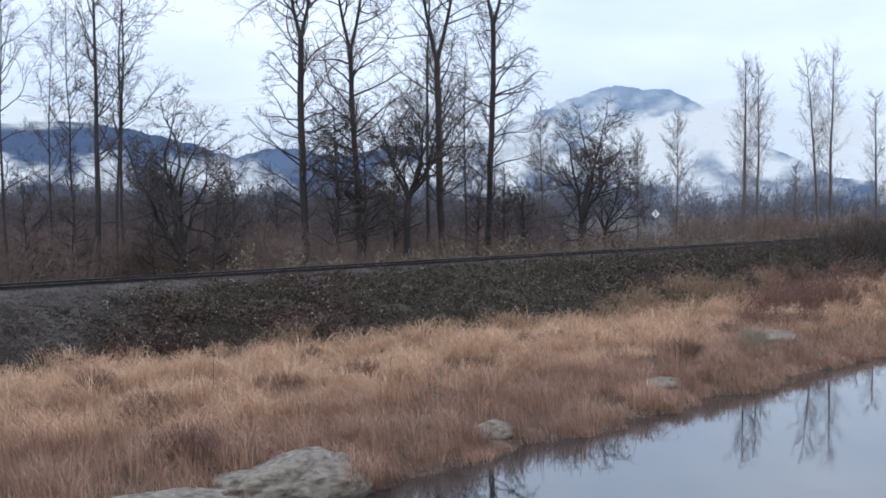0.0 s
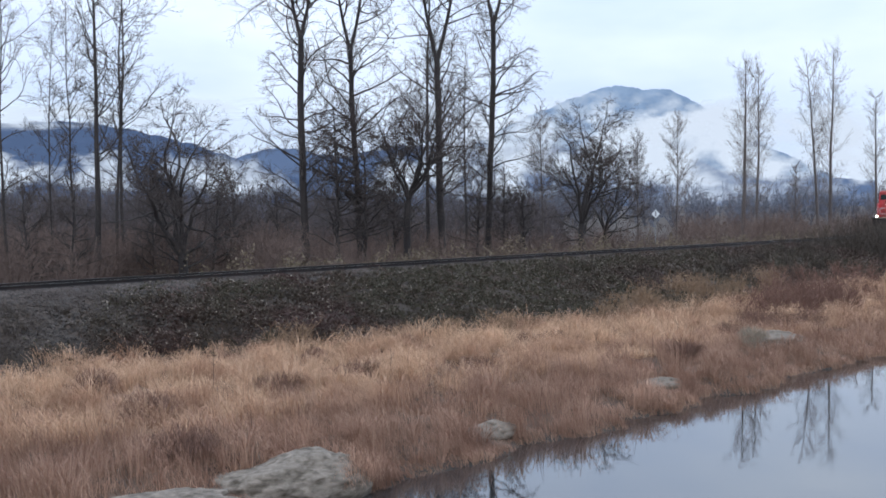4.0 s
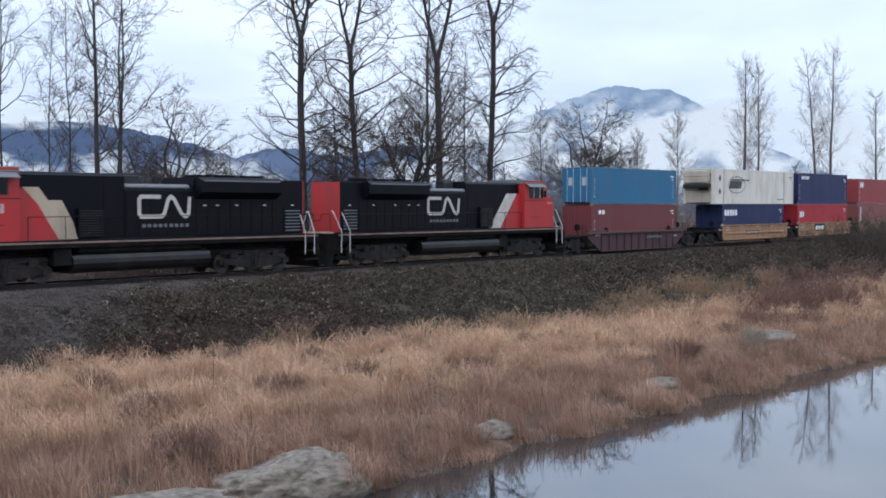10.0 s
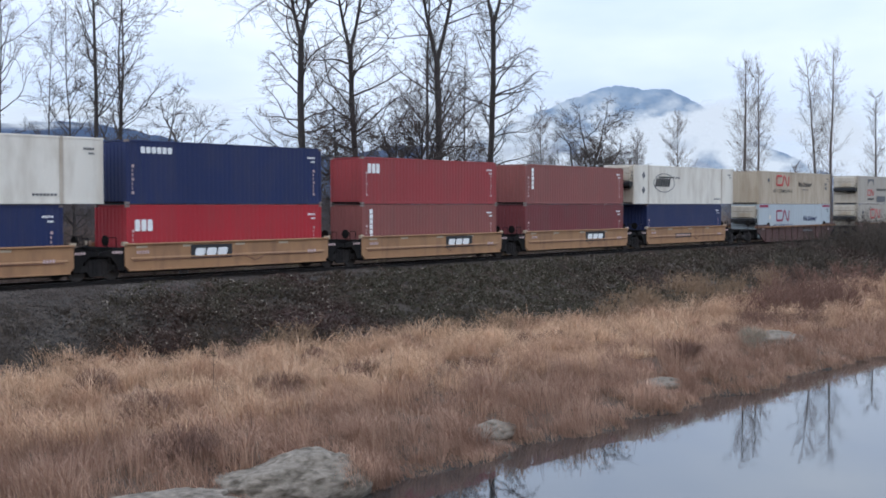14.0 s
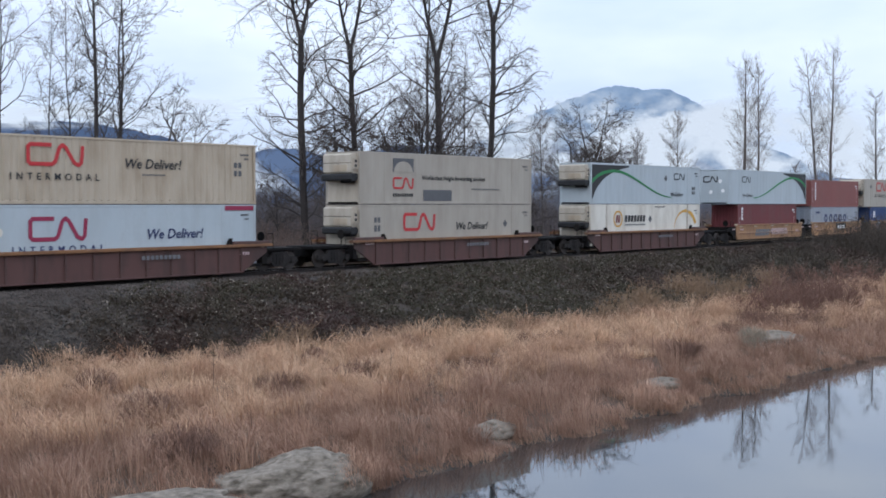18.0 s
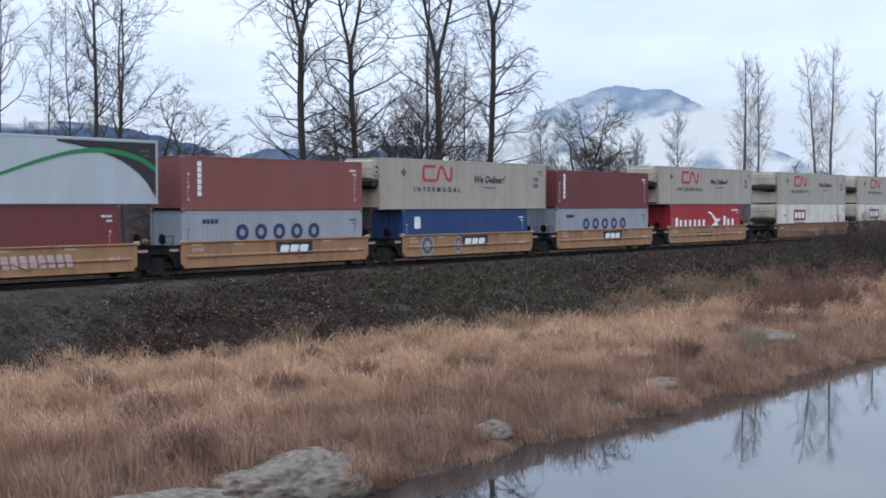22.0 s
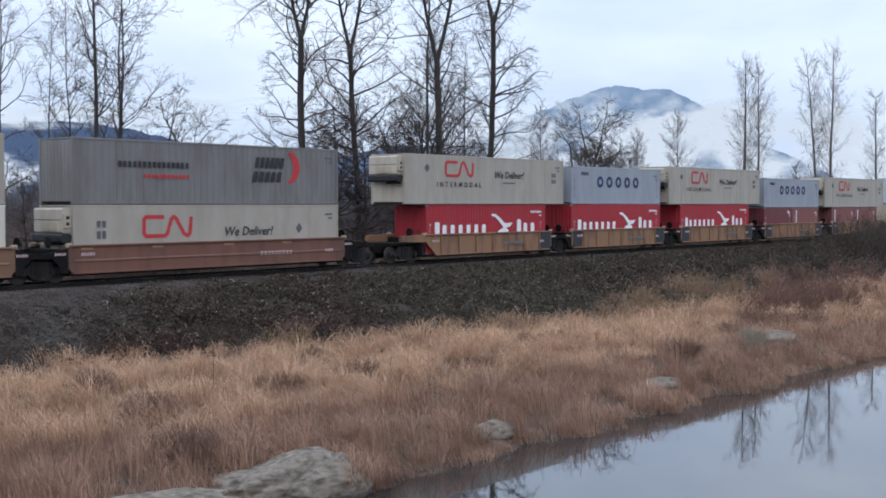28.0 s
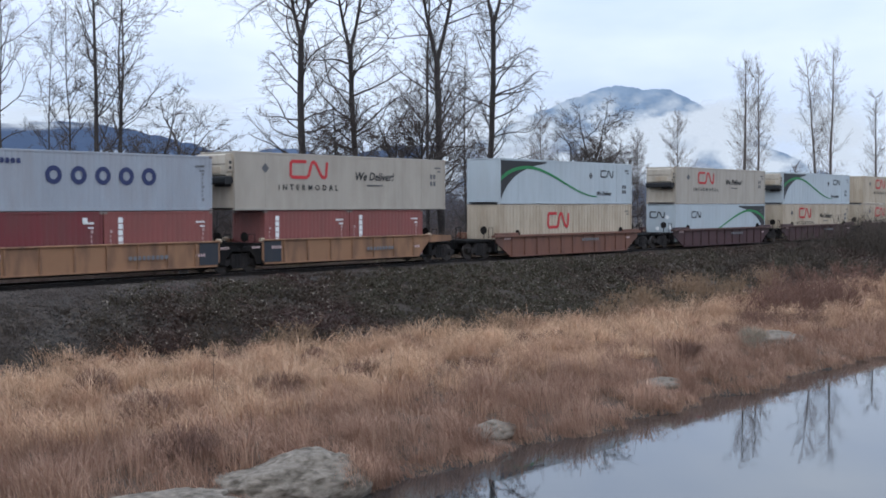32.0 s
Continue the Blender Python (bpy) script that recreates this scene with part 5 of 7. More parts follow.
def container(length, height, color, label, q, z, style="iso", marks=None, doors=False, unit=False):
    """Shipping container: frame, corrugated or smooth sheets, castings, doors or cooling unit at the leading end."""
    W = 2.6 if length > 13.5 else 2.44
    h, b = length / 2, W / 2
    m = P[color]
    ob = thing("shipping_container", label, "container", "containers on the train", at=(0, TRACK_Y, z))
    K = (length, height, color, style)
    part("roof", cached(K + ("roof",), lambda: Shape().box(-h + 0.05, h - 0.05, -b + 0.03, b - 0.03, height - 0.07, height - 0.02).mesh("roof", m)), m, ob)
    part("floor", cached(K + ("floor",), lambda: Shape().box(-h + 0.05, h - 0.05, -b + 0.04, b - 0.04, 0.05, 0.16).mesh("floor", M_UNDER)), m, ob)
    flat = style == "flat"
    for o in (-1, 1):
        dep, pit = (0.008, 0.61) if flat else ((0.015, 0.278) if length < 13.5 else (0.036, 0.36))
        part("side_panel", cached(K + ("side", o), lambda: wave_panel(-h + 0.1, h - 0.1, 0.14, height - 0.08, o * (b - 0.012), dep, pit, o).mesh("side_panel", m)), m, ob)
        part("bottom_rail", cached(K + ("brail", o), lambda: Shape().box(-h + 0.1, h - 0.1, min(o * b, o * (b - 0.08)), max(o * b, o * (b - 0.08)), 0.01, 0.15, 0.01).mesh("bottom_rail", m)), m, ob)
        part("top_rail", cached(K + ("trail", o), lambda: Shape().box(-h + 0.1, h - 0.1, min(o * b, o * (b - 0.06)), max(o * b, o * (b - 0.06)), height - 0.1, height - 0.005, 0.01).mesh("top_rail", m)), m, ob)
        for e in (-1, 1):
            part("corner_post", cached(K + ("post", o, e), lambda: Shape().box(*sorted((e * h, e * (h - 0.14))), *sorted((o * b, o * (b - 0.14))), 0.1, height - 0.1, 0.015).mesh("corner_post", m)), m, ob)
            for zz in (0, height - 0.118):
                part("corner_casting", cached(K + ("cast", o, e, zz), lambda: Shape().box(*sorted((e * (h + 0.004), e * (h - 0.178))), *sorted((o * (b + 0.004), o * (b - 0.162))), zz, zz + 0.118, 0.01).mesh("corner_casting", m if length > 13.5 else M_CAST)), m, ob)
            if length > 13.5:
                part("lift_post", cached(K + ("lift", o, e), lambda: Shape().box(*sorted((e * 6.1, e * 5.9)), *sorted((o * (b + (0.012 if color == "white" else 0.003)), o * (b - 0.1))), 0.02, height - 0.01, 0.02).mesh("lift_post", P["unit"] if color == "white" else m)), m, ob)
    if not doors:
        part("front_panel", cached(K + ("front",), lambda: end_panel(-b + 0.1, b - 0.1, 0.12, height - 0.1, -h + 0.012, 0.03 if not flat else 0.006, 0.28, -1).mesh("front_panel", P["unit"] if flat and color in ("white", "grey") else m)), m, ob)
    else:
        for o in (-1, 1):
            d = part("door", cached(K + ("door", o), lambda: Shape().box(-h + 0.01, -h + 0.06, *sorted((o * 0.01, o * (b - 0.13))), 0.14, height - 0.12, 0.01).mesh("door", m)), m, ob)
            for yy in (0.3, 0.82):
                part("lock_rod", cached(K + ("rod", o, yy), lambda: Shape().tube([(-h - 0.02, o * yy, 0.1), (-h - 0.02, o * yy, height - 0.06)], 0.018).mesh("lock_rod", P["rail"])), m, d)
            part("label_plate", cached(K + ("plate", o), lambda: Shape().box(-h - 0.004, -h + 0.012, *sorted((o * 0.42, o * 0.72)), height * 0.5, height * 0.72).mesh("label_plate", P["ice"])), m, d)
    part("back_panel", cached(K + ("back",), lambda: end_panel(-b + 0.1, b - 0.1, 0.12, height - 0.1, h - 0.012, 0.03, 0.28, 1).mesh("back_panel", m)), m, ob)
    if unit:
        u = part("cooling_unit", cached(K + ("unit",), lambda: Shape().box(-h - 0.4, -h + 0.02, -1.08, 1.08, height - 1.22, height - 0.14, 0.07).mesh("cooling_unit", P["unit"])), m, ob, "off-white cooling unit")
        part("grille", cached(K + ("gr",), lambda: Shape().box(-h - 0.43, -h - 0.39, -0.75, 0.3, height - 1.1, height - 0.75, 0.01).mesh("grille", P["cream"])), m, u)
        part("seam", cached(K + ("seam",), lambda: Shape().box(-h - 0.41, -h - 0.395, -1.06, 1.06, height - 0.66, height - 0.635).mesh("seam", M_DARK)), m, u)
        part("fuel_tank", cached(K + ("fb",), lambda: Shape().box(-h - 0.5, -h + 0.01, -1.16, 1.1, height - 1.62, height - 1.24, 0.07).mesh("fuel_tank", M_DARK)), m, u, "black fuel tank")
        part("tank_bracket", cached(K + ("tb",), lambda: Shape().box(-h - 0.36, -h + 0.01, -1.0, -0.2, height - 1.74, height - 1.61, 0.02).mesh("tank_bracket", M_UNDER)), m, u)
        ctl = part("control_box", cached(K + ("cb",), lambda: Shape().box(-h - 0.36, -h - 0.02, -1.2, -1.07, height - 0.98, height - 0.4, 0.02).mesh("control_box", P["unit"])), m, u)
        for zz in (0.56, 0.82):
            part("display", cached(K + ("dis", zz), lambda: Shape().box(-h - 0.27, -h - 0.11, -1.206, -1.195, height - zz - 0.07, height - zz + 0.07).mesh("display", M_DARK)), m, ctl)
    y = -b - 0.004
    if marks:
        marks(ob, h, height, y)
    # small data plates that every container carries near its ends
    bars(ob, h - 1.0, h - 0.45, height - 0.55, height - 0.45, 5, "charcoal" if color in ("white", "grey", "ice", "cream", "steel", "slate") else "white", y)
    bars(ob, h - 0.75, h - 0.45, height - 0.75, height - 0.66, 3, "charcoal" if color in ("white", "grey", "ice", "cream", "steel", "slate") else "white", y)
    ink = "charcoal" if color in ("white", "grey", "ice", "cream", "steel", "slate") else "white"
    for x in ((-h + 0.3, h - 0.62) if style == "iso" and length < 13.5 else ()):
        sh = Shape()
        for k in range(7):
            sh.box(x, x + (0.05 if k % 3 else 0.12), y - 0.004, y + 0.003, 0.45 + k * 0.2, 0.58 + k * 0.2)
        tagged(part("small_print", sh, INK["faded" if ink == "white" else "dull"], ob), "column of small data marks", kind="stuff")
    return mover(ob, q)


# -- markings by kind --
def cn_red_at(x):
    """Heavy red mark, spaced lettering and slogan; x: where the slogan starts."""
    def marks(ob, h, H, y):
        loop_logo(ob, -4.45, -1.68, 1.6, 2.58, "red", y)
        words(ob, "INTERMODAL", -5.2, -0.95, 1.02, "black", y, 1.9)
        words(ob, "We Deliver!", x, x + 3.1, 1.6, "black", y, slant=0.22)
        bars(ob, x + 0.9, x + 2.2, 1.28, 1.36, 11, "charcoal", y)
        bars(ob, h - 1.4, h - 0.85, 1.75, 2.02, 2, "charcoal", y)
        bars(ob, h - 1.4, h - 0.85, 1.35, 1.62, 2, "charcoal", y)
        part("placard", Shape().prism([(-6.1, 1.85), (-5.85, 2.1), (-6.1, 2.35), (-6.35, 2.1)], "y", y - 0.006, y + 0.003), INK["charcoal"], ob)
    return marks


cn_red = cn_red_at(0.41)


def cn_low(ob, h, H, y):
    loop_logo(ob, -4.5, -1.65, 1.38, 2.43, "red", y)
    words(ob, "We Deliver!", 0.3, 3.4, 1.4, "black", y, slant=0.22)
    bars(ob, -6.9, -6.35, 1.4, 1.75, 2, "charcoal", y)
    bars(ob, -6.9, -6.35, 1.9, 2.2, 2, "charcoal", y)
    part("placard", Shape().prism([(5.2, 1.45), (5.42, 1.7), (5.2, 1.95), (4.98, 1.7)], "y", y - 0.006, y + 0.003), INK["charcoal"], ob)


def cn_low_wine(ob, h, H, y):
    loop_logo(ob, -4.4, -1.55, 1.35, 2.4, "wine", y)
    words(ob, "INTERMODAL", -5.14, -0.73, 0.86, "navy", y, 1.9)
    words(ob, "We Deliver!", 1.58, 4.76, 1.35, "navy", y, slant=0.22)
    for x in (-7.0, 7.0):
        part("stripe", Shape().box(x - 0.9, x + 0.9, y - 0.006, y + 0.003, 2.62, 2.84), INK["wine"], ob, "wine-red corner stripe")
    part("placard", Shape().cyl((-5.75, 1.75), 0.2, "y", y - 0.006, y + 0.003, 12), P["white"], ob)


def cn_wave(flip):
    def marks(ob, h, H, y):
        swoosh(ob, 2 * h, H, y, flip)
        if flip:
            loop_logo(ob, -5.5, -3.9, 1.8, 2.35, "black", y)
            end = loop_logo(ob, 0, 1.35, 0, 0.55, "black", 0)
            end.matrix_basis = Matrix.Translation((-h - 0.012, 1.0, 1.8)) @ Matrix.Rotation(radians(-90), 4, "Z")
            for yy, zz in ((-0.55, 1.9), (-0.8, 1.1), (0.3, 1.0)):
                part("placard", Shape().cyl((yy, zz), 0.16, "x", -h - 0.012, -h + 0.01, 10), INK["white"], ob)
            words(ob, "We Deliver", -5.4, -3.4, 0.6, "charcoal", y, slant=0.22)
        else:
            loop_logo(ob, 3.77, 5.46, 1.85, 2.37, "black", y)
            words(ob, "We Deliver", 3.26, 5.26, 0.6, "black", y, slant=0.22)
            bars(ob, 6.7, 7.3, 0.75, 1.0, 2, "charcoal", y)
            bars(ob, 6.7, 7.3, 1.1, 1.35, 2, "charcoal", y)
            part("placard", Shape().prism([(2.5, 1.7), (2.75, 1.95), (2.5, 2.2), (2.25, 1.95)], "y", y - 0.006, y + 0.003), INK["charcoal"], ob)
    return marks


def worldwide(ob, h, H, y):
    part("marking", Shape().box(-5.37, -3.59, y - 0.004, y + 0.004, 1.8, 2.58), INK["charcoal"], ob)
    sh = Shape()
    for k in range(8):
        a, b = math.pi * k / 8, math.pi * (k + 1) / 8
        sh.prism([(-4.48, 1.8), (-4.48 + 0.82 * math.cos(a), 1.8 + 0.62 * math.sin(a)), (-4.48 + 0.82 * math.cos(b), 1.8 + 0.62 * math.sin(b))], "y", y - 0.008, y + 0.002)
    part("marking", sh, P["grey"], ob)
    loop_logo(ob, -5.37, -3.59, 0.84, 1.52, "red", y)
    bars(ob, -5.37, -3.59, 0.42, 0.6, 9, "black", y)
    words(ob, "World-class freight forwarding services", -2.87, 3.12, 1.4, "black", y)
    part("marking", Shape().box(-2.74, -0.15, y - 0.006, y + 0.003, 0.18, 0.82), INK["charcoal"], ob)
    bars(ob, 1.8, 4.6, 0.86, 0.94, 14, "charcoal", y)


def oval_mark(ob, h, H, y):
    sh = Shape()
    for k in range(28):
        a, b = 2 * math.pi * k / 28, 2 * math.pi * (k + 1) / 28
        sh.prism([(-3.63 + 1.63 * math.cos(a), 1.6 + 0.72 * math.sin(a)), (-3.63 + 1.63 * math.cos(b), 1.6 + 0.72 * math.sin(b)), (-3.63 + 1.57 * math.cos(b), 1.6 + 0.67 * math.sin(b)), (-3.63 + 1.57 * math.cos(a), 1.6 + 0.67 * math.sin(a))], "y", y - 0.006, y + 0.003)
    part("marking", sh, INK["charcoal"], ob)
    bars(ob, -5.0, -2.75, 1.3, 1.95, 6, "black", y - 0.003, 0.22, 0.16)
    part("marking", Shape().prism([(-4.6, 1.98), (-2.1, 1.98), (-2.0, 2.08), (-4.5, 2.08)], "y", y - 0.008, y + 0.003), INK["black"], ob)
    bars(ob, -1.9, -1.2, 1.95, 2.08, 5, "charcoal", y)
    for zz in (0.75, 1.85):
        part("placard", Shape().prism([(-6.75, zz), (-6.5, zz + 0.28), (-6.75, zz + 0.56), (-7.0, zz + 0.28)], "y", y - 0.006, y + 0.003), INK["charcoal"], ob)
    bars(ob, 4.6, 5.8, 0.35, 0.45, 7, "charcoal", y)


def corner_word(count, ink, x0=-5.64, x1=-4.62, z0=1.7, z1=2.23):
    def marks(ob, h, H, y):
        bars(ob, x0, x1, z0, z1, count, ink, y, 0.22)
    return marks


def upright_word(x, ink="white", count=6):
    def marks(ob, h, H, y):
        block = cached(("upright", ink, x, y), lambda: Shape().box(x, x + 0.24, y - 0.006, y + 0.004, 0, 0.24, 0.003).mesh("letter_block", INK[ink]))
        for k in range(count):
            z = H - 0.5 - k * 0.28
            if z > 0.2:
                part("letter_block", block, INK[ink], ob, at=(0, 0, z))
    return marks


def ring_sheet(rx, rz, ix, iz, y, n):
    """A flat ring with an oval hole, proud of a side."""
    sh = Shape()
    loops = [sh.face_loop([(a * math.cos(2 * math.pi * i / n), q, b * math.sin(2 * math.pi * i / n)) for i in range(n)]) for a, b, q in ((rx, rz, y - 0.006), (ix, iz, y - 0.006), (ix, iz, y + 0.004), (rx, rz, y + 0.004))]
    for a, b in zip(loops, loops[1:] + loops[:1]):
        sh.f += [(a[i], a[(i + 1) % n], b[(i + 1) % n], b[i]) for i in range(n)]
    return sh


def dot_word(ob, h, H, y):
    """Five wide-set ring blocks in navy."""
    for k in range(5):
        c = -2.44 + k * 1.22
        part("ring_block", cached(("ring", y), lambda: ring_sheet(0.4, 0.4, 0.19, 0.2, y, 16).mesh("ring_block", INK["navy"])), INK["navy"], ob, at=(c, 0, 1.55))
    bars(ob, -4.9, -3.9, H - 0.6, H - 0.38, 4, "navy", y)


def south_word(ob, h, H, y):
    """White blocks with a bird-like wing between them."""
    bars(ob, -5.3, -4.7, 1.12, 1.86, 1, "white", y, 0.3)
    bars(ob, -4.6, 0.0, 1.12, 1.68, 6, "white", y, 0.52)
    bars(ob, 2.9, 3.5, 1.12, 1.95, 1, "white", y, 0.3)
    bars(ob, 3.6, 5.2, 1.12, 1.72, 2, "white", y, 0.5)
    part("marking", Shape().prism([(0.2, 2.32), (0.6, 2.3), (1.1, 2.05), (1.6, 1.72), (2.4, 1.75), (2.15, 1.5), (1.7, 1.42), (2.0, 1.28), (1.9, 1.14), (0.8, 1.14), (1.0, 1.3), (1.45, 1.45), (1.2, 1.65), (0.65, 2.1), (0.2, 2.2)], "y", y - 0.006, y + 0.003), INK["white"], ob)
    bars(ob, 4.4, 5.6, 2.35, 2.5, 7, "white", y)


def kley(ob, h, H, y):
    part("marking", ring_sheet(0.62, 0.6, 0.5, 0.48, y, 22), INK["amber"], ob, at=(-4.45, 0, 1.85))
    bars(ob, -4.75, -4.15, 1.58, 2.12, 2, "brown", y, 0.3, 0.08)
    bars(ob, -3.54, -0.52, 1.62, 2.1, 7, "black", y, 0.24, 0.06)
    bars(ob, -3.54, -0.52, 1.36, 1.46, 18, "charcoal", y)
    part("placard", Shape().prism([(-0.1, 1.8), (0.15, 2.08), (0.4, 1.8), (0.15, 1.52)], "y", y - 0.006, y + 0.003), INK["charcoal"], ob)
    bars(ob, 0.9, 2.4, 2.66, 2.74, 8, "black", y)
    sh = Shape()
    for k in range(14):
        a, b = math.pi * (0.1 + 0.9 * k / 14), math.pi * (0.1 + 0.9 * (k + 1) / 14)
        t, u = 0.36 * (1 - k / 15), 0.36 * (1 - (k + 1) / 15)
        sh.prism([(5.7 + 1.85 * math.cos(a), 1.0 + 1.5 * math.sin(a)), (5.7 + 1.85 * math.cos(b), 1.0 + 1.5 * math.sin(b)), (5.7 + (1.85 - u) * math.cos(b), 1.0 + (1.5 - u) * math.sin(b)), (5.7 + (1.85 - t) * math.cos(a), 1.0 + (1.5 - t) * math.sin(a))], "y", y - 0.006, y + 0.003)
    part("marking", sh, INK["amber"], ob)


def block_mark(ob, h, H, y):
    part("marking", Shape().box(-4.55, -1.9, y - 0.005, y + 0.004, 1.4, 2.4, 0.003), INK["brown"], ob)
    bars(ob, -4.35, -2.0, 1.6, 2.2, 3, "white", y - 0.004, 0.25)
    bars(ob, -4.45, -1.95, 1.12, 1.26, 9, "brown", y)
    bars(ob, -6.9, -6.2, 1.85, 1.95, 6, "charcoal", y)


def direct(ob, h, H, y):
    bars(ob, -5.77, -1.79, 1.65, 1.93, 15, "black", y)
    bars(ob, -4.41, -1.79, 1.18, 1.36, 12, "red", y)
    bars(ob, 2.2, 4.17, 1.78, 2.33, 6, "black", y, 0.22, 0.1)
    bars(ob, 2.05, 4.0, 1.08, 1.62, 5, "black", y, 0.22, 0.1)
    sh = Shape()
    for k in range(12):
        a, b = math.pi * (-0.42 + 0.84 * k / 12), math.pi * (-0.42 + 0.84 * (k + 1) / 12)
        sh.prism([(4.35 + 0.9 * math.cos(a), 1.85 + 0.85 * math.sin(a)), (4.35 + 0.9 * math.cos(b), 1.85 + 0.85 * math.sin(b)), (4.3 + 0.5 * math.cos(b), 1.85 + 0.75 * math.sin(b)), (4.3 + 0.5 * math.cos(a), 1.85 + 0.75 * math.sin(a))], "y", y - 0.006, y + 0.003)
    part("marking", sh, INK["red"], ob)


# -- rolling stock --
def wheel_mesh():
    return cached("wheel", lambda: Shape().cyl((0, 0), 0.46, "y", -0.06, 0.06, 20).cyl((0, 0), 0.49, "y", 0.03, 0.07, 20).cyl((0, 0), 0.12, "y", -0.12, 0.12, 10).mesh("wheel", M_WHEEL))


def truck(parent, x, base=1.75, axles=2, name="truck"):
    """Two side frames, bolster and axles; the wheels are parts of it."""
    def make():
        sh = Shape()
        half = base * (axles - 1) / 2
        for o in (-1, 1):
            y0, y1 = sorted((o * 0.95, o * 1.13))
            sh.prism([(-half - 0.35, 0.42), (-half - 0.35, 0.68), (-half + 0.25, 0.72), (-0.45, 0.95), (0.45, 0.95), (half - 0.25, 0.72), (half + 0.35, 0.68), (half + 0.35, 0.42), (half - 0.3, 0.42), (0.4, 0.22), (-0.4, 0.22), (-half + 0.3, 0.42)], "y", y0, y1)
            for k in range(axles):
                c = -half + k * base
                sh.cyl((c, 0.5), 0.15, "y", *sorted((o * 1.0, o * 1.2)), k=10)
            for k in (-0.22, 0, 0.22):
                sh.cyl((k, o * 1.1), 0.075, "z", 0.35, 0.85, k=8)
        sh.box(-0.25, 0.25, -1.1, 1.1, 0.5, 0.8, 0.03)
        if axles == 3:  # motors, springs and brake gear fill the space between the frames
            sh.box(-half - 0.5, half + 0.5, -0.62, 0.62, 0.3, 1.2, 0.05)
            for o in (-1, 1):
                for c in (-1.35, -0.5, 0.5, 1.35):
                    sh.box(c - 0.2, c + 0.2, *sorted((o * 0.9, o * 1.16)), 0.7, 1.05, 0.04)
                sh.box(-half - 0.2, half + 0.2, *sorted((o * 0.98, o * 1.06)), 0.92, 1.12, 0.02)
        return sh.mesh(name, M_TRUCK)
    t = part(name, cached((name, base, axles), make), M_TRUCK, parent, at=(x, 0, 0))
    half = base * (axles - 1) / 2
    for k in range(axles):
        for o in (-1, 1):
            w = part("wheel", wheel_mesh(), M_WHEEL, t, at=(-half + k * base, o * 0.76, 0.49))
            if o < 0:
                w.rotation_euler = (0, 0, math.pi)
    return t


CAR_LABELS = {"dust": "dirty tan articulated well car with ribbed sides carrying containers", "yellow": "weathered yellow articulated well car carrying stacked containers", "ochre": "rusty ochre long well car carrying stacked containers",
              "tan": "weathered tan long well car carrying stacked containers", "oxide": "oxide-brown ribbed well car carrying stacked containers", "plum": "dark plum ribbed well car carrying stacked containers"}


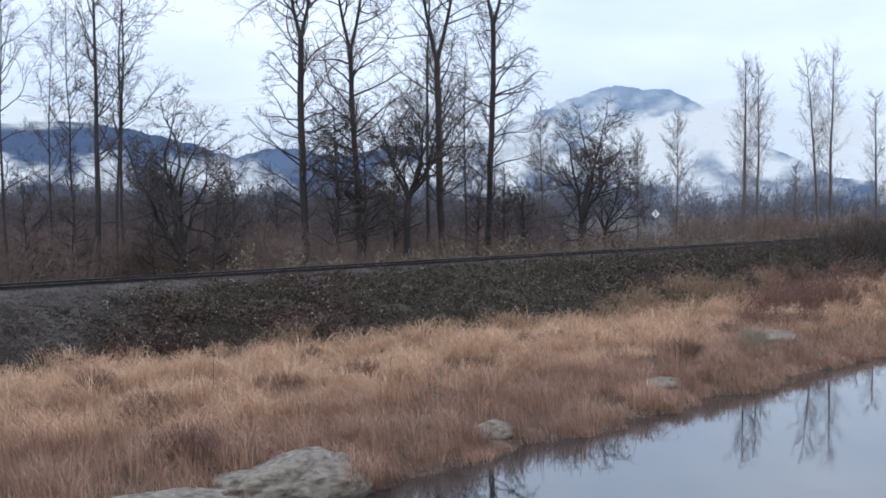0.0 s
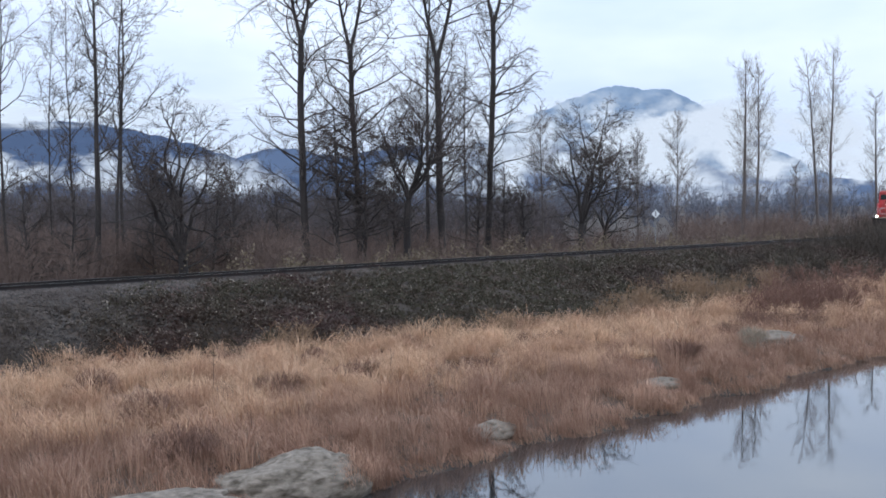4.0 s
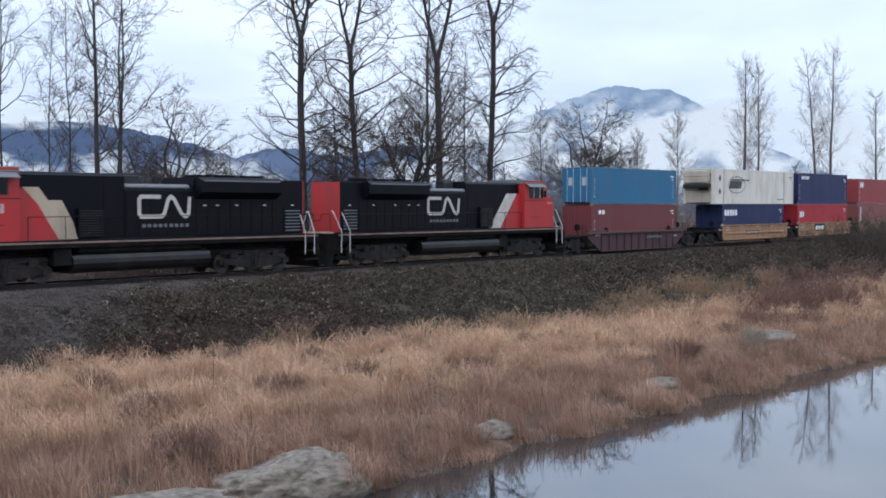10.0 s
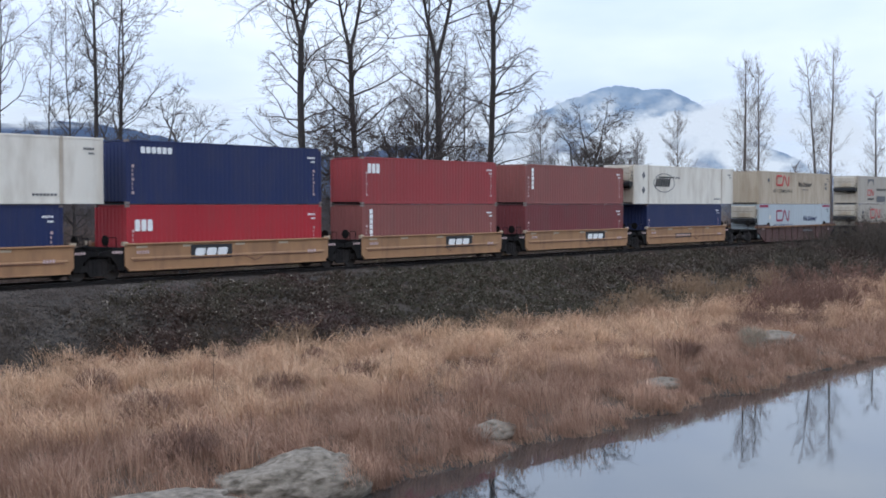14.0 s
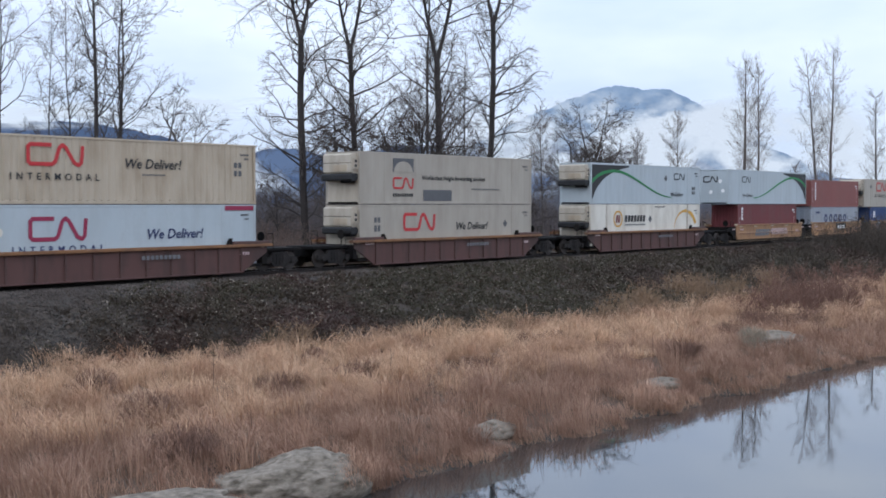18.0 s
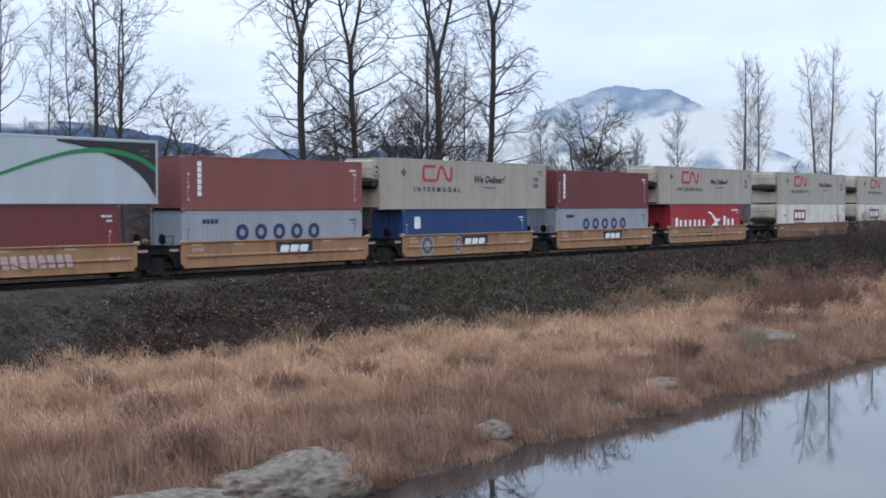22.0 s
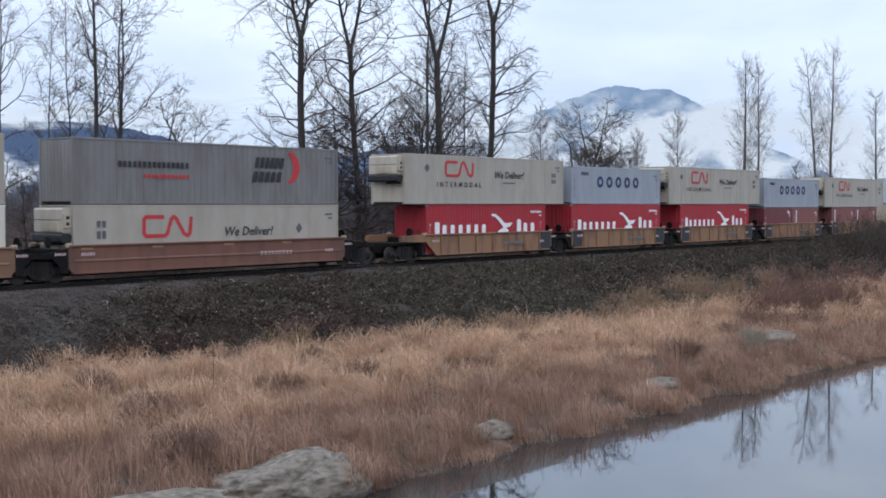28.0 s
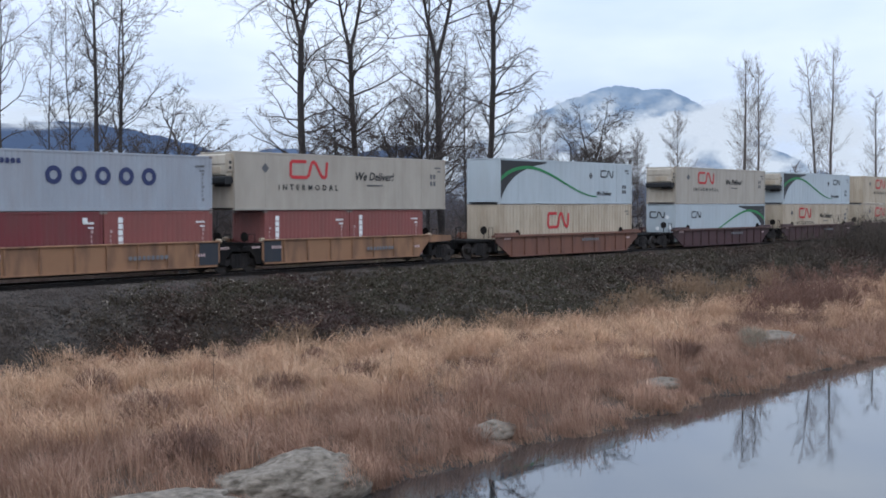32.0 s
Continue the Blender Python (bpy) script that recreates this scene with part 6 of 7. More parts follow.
def well_car(q, length, color, style, front, back, plate=None):
    """A platform with deep side sills. front and back: how far it reaches to each end; a number with trucks, see below."""
    m = P[color]
    ob = thing("well_car", CAR_LABELS[color], "well car", "well cars", at=(0, TRACK_Y, RAIL_Z))
    h = length / 2
    K = (length, color, style)
    top, low = (1.57, 0.43) if style in ("smooth", "boxed") else (1.3, 0.08)
    ends = {-1: front, 1: back}
    cut = {e: 1.3 if style == "ribbed" else (0.95 if style == "boxed" and ends[e] > 2 else 0.2) for e in ends}
    rise = 0.92 if style == "ribbed" else 0.85
    over = 0.25 if style == "ribbed" else 0.0
    for o in (-1, 1):
        def sill():
            y0, y1 = sorted((o * 1.36, o * 1.44))
            pts = []
            for e in (-1, 1):
                up = rise if cut[e] > 0.5 else 0.2
                side = [(e * (h + over), top), (e * (h + over), low + up), (e * (h - cut[e]), low)]
                pts += side if e < 0 else side[::-1]
            return Shape().prism(pts, "y", y0, y1).mesh("side_sill", m)
        key = K + (front > 2, back > 2)
        sl = part("side_sill", cached(key + ("sill", o), sill), m, ob)
        deck = P[{"oxide": "deck", "plum": "oxide"}.get(color, color)]
        fl = 0.5 if style == "ribbed" else 0.0
        part("top_flange", cached(K + ("fl", o), lambda: Shape().box(-h - fl, h + fl, *sorted((o * 1.3, o * (1.6 if style == "ribbed" else 1.53))), top - 0.02, top + (0.13 if style == "ribbed" else 0.06), 0.02).mesh("top_flange", deck)), m, sl)
        part("bottom_flange", cached(key + ("bf", o), lambda: Shape().box(-h + cut[-1], h - cut[1], *sorted((o * 1.34, o * 1.5)), low - 0.05, low + 0.02, 0.012).mesh("bottom_flange", m)), m, sl)
        if style in ("ribbed", "boxed"):
            n = 11 if style == "ribbed" else 7
            rib = cached(K + ("rib", o), lambda: Shape().box(-0.045, 0.045, *sorted((o * 1.43, o * 1.51)), low + 0.02, top - 0.02, 0.01).mesh("rib", m))
            for k in range(n):
                part("rib", rib, m, sl, at=(-h + 1.45 + (length - 2.9) * k / (n - 1), 0, 0))
        if style == "ribbed":
            for e in (-1, 1):  # raised pads over the ends of the deck with a locking lug each
                pad = part("deck_pad", cached(K + ("pad", o, e), lambda: Shape().box(*sorted((e * (h - 2.0), e * (h + 0.3))), *sorted((o * 1.33, o * 1.57)), top + 0.13, top + 0.27, 0.02).mesh("deck_pad", m)), m, sl)
                part("lock_lug", cached(K + ("lug", o, e), lambda: Shape().prism([(e * (h - 2.3), top + 0.13), (e * (h - 2.0), top + 0.13), (e * (h - 2.0), top + 0.42), (e * (h - 2.12), top + 0.42)], "y", *sorted((o * 1.35, o * 1.5))).mesh("lock_lug", M_UNDER)), m, pad)
        if style == "boxed":
            for e in (-1, 1):
                if abs(ends[e]) < 2:
                    part("dark_panel", cached(K + ("dp", o, e), lambda: Shape().box(*sorted((e * (h - 1.25), e * (h - 0.12))), *sorted((o * 1.45, o * 1.475)), low + 0.06, top - 0.02).mesh("dark_panel", P["panel"])), m, sl, "grimy dark blue-grey end panel")
        if style == "smooth":
            part("ledge", cached(K + ("ledge", o), lambda: Shape().prism([(o * 1.44, low + 0.5), (o * 1.49, low + 0.5), (o * 1.44, low + 0.58)], "x", -h + 0.3, h - 0.3).mesh("ledge", m)), m, sl)
            if color == "yellow":
                part("brake_pipe", cached(K + ("pipe", o), lambda: Shape().tube([(-h + 0.4, o * 1.48, low + 0.42), (h * 0.1, o * 1.48, low + 0.46), (h * 0.2, o * 1.48, low + 0.2), (h * 0.3, o * 1.48, low + 0.46), (h - 0.5, o * 1.48, low + 0.44)], 0.018, 5).mesh("brake_pipe", P["ochre"])), m, sl)
            for x in (-h + 0.9, -h * 0.45, h * 0.05, h * 0.5):
                part("reflector", cached(K + ("patch", o), lambda: Shape().box(-0.3, 0.3, *sorted((o * 1.44, o * 1.45)), low + 0.98, low + 1.08).mesh("reflector", P["yellow"] if color != "yellow" else P["stripe"])), m, sl, at=(x, 0, 0))
        for e in (-1, 1):  # deck that runs out over the leading or trailing truck
            if style == "boxed" and ends[e] > 2:
                part("deck_extension", cached(K + ("dx", o, e), lambda: Shape().prism([(e * (h + 0.005), top + 0.05), (e * (h + 2.0), top - 0.02), (e * (h + 2.0), top - 0.34), (e * (h + 0.005), top - 0.4)], "y", *sorted((o * 1.2, o * 1.45))).mesh("deck_extension", m)), m, ob)
        for e in (-1, 1):  # black end frame with a cut-out over the wheels
            if style != "ribbed" and (style == "smooth" or abs(ends[e]) < 2):
                r = 1.25 if abs(ends[e]) < 2 else 1.7
                ef = part("end_frame", cached(K + ("ef", o, e, r), lambda: Shape().prism([(e * (h + 0.005), top - 0.08), (e * (h + r), top - 0.3), (e * (h + r), 1.12), (e * (h + r * 0.62), 1.08), (e * (h + r * 0.36), 0.78), (e * (h + r * 0.28), low), (e * (h + 0.005), low)], "y", *sorted((o * 1.3, o * 1.4))).mesh("end_frame", M_UNDER)), m, ob, "grimy black end frame")
                if o < 0:
                    bars(ef, e * (h + 0.35) - 0.28, e * (h + 0.35) + 0.28, top - 0.38, top - 0.26, 4, "faded", -1.402)
    part("floor", cached(K + ("floor",), lambda: Shape().box(-h + 0.1, h - 0.1, -1.36, 1.36, 0.3, 0.44).mesh("floor", M_UNDER)), M_UNDER, ob)
    for e, reach in ((-1, front), (1, back)):
        r = abs(reach)
        bulk = part("end_bulkhead", cached(K + ("bulk", e), lambda: Shape().box(*sorted((e * h, e * (h + 0.28))), -1.38, 1.38, 0.42, top - 0.12, 0.03).mesh("end_bulkhead", M_UNDER)), M_UNDER, ob)
        part("end_platform", cached(K + ("plat", e, r), lambda: Shape().box(*sorted((e * (h + 0.2), e * (h + r - 0.25))), -1.05, 1.05, 1.0, 1.16, 0.03).box(*sorted((e * (h + 0.2), e * (h + r - 0.05))), -0.3, 0.3, 0.62, 1.05, 0.03).mesh("end_platform", M_UNDER)), M_UNDER, ob)
        for o in (-1, 1):
            part("guide_post", cached(K + ("gp", o, e), lambda: Shape().box(*sorted((e * (h - 0.14), e * (h + 0.1))), *sorted((o * 1.3, o * 1.48)), top - 0.05, top + 0.14, 0.03).mesh("guide_post", P["stripe"])), m, bulk)
            part("ladder", cached(K + ("lad", o, e), lambda: Shape().tube([(e * (h + 0.36), o * 1.3, 0.45), (e * (h + 0.36), o * 1.3, 1.9), (e * (h + 0.8), o * 1.3, 1.9), (e * (h + 0.8), o * 1.3, 0.45)], 0.02, 5).tube([(e * (h + 0.36), o * 1.3, 0.9), (e * (h + 0.8), o * 1.3, 0.9)], 0.015, 5).tube([(e * (h + 0.36), o * 1.3, 1.35), (e * (h + 0.8), o * 1.3, 1.35)], 0.015, 5).mesh("ladder", M_UNDER)), m, ob)
        if reach > 0:
            truck(ob, e * (h + min(r - 0.15, 1.42)))
        part("brake_rigging", cached(K + ("br", e, r), lambda: Shape().tube([(e * (h + 0.5), -0.7, 1.2), (e * (h + 0.5), -0.7, 1.75)], 0.03, 6).cyl((-0.7, 1.75), 0.25, "x", *sorted((e * (h + 0.5), e * (h + 0.55)))).mesh("brake_rigging", M_UNDER)), m, ob)
    y = -1.452
    if plate is not None:
        pl = part("plate", Shape().box(plate - 1.25, plate + 1.25, y - 0.008, y + 0.004, 0.83, 1.48), INK["black"], ob, "black plate with white blocks")
        bars(pl, plate - 1.02, plate + 1.0, 0.97, 1.32, 3, "white", y - 0.008, 0.14, 0.06)
    else:
        yy = y - 0.06 if style != "smooth" else y
        x = {"yellow": -0.8, "tan": -0.4}.get(color, h * 0.42) if style == "smooth" else 2.2
        if style == "smooth" and color == "yellow":
            part("plate", Shape().box(x - 1.3, x + 1.3, yy - 0.004, yy + 0.004, 0.79, 1.12), INK["black"], ob, "black number plate")
        bars(ob, x - 1.1, x + 1.1, 0.86, 1.05, 9, "faded" if style == "smooth" else "dull", yy - 0.005)
    if abs(q - SCRAWL_CAR) < 0.5:  # faded sprayed scrawl along the sill
        bars(ob, -3.2, -0.4, 0.62, 1.2, 7, "dull", y - 0.02, 0.1, 0.14)
        bars(ob, 0.2, 3.6, 0.7, 1.25, 8, "faded", y - 0.02, 0.25, -0.1)
    if abs(q - EMBLEM_CAR) < 0.5:  # round and shield-shaped painted emblems
        for x, r, tall in ((-4.2, 0.62, 0.62), (-1.35, 0.34, 0.52)):
            em = part("emblem", Shape().prism([(x + r * c, 0.98 + tall * e) for c, e in ring_points(22)], "y", y - 0.006, y + 0.004), P["steel"], ob, "painted blue-grey emblem")
            part("emblem_field", Shape().prism([(x + r * 0.8 * c, 0.98 + tall * 0.8 * e) for c, e in ring_points(22)], "y", y - 0.01, y + 0.002), INK["charcoal"], em)
            part("emblem_core", Shape().prism([(x + r * 0.42 * c, 0.98 + tall * 0.42 * e) for c, e in ring_points(14)], "y", y - 0.014, y + 0.002), P["steel"], em)
    bars(ob, -h + 0.6, -h + 1.3, 1.15, 1.3, 5, "faded", y - 0.03)
    bars(ob, h - 1.5, h - 0.9, 0.9, 1.05, 4, "faded", y - 0.03)
    return mover(ob, q)


def ring_points(n):
    return [(math.cos(2 * math.pi * k / n), math.sin(2 * math.pi * k / n)) for k in range(n)]


def plow_shape(e):
    """A curved blade, pointed in plan, that flares towards the rail."""
    sh = Shape()
    ys = [-1.35, -0.9, -0.45, 0.0, 0.45, 0.9, 1.35]
    rows = [(0.85, 10.93, 0.06), (0.6, 10.96, 0.14), (0.35, 11.02, 0.24), (0.12, 11.1, 0.3)]
    front = [sh.face_loop([(e * (x + nose * (1 - abs(y) / 1.35)), y, z) for y in ys]) for z, x, nose in rows]
    back = [sh.face_loop([(e * (x - 0.05), y, z) for y in ys]) for z, x, nose in rows]
    for grid in (front, back):
        for a, b in zip(grid, grid[1:]):
            sh.f += [(a[i], a[i + 1], b[i + 1], b[i]) for i in range(len(ys) - 1)]
    rim = lambda g: g[0] + [row[-1] for row in g[1:]] + g[-1][-2::-1] + [row[0] for row in g[-2:0:-1]]
    a, b = rim(front), rim(back)
    sh.f += [(a[i], a[(i + 1) % len(a)], b[(i + 1) % len(a)], b[i]) for i in range(len(a))]
    return sh


def locomotive(q, turn, lit):
    """Six-axle road locomotive; its cab points towards -x before it is turned."""
    R, B, G = P["engine_red"], P["engine_black"], P["engine_grey"]
    ob = thing("locomotive", "red and black diesel locomotive with " + ("lit headlights leading the train" if lit else "its cab facing the wagons"), "locomotive", "locomotives", at=(0, TRACK_Y, RAIL_Z), turn=turn)
    frame_ob = part("underframe", Shape().box(-10.75, 10.75, -1.5, 1.5, 1.5, 1.78, 0.04).box(-10.4, 10.4, -0.5, 0.5, 1.15, 1.5), M_UNDER, ob)
    # added dark block: hides the bright ground that would show under the frame
    part("centre_beam", Shape().box(-9.6, 9.6, -0.3, 0.3, 0.45, 1.2, 0.03), M_UNDER, frame_ob)
    part("walkway", Shape().box(-10.8, 10.8, -1.55, 1.55, 1.78, 1.86, 0.015), B, frame_ob)
    for o in (-1, 1):
        part("sill_stripe", Shape().box(-10.72, 10.72, *sorted((o * 1.5, o * 1.556)), 1.71, 1.79), P["sill"], frame_ob, "dusty pale stripe along the sill")
    # nose: tapered in plan, with a raised lamp housing in front of a dark top
    nose = Shape()
    outline = [(-10.4, -0.95), (-9.62, -1.42), (-8.4, -1.42), (-8.4, 1.42), (-9.62, 1.42), (-10.4, 0.95)]
    low = nose.face_loop([(x, y, 1.86) for x, y in outline])
    mid_ring = nose.face_loop([(x + (0.05 if x < -10 else 0.0), y, 3.38) for x, y in outline])
    top = nose.face_loop([(x + (0.14 if x < -9 else 0.0), y * 0.88, 3.54) for x, y in outline])
    n = len(outline)
    nose.f += [tuple(reversed(low)), tuple(top)]
    for a, b in ((low, mid_ring), (mid_ring, top)):
        nose.f += [(a[i], a[(i + 1) % n], b[(i + 1) % n], b[i]) for i in range(n)]
    nose_ob = part("nose", nose, R, ob)
    part("lamp_cowl", Shape().prism([(-10.34, 3.4), (-10.26, 3.84), (-9.9, 3.84), (-9.6, 3.5), (-9.6, 3.4)], "y", -0.84, 0.84), R, nose_ob)
    part("anti_glare_panel", Shape().box(-9.88, -8.8, -1.2, 1.2, 3.53, 3.56, 0.005), M_DARK, nose_ob, "dark anti-glare top")
    part("nose_door", Shape().box(-10.42, -10.36, -0.28, 0.28, 2.0, 3.1, 0.01), R, nose_ob)
    # cab with near-upright windscreens under a red brow
    cab = Shape().prism([(-8.8, 1.86), (-8.8, 3.72), (-8.6, 4.5), (-8.66, 4.54), (-8.62, 4.76), (-8.3, 4.9), (-6.25, 4.9), (-6.25, 1.86)], "y", -1.5, 1.5)
    cab_ob = part("cab", cab, R, ob)
    part("cab_roof", Shape().prism([(-1.56, 4.74), (-1.2, 4.94), (1.2, 4.94), (1.56, 4.74), (1.56, 4.7), (-1.56, 4.7)], "x", -8.1, -6.2), G, cab_ob, "grey cab roof")
    part("number_board", Shape().box(-8.7, -8.5, -0.75, 0.75, 4.62, 4.82, 0.02), M_DARK, cab_ob)
    for y0, y1 in ((-1.36, -0.22), (0.22, 1.36)):
        sh = Shape()
        a = [(-8.79, y0, 3.74), (-8.79, y1, 3.74), (-8.62, y1, 4.44), (-8.62, y0, 4.44)]
        low = sh.face_loop([(x - 0.025, y, z) for x, y, z in a])
        hi = sh.face_loop([(x + 0.05, y, z) for x, y, z in a])
        sh.f += [tuple(low), tuple(reversed(hi))] + [(low[i], hi[i], hi[(i + 1) % 4], low[(i + 1) % 4]) for i in range(4)]
        part("windscreen", sh, M_GLASS, cab_ob)
    for o in (-1, 1):
        part("window_recess", Shape().box(-8.35, -6.75, *sorted((o * 1.49, o * 1.507)), 3.75, 4.5), M_DARK, cab_ob)
        for x0, x1 in ((-8.29, -8.0), (-7.9, -7.3), (-7.23, -6.82)):
            part("side_window", Shape().box(x0, x1, *sorted((o * 1.5, o * 1.515)), 3.8, 4.45, 0.004), M_GLASS, cab_ob)
        for x in (-7.95, -7.26):
            part("window_frame", Shape().box(x - 0.035, x + 0.035, *sorted((o * 1.5, o * 1.53)), 3.77, 4.48), P["stripe"], cab_ob, "pale window mullion")
        part("sun_visor", Shape().prism([(o * 1.5, 4.66), (o * 1.86, 4.46), (o * 1.86, 4.49), (o * 1.5, 4.72)], "x", -8.3, -6.4), G, cab_ob)
        part("panel_line", Shape().box(-8.5, -6.2, *sorted((o * 1.5, o * 1.508)), 3.6, 3.625), B, cab_ob)
        part("panel_line", Shape().box(-8.2, -6.9, *sorted((o * 1.5, o * 1.508)), 2.52, 2.54), B, cab_ob)
        part("mirror", Shape().box(-8.42, -8.36, *sorted((o * 1.55, o * 1.72)), 3.85, 4.25, 0.01), B, cab_ob)
    bars(cab_ob, -7.95, -6.85, 3.02, 3.4, 4, "faded", -1.5, 0.35)
    # red side between cab and hood with the raked tan stripe
    hood = Shape().prism([(-1.02, 1.86), (1.02, 1.86), (1.02, 4.62), (0.85, 4.76), (-0.85, 4.76), (-1.02, 4.62)], "x", -6.25, -0.8)
    hood_ob = part("front_hood", hood, B, ob)
    for o in (-1, 1):
        y0, y1 = sorted((o * 1.0, o * 1.2))
        part("red_flank", Shape().prism([(-6.25, 1.86), (-6.25, 4.05), (-5.75, 4.05)] + ([(-5.2, 3.4), (-4.55, 2.4), (-4.2, 1.86)] if lit else [(-4.0, 1.86)]), "y", y0, y1), R, hood_ob)
        y0, y1 = sorted((o * 1.0, o * 1.206))
        part("tan_stripe", Shape().prism([(-5.95, 4.1), (-5.2, 4.1), (-4.75, 3.55), (-4.1, 3.55), (-3.55, 2.6), (-3.35, 1.88), (-4.25, 1.88), (-4.6, 2.4), (-5.25, 3.4), (-5.9, 4.05)] if lit else [(-5.8, 4.05), (-4.95, 4.05), (-3.1, 1.88), (-4.05, 1.88)], "y", y0, y1), P["stripe"] if lit else INK["worn"], hood_ob, "raked tan stripe" if lit else "raked off-white stripe")
        grille = part("louvre_panel", Shape().box(-3.3, -2.0, *sorted((o * 1.01, o * 1.2)), 1.95, 3.2), B, hood_ob)
        slat = cached(("lslat", o), lambda: Shape().box(-0.6, 0.6, *sorted((o * 1.2, o * 1.24)), 0, 0.045).mesh("slat", M_TANK))
        for k in range(11):
            part("slat", slat, G, grille, at=(-2.65, 0, 2.0 + k * 0.107))
        part("hood_door", Shape().box(-1.9, -0.95, *sorted((o * 1.015, o * 1.045)), 2.0, 4.3, 0.008), B, hood_ob)
    mid = part("engine_hood", Shape().prism([(-1.05, 1.86), (1.05, 1.86), (1.05, 4.0), (0.72, 4.28), (-0.72, 4.28), (-1.05, 4.0)], "x", -0.8, 3.05), B, ob)
    part("hood_cover", Shape().box(-0.75, 2.85, -1.0, 1.0, 4.02, 4.31, 0.12), G, mid, "light grey hood cover")
    part("exhaust_stack", Shape().box(-0.4, 0.5, -0.3, 0.3, 4.3, 4.72, 0.04).box(-0.6, 0.9, -0.22, 0.22, 4.72, 4.8), M_DARK, mid)
    for k in range(6):
        for o in (-1, 1):
            part("engine_door", cached(("edoor", o), lambda: Shape().box(0, 0.58, *sorted((o * 1.05, o * 1.07)), 2.0, 3.85, 0.008).mesh("engine_door", B)), B, mid, at=(-0.72 + k * 0.63, 0, 0))
    loop_logo(mid, -0.15, 2.9, 2.72, 3.82, "worn", -1.075)
    bars(mid, 0.1, 2.85, 2.32, 2.48, 9, "dull", -1.075, 0.35)
    sh = loop_logo(mid, -0.15, 2.9, 2.72, 3.82, "worn", -1.075)
    sh.matrix_basis = Matrix.Translation((2.75, 0, 0)) @ Matrix.Rotation(math.pi, 4, "Z")
    sh = bars(mid, 0.1, 2.85, 2.32, 2.48, 9, "dull", -1.075, 0.35)
    sh.matrix_basis = Matrix.Translation((2.75, 0, 0)) @ Matrix.Rotation(math.pi, 4, "Z")
    rear = part("radiator_hood", Shape().box(3.05, 10.15, -1.05, 1.05, 1.86, 4.6, 0.03), B, ob)
    part("radiator_wing", Shape().prism([(-1.05, 3.62), (-1.52, 3.95), (-1.52, 4.52), (-1.3, 4.66), (1.3, 4.66), (1.52, 4.52), (1.52, 3.95), (1.05, 3.62)], "x", 3.15, 8.3), B, rear)
    for o in (-1, 1):
        part("wing_edge", Shape().box(3.3, 8.15, *sorted((o * 1.49, o * 1.535)), 4.46, 4.54), G, rear, "light edge of the radiator wing")
        gr = part("louvre_panel", Shape().box(8.8, 9.95, *sorted((o * 1.05, o * 1.08)), 1.95, 3.2), B, rear)
        slat = cached(("rslat", o), lambda: Shape().box(-0.5, 0.5, *sorted((o * 1.08, o * 1.13)), 0, 0.06).mesh("slat", G))
        for k in range(7):
            part("slat", slat, G, gr, at=(9.38, 0, 2.02 + k * 0.165))
        for k in range(8):
            part("hood_door", cached(("hdoor", o), lambda: Shape().box(0, 0.62, *sorted((o * 1.05, o * 1.072)), 2.0, 3.5, 0.008).mesh("hood_door", B)), B, rear, at=(3.2 + k * 0.69, 0, 0))
        for x in (3.6, 4.4, 5.6, 7.4, 9.3):
            part("door_label", cached(("dl", o), lambda: Shape().box(0, 0.2, *sorted((o * 1.07, o * 1.082)), 3.3, 3.36).mesh("door_label", P["rail"])), B, rear, at=(x, 0, 0))
    for k in range(3):
        part("cooling_fan", cached("fan", lambda: Shape().cyl((0, 0), 0.72, "z", 0, 0.14, 20).mesh("cooling_fan", B)), B, rear, at=(4.2 + k * 1.65, 0, 4.66))
    part("rear_end", Shape().box(10.14, 10.2, -1.06, 1.06, 1.88, 4.58, 0.01), R, rear, "red hood end")
    # tank, air reservoirs, trucks
    tank = [(0.95, 0.4), (1.2, 0.46), (1.36, 0.62), (1.43, 0.82), (1.42, 1.02), (1.33, 1.18), (1.15, 1.27)]
    part("fuel_tank", Shape().prism(tank + [(-y, z) for y, z in reversed(tank)], "x", -3.7, 3.75), M_TANK, ob, "rounded black fuel tank")
    for o in (-1, 1):
        part("equipment_box", Shape().box(-4.6, -3.75, *sorted((o * 0.7, o * 1.35)), 0.75, 1.5, 0.03), M_UNDER, ob)
        part("air_reservoir", Shape().cyl((o * 1.2, 1.4), 0.16, "x", -3.4, 3.2, 10), M_UNDER, ob)
    for x in (-6.8, 6.8):
        truck(ob, x, 1.9, 3, "engine_truck")
    # ends: pilots, steps, couplers, rails
    for e in (-1, 1):
        part("pilot", Shape().box(*sorted((e * 10.7, e * 10.95)), -1.42, 1.42, 0.75, 1.8, 0.03), M_UNDER, ob)
        part("plow", plow_shape(e), M_PLOW if e < 0 else M_UNDER, ob, "worn snow plow")
        part("coupler", Shape().box(*sorted((e * 11.1, e * 11.75)), -0.13, 0.13, 0.75, 1.0, 0.03), M_UNDER, ob)
        part("anticlimber", Shape().box(*sorted((e * 10.7, e * 11.0)), -1.2, 1.2, 1.8, 1.9, 0.02), P["stripe"], ob)
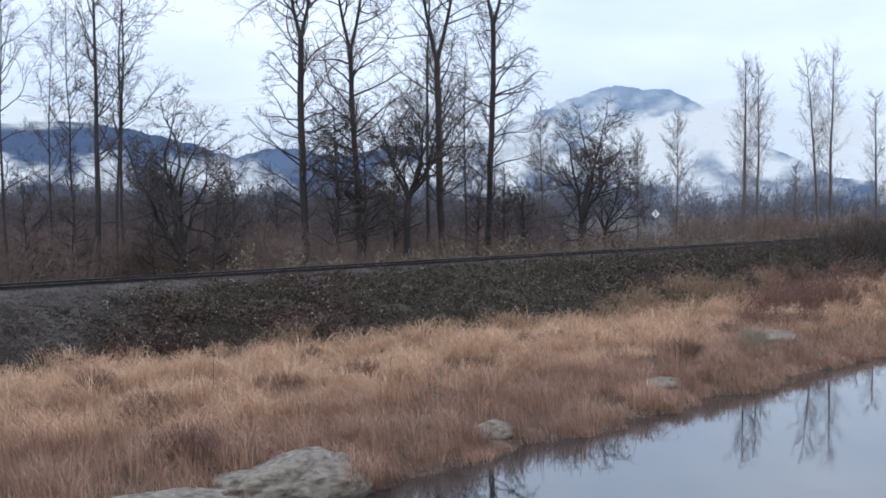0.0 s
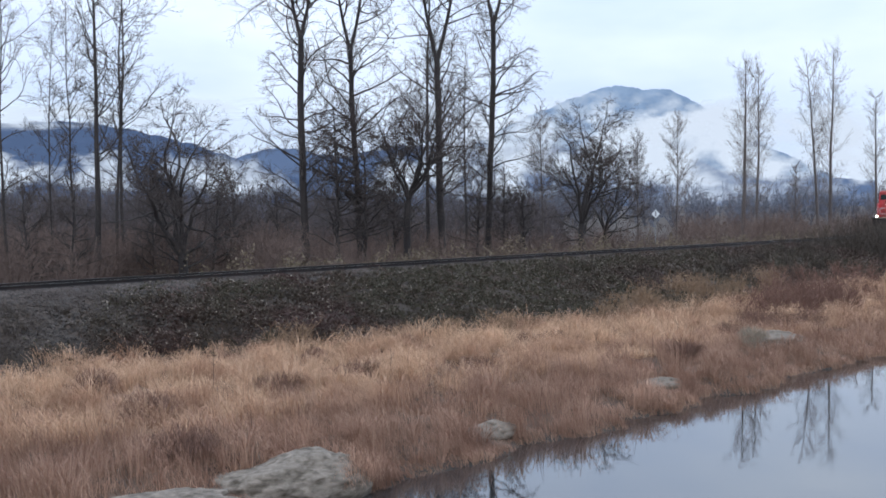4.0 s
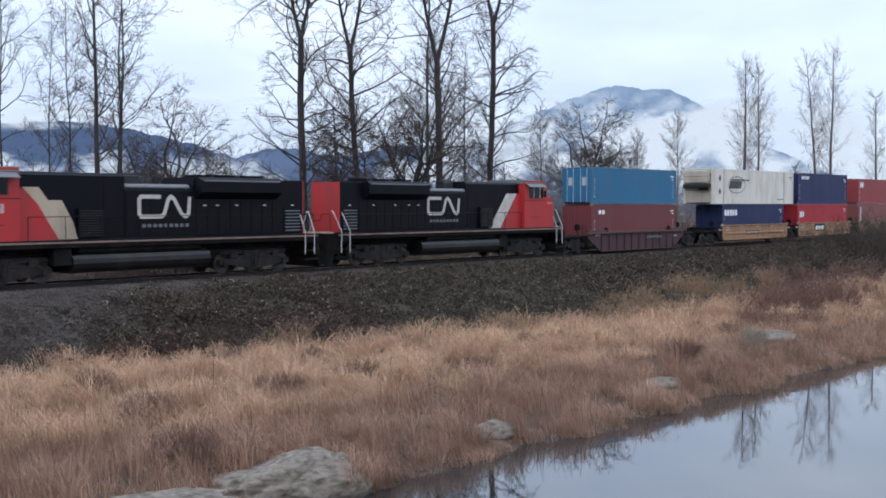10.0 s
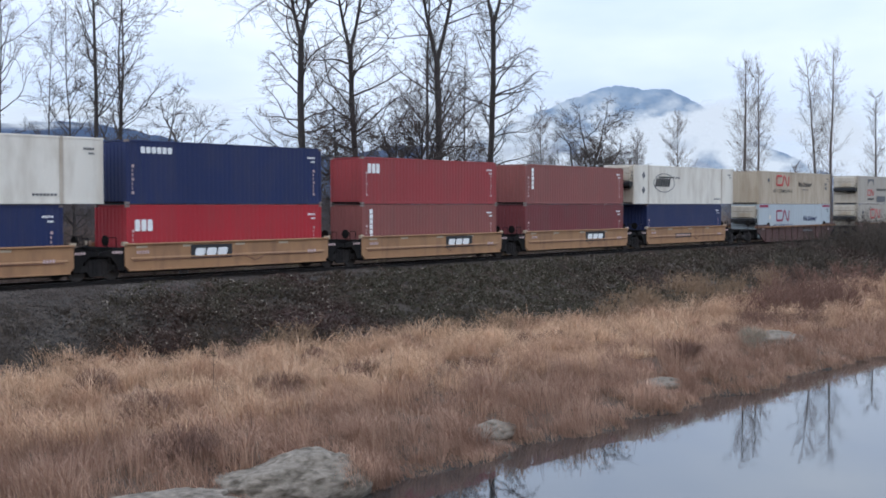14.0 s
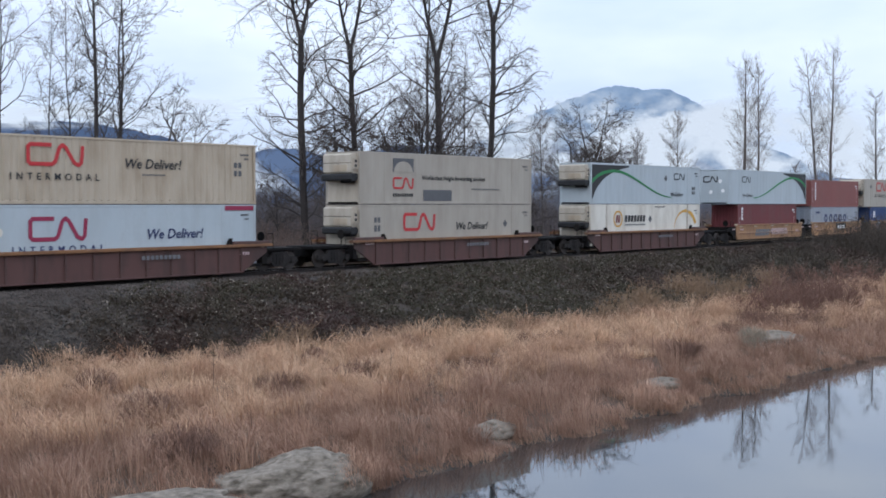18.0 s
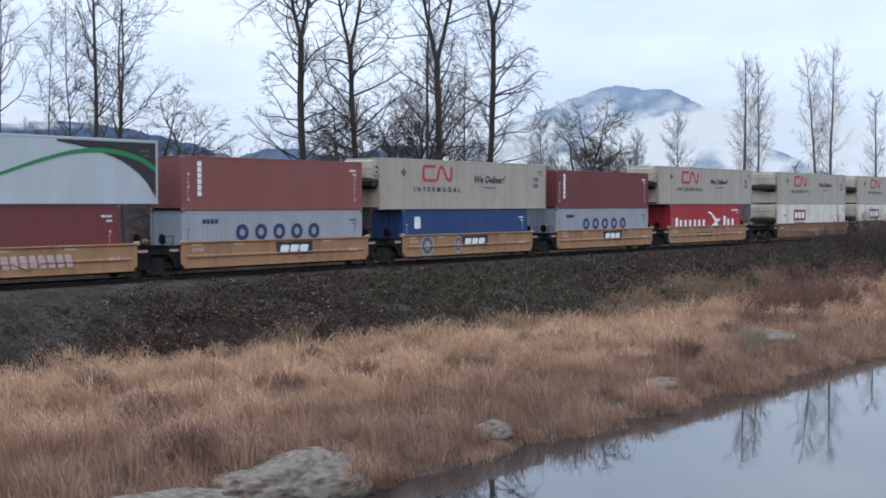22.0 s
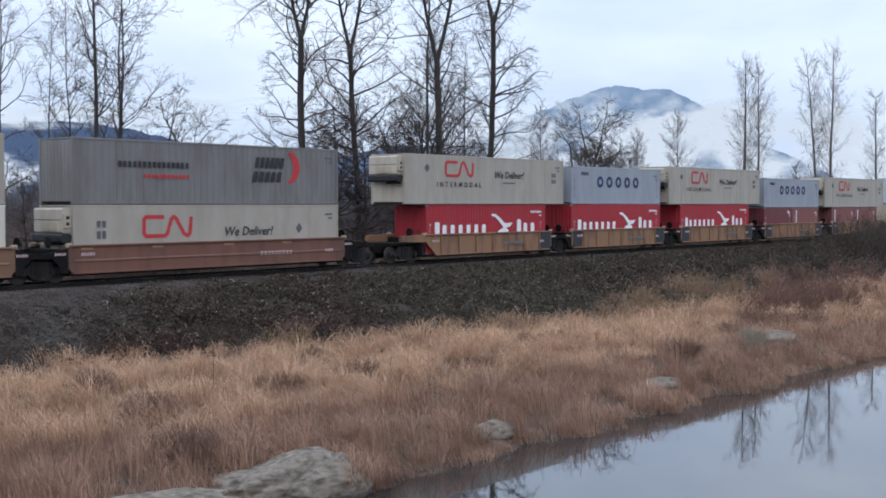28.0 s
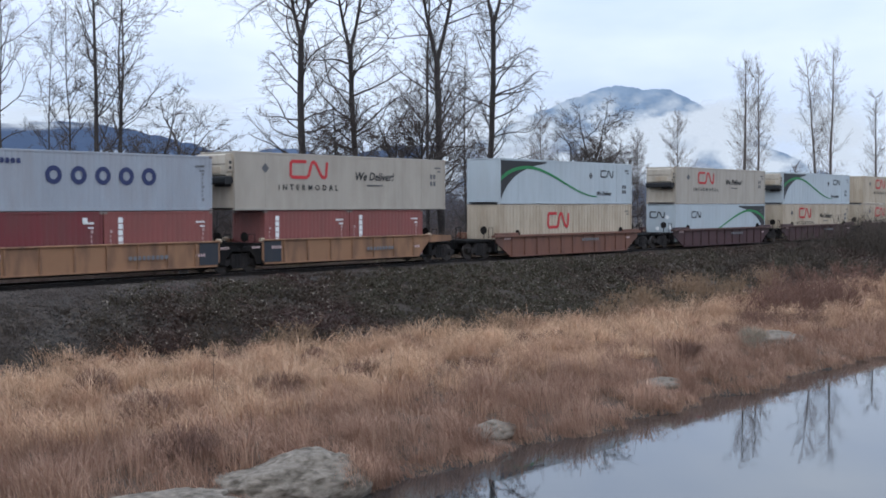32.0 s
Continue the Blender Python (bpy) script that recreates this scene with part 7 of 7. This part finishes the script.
        for o in (-1, 1):
            part("step_well", Shape().box(*sorted((e * 9.86, e * 10.95)), *sorted((o * 1.3, o * 1.52)), 0.5, 0.58).box(*sorted((e * 9.86, e * 10.95)), *sorted((o * 1.3, o * 1.52)), 0.95, 1.02).box(*sorted((e * 9.86, e * 10.95)), *sorted((o * 1.3, o * 1.5)), 1.4, 1.46), M_UNDER, ob)
            for x in (9.86, 10.5):
                part("step_rail", cached(("srail", e, o, x), lambda: Shape().tube([(e * x, o * 1.54, 0.8), (e * x, o * 1.54, 1.95), (e * (x + 0.1), o * 1.02, 2.95), (e * (x + 0.1), o * 0.9, 3.02)], 0.026, 6).mesh("step_rail", P["rail"])), P["rail"], ob)
        part("end_rail", Shape().tube([(e * 10.9, -1.1, 1.9), (e * 10.9, -1.1, 2.85), (e * 10.9, -0.45, 2.85), (e * 10.9, -0.3, 2.5), (e * 10.9, 0.3, 2.5), (e * 10.9, 0.45, 2.85), (e * 10.9, 1.1, 2.85), (e * 10.9, 1.1, 1.9)], 0.02, 6), B, ob)
    for o in (-1, 1):
        part("handrail", Shape().tube([(-5.9, o * 1.52, 2.85), (10.0, o * 1.52, 2.85)], 0.018, 5), B, ob)
        post = cached(("stan", o), lambda: Shape().tube([(0, o * 1.52, 1.8), (0, o * 1.52, 2.85)], 0.018, 5).mesh("stanchion", B))
        for k in range(10):
            part("stanchion", post, B, ob, at=(-5.9 + k * 1.766, 0, 0))
    # lamps
    lamp = M_LAMP if lit else M_GLASS
    hb = part("headlight_housing", Shape().box(-10.42, -10.28, -0.2, 0.2, 3.36, 3.78, 0.03), B, nose_ob)
    for z in (3.45, 3.69):
        part("headlight", Shape().cyl((0, z), 0.1, "x", -10.47, -10.4, 14), lamp, hb, "round headlight")
    for o in (-1, 1):
        dl = part("ditch_light_housing", Shape().box(-11.0, -10.78, *sorted((o * 0.78, o * 1.06)), 1.9, 2.15, 0.03), B, ob)
        part("ditch_light", Shape().cyl((o * 0.92, 2.03), 0.095, "x", -11.08, -10.98, 14), lamp, dl, "round ditch light")
    nb = loop_logo(nose_ob, 0, 1.6, 0, 0.75, "faded", 0, 0.13)
    nb.matrix_basis = Matrix.Translation((-10.425, 0.85, 2.22)) @ Matrix.Rotation(radians(-90), 4, "Z")
    part("horn", Shape().cyl((0.3, 4.98), 0.05, "x", -7.8, -7.2, 8, 0.1).box(-7.4, -7.2, 0.2, 0.4, 4.8, 4.98), G, cab_ob)
    return mover(ob, q, turn)


locomotive(10.55, 0, True)
locomotive(33.58, 180, False)

LOW = RAIL_Z + 0.46      # floor of the wells
TOP = 6.9                # tall lower container plus locks


def stack(q, lower, upper):
    """Containers on one platform: kind rows of (length, height, colour, label, options)."""
    z = LOW
    for L, H, color, label, opt in lower:
        container(L, H, color, label, q + opt.get("shift", 0), LOW, opt.get("style", "iso"), opt.get("marks"), opt.get("doors", False), opt.get("unit", False))
        z = LOW + H + 0.02
    for L, H, color, label, opt in upper:
        container(L, H, color, label, q + opt.get("shift", 0), z + 0.01, opt.get("style", "iso"), opt.get("marks"), opt.get("doors", False), opt.get("unit", False))


T2, T5, HC, STD, T1 = 12.19, 16.15, 2.896, 2.591, 6.058
INTER_B = (T5, HC, "grey", "pale grey refrigerated container with red mark and INTERMODAL lettering", dict(style="flat", marks=cn_red_at(1.41), unit=True))
INTER = (T5, HC, "grey", "pale grey refrigerated container with red mark and INTERMODAL lettering", dict(style="flat", marks=cn_red, unit=True))
LOWCN = (T5, HC, "grey", "pale grey container with red mark and slogan lettering", dict(style="flat", marks=cn_low, unit=True))
WAVE = (T5, HC, "ice", "ice-grey container with green wave and black corner", dict(style="flat", marks=cn_wave(False)))
WAVE_B = (T5, HC, "ice", "ice-grey container with green wave and black corner", dict(style="flat", marks=cn_wave(True)))
SOUTH = (T2, HC, "scarlet", "bright red container with white wordmark blocks and bird", dict(marks=south_word))
DOTS = (T2, STD, "steel", "blue-grey corrugated container with navy ring-shaped marks", dict(marks=dot_word))
RINGS = [
    # place, well length, colour, style, reach to the front and back (positive with a truck), plate, lower row, upper row
    (54.35, 13.2, "plum", "ribbed", 2.9, 2.9, None, [(T2, HC, "maroon", "maroon container with small white plate", dict(marks=corner_word(2, "white", -5.2, -4.3, 2.2, 2.5)))],
     [(T2, STD, "blue", "bright blue container with doors facing forward", dict(doors=True))]),
    (74.4, 12.9, "yellow", "smooth", 2.6, -1.3, None, [(T2, HC, "navy", "navy container with small white emblem", dict(marks=corner_word(5, "white", -5.69, -3.26, 1.95, 2.45)))],
     [(T5, HC, "white", "white refrigerated container with oval dark emblem", dict(style="flat", marks=oval_mark, unit=True))]),
    (89.8, 12.7, "yellow", "smooth", 1.35, -1.35, -1.44, [(T2, HC, "scarlet", "bright red container with small white mark", dict(marks=corner_word(3, "white")))],
     [(T2, HC, "navy", "navy container with small white lettering blocks", dict(marks=corner_word(6, "white", -5.3, -3.5, 2.3, 2.6)))]),
    (105.1, 12.7, "yellow", "smooth", 1.35, -1.35, 2.1, [(T2, HC, "brick", "faded brick-red container with upright white letters", dict(marks=upright_word(-5.5)))],
     [(T2, STD, "red", "faded red container with white mark near its end", dict(marks=corner_word(3, "white")))]),
    (120.4, 12.7, "yellow", "smooth", 1.35, -1.35, 2.0, [(T2, HC, "maroon", "plain maroon corrugated steel container", {})],
     [(T2, STD, "brick", "faded brick-red container with upright white letters", dict(marks=upright_word(-5.4, "white", 5)))]),
    (136.0, 12.9, "yellow", "smooth", 1.35, 2.6, None, [(T2, HC, "navy", "plain navy corrugated container without marks", {})],
     [(T5, HC, "white", "white refrigerated container with dark emblem", dict(style="flat", marks=oval_mark, unit=True))]),
    (157.2, 16.8, "oxide", "ribbed", 3.2, 3.2, None, [(T5, HC, "ice", "white refrigerated container with wine-red mark", dict(style="flat", marks=cn_low_wine, unit=True))],
     [(T5, HC, "cream", "weathered cream corrugated container with red mark", dict(marks=cn_red))]),
    (180.8, 16.8, "oxide", "ribbed", 3.2, 3.2, None, [LOWCN], [(T5, HC, "grey", "beige-grey refrigerated container with freight lettering", dict(style="flat", marks=worldwide, unit=True))]),
    (204.1, 16.8, "oxide", "ribbed", 3.2, 3.0, None, [(T5, HC, "white", "white refrigerated container with amber arc and black marks", dict(style="flat", marks=kley, unit=True))],
     [(T5, HC, "ice", "ice-grey refrigerated container with green wave", dict(style="flat", marks=cn_wave(False), unit=True))]),
    (225.3, 13.6, "yellow", "smooth", 2.4, -1.2, None, [(T2, HC, "maroon", "dark red-brown corrugated container", dict(marks=upright_word(-5.4, "white", 4)))], [WAVE_B]),
    (240.9, 12.7, "yellow", "smooth", 1.4, -1.4, 0.85, [DOTS], [(T2, STD, "brick", "brick-red container with pale upright strip", dict(marks=upright_word(-5.2, "white", 6)))]),
    (256.45, 12.7, "yellow", "smooth", 1.4, -1.4, 0.3, [(T2, STD, "royal", "royal blue container with small white label", dict(marks=corner_word(1, "white", -5.1, -4.4, 1.5, 2.2)))], [INTER]),
    (272.0, 12.7, "yellow", "smooth", 1.4, -1.4, 0.7, [DOTS], [(T2, STD, "maroon", "maroon container with upright white letters", dict(marks=upright_word(-5.3, "white", 6)))]),
    (287.6, 13.4, "yellow", "smooth", 1.4, 2.6, None, [SOUTH], [INTER]),
    (309.2, 16.8, "tan", "smooth", 2.6, -1.3, None, [(T5, HC, "white", "white container with dark red block mark", dict(style="flat", marks=block_mark, unit=True))], [INTER_B]),
    (328.7, 16.8, "tan", "smooth", 1.3, -1.3, 0.9, [(T5, HC, "white", "white container with dark red block mark", dict(style="flat", marks=block_mark, unit=True))], [INTER_B]),
    (348.0, 16.8, "ochre", "smooth", 1.3, 2.6, None, [LOWCN], [(T5, HC, "slate", "grey corrugated container with black and red marks", dict(marks=direct))]),
    (369.5, 12.9, "dust", "boxed", 2.6, -1.3, None, [SOUTH], [INTER]),
    (384.8, 12.7, "dust", "boxed", 1.35, -1.35, None, [SOUTH], [DOTS]),
    (400.2, 12.7, "dust", "boxed", 1.35, -1.35, None, [SOUTH], [INTER]),
    (415.5, 12.7, "dust", "boxed", 1.35, -1.35, None, [(T1, STD, "maroon", "short maroon corrugated steel container", dict(shift=-3.06, marks=upright_word(2.0, "white", 1))), (T1, STD, "brick", "short brick-red container with upright white letters", dict(shift=3.06, marks=upright_word(-2.3, "white", 5)))], [DOTS]),
    (431.0, 12.9, "dust", "boxed", 1.35, 2.6, None, [(T1, STD, "brick", "short brick-red container with upright white letters", dict(shift=-3.06, marks=upright_word(-2.3, "white", 5))), (T1, STD, "brick", "short brick-red container with upright white letters", dict(shift=3.06, marks=upright_word(-2.3, "white", 5)))], [INTER]),
    (452.5, 16.8, "ochre", "ribbed", 3.0, 3.0, None, [(T5, HC, "cream", "weathered cream corrugated container with red mark", dict(marks=lambda ob, h, H, y: loop_logo(ob, -2.8, -0.2, 1.3, 2.4, "red", y)))], [WAVE]),
    (475.3, 16.8, "plum", "ribbed", 2.6, -1.5, None, [WAVE_B], [INTER]),
    (495.3, 16.8, "plum", "ribbed", 1.6, -1.5, None, [(T5, HC, "cream", "weathered cream corrugated container with red mark", dict(marks=cn_red))], [(T5, HC, "ice", "ice-grey refrigerated container with green wave", dict(style="flat", marks=cn_wave(False), unit=True))]),
    (515.2, 16.8, "plum", "ribbed", 1.6, 2.0, None, [(T5, HC, "cream", "weathered cream corrugated container with red mark", dict(marks=cn_red))], [(T5, HC, "cream", "weathered cream corrugated container with red mark", dict(marks=cn_red))]),
]
for q, L, color, style, fr, bk, plate, lower, upper in RINGS:
    well_car(q, L, color, style, fr, bk, plate)
    stack(q, lower, upper)


def motions():
    """The whole train runs at one steady speed along the track towards -x."""
    for ob, q, z, turn in MOVERS:
        walk(ob, [(t, pose(START - SPEED * t + q, TRACK_Y, z, 0, 0, turn)) for t in (0.0, 8.0, 16.0, 24.0, 32.0)])


motions()
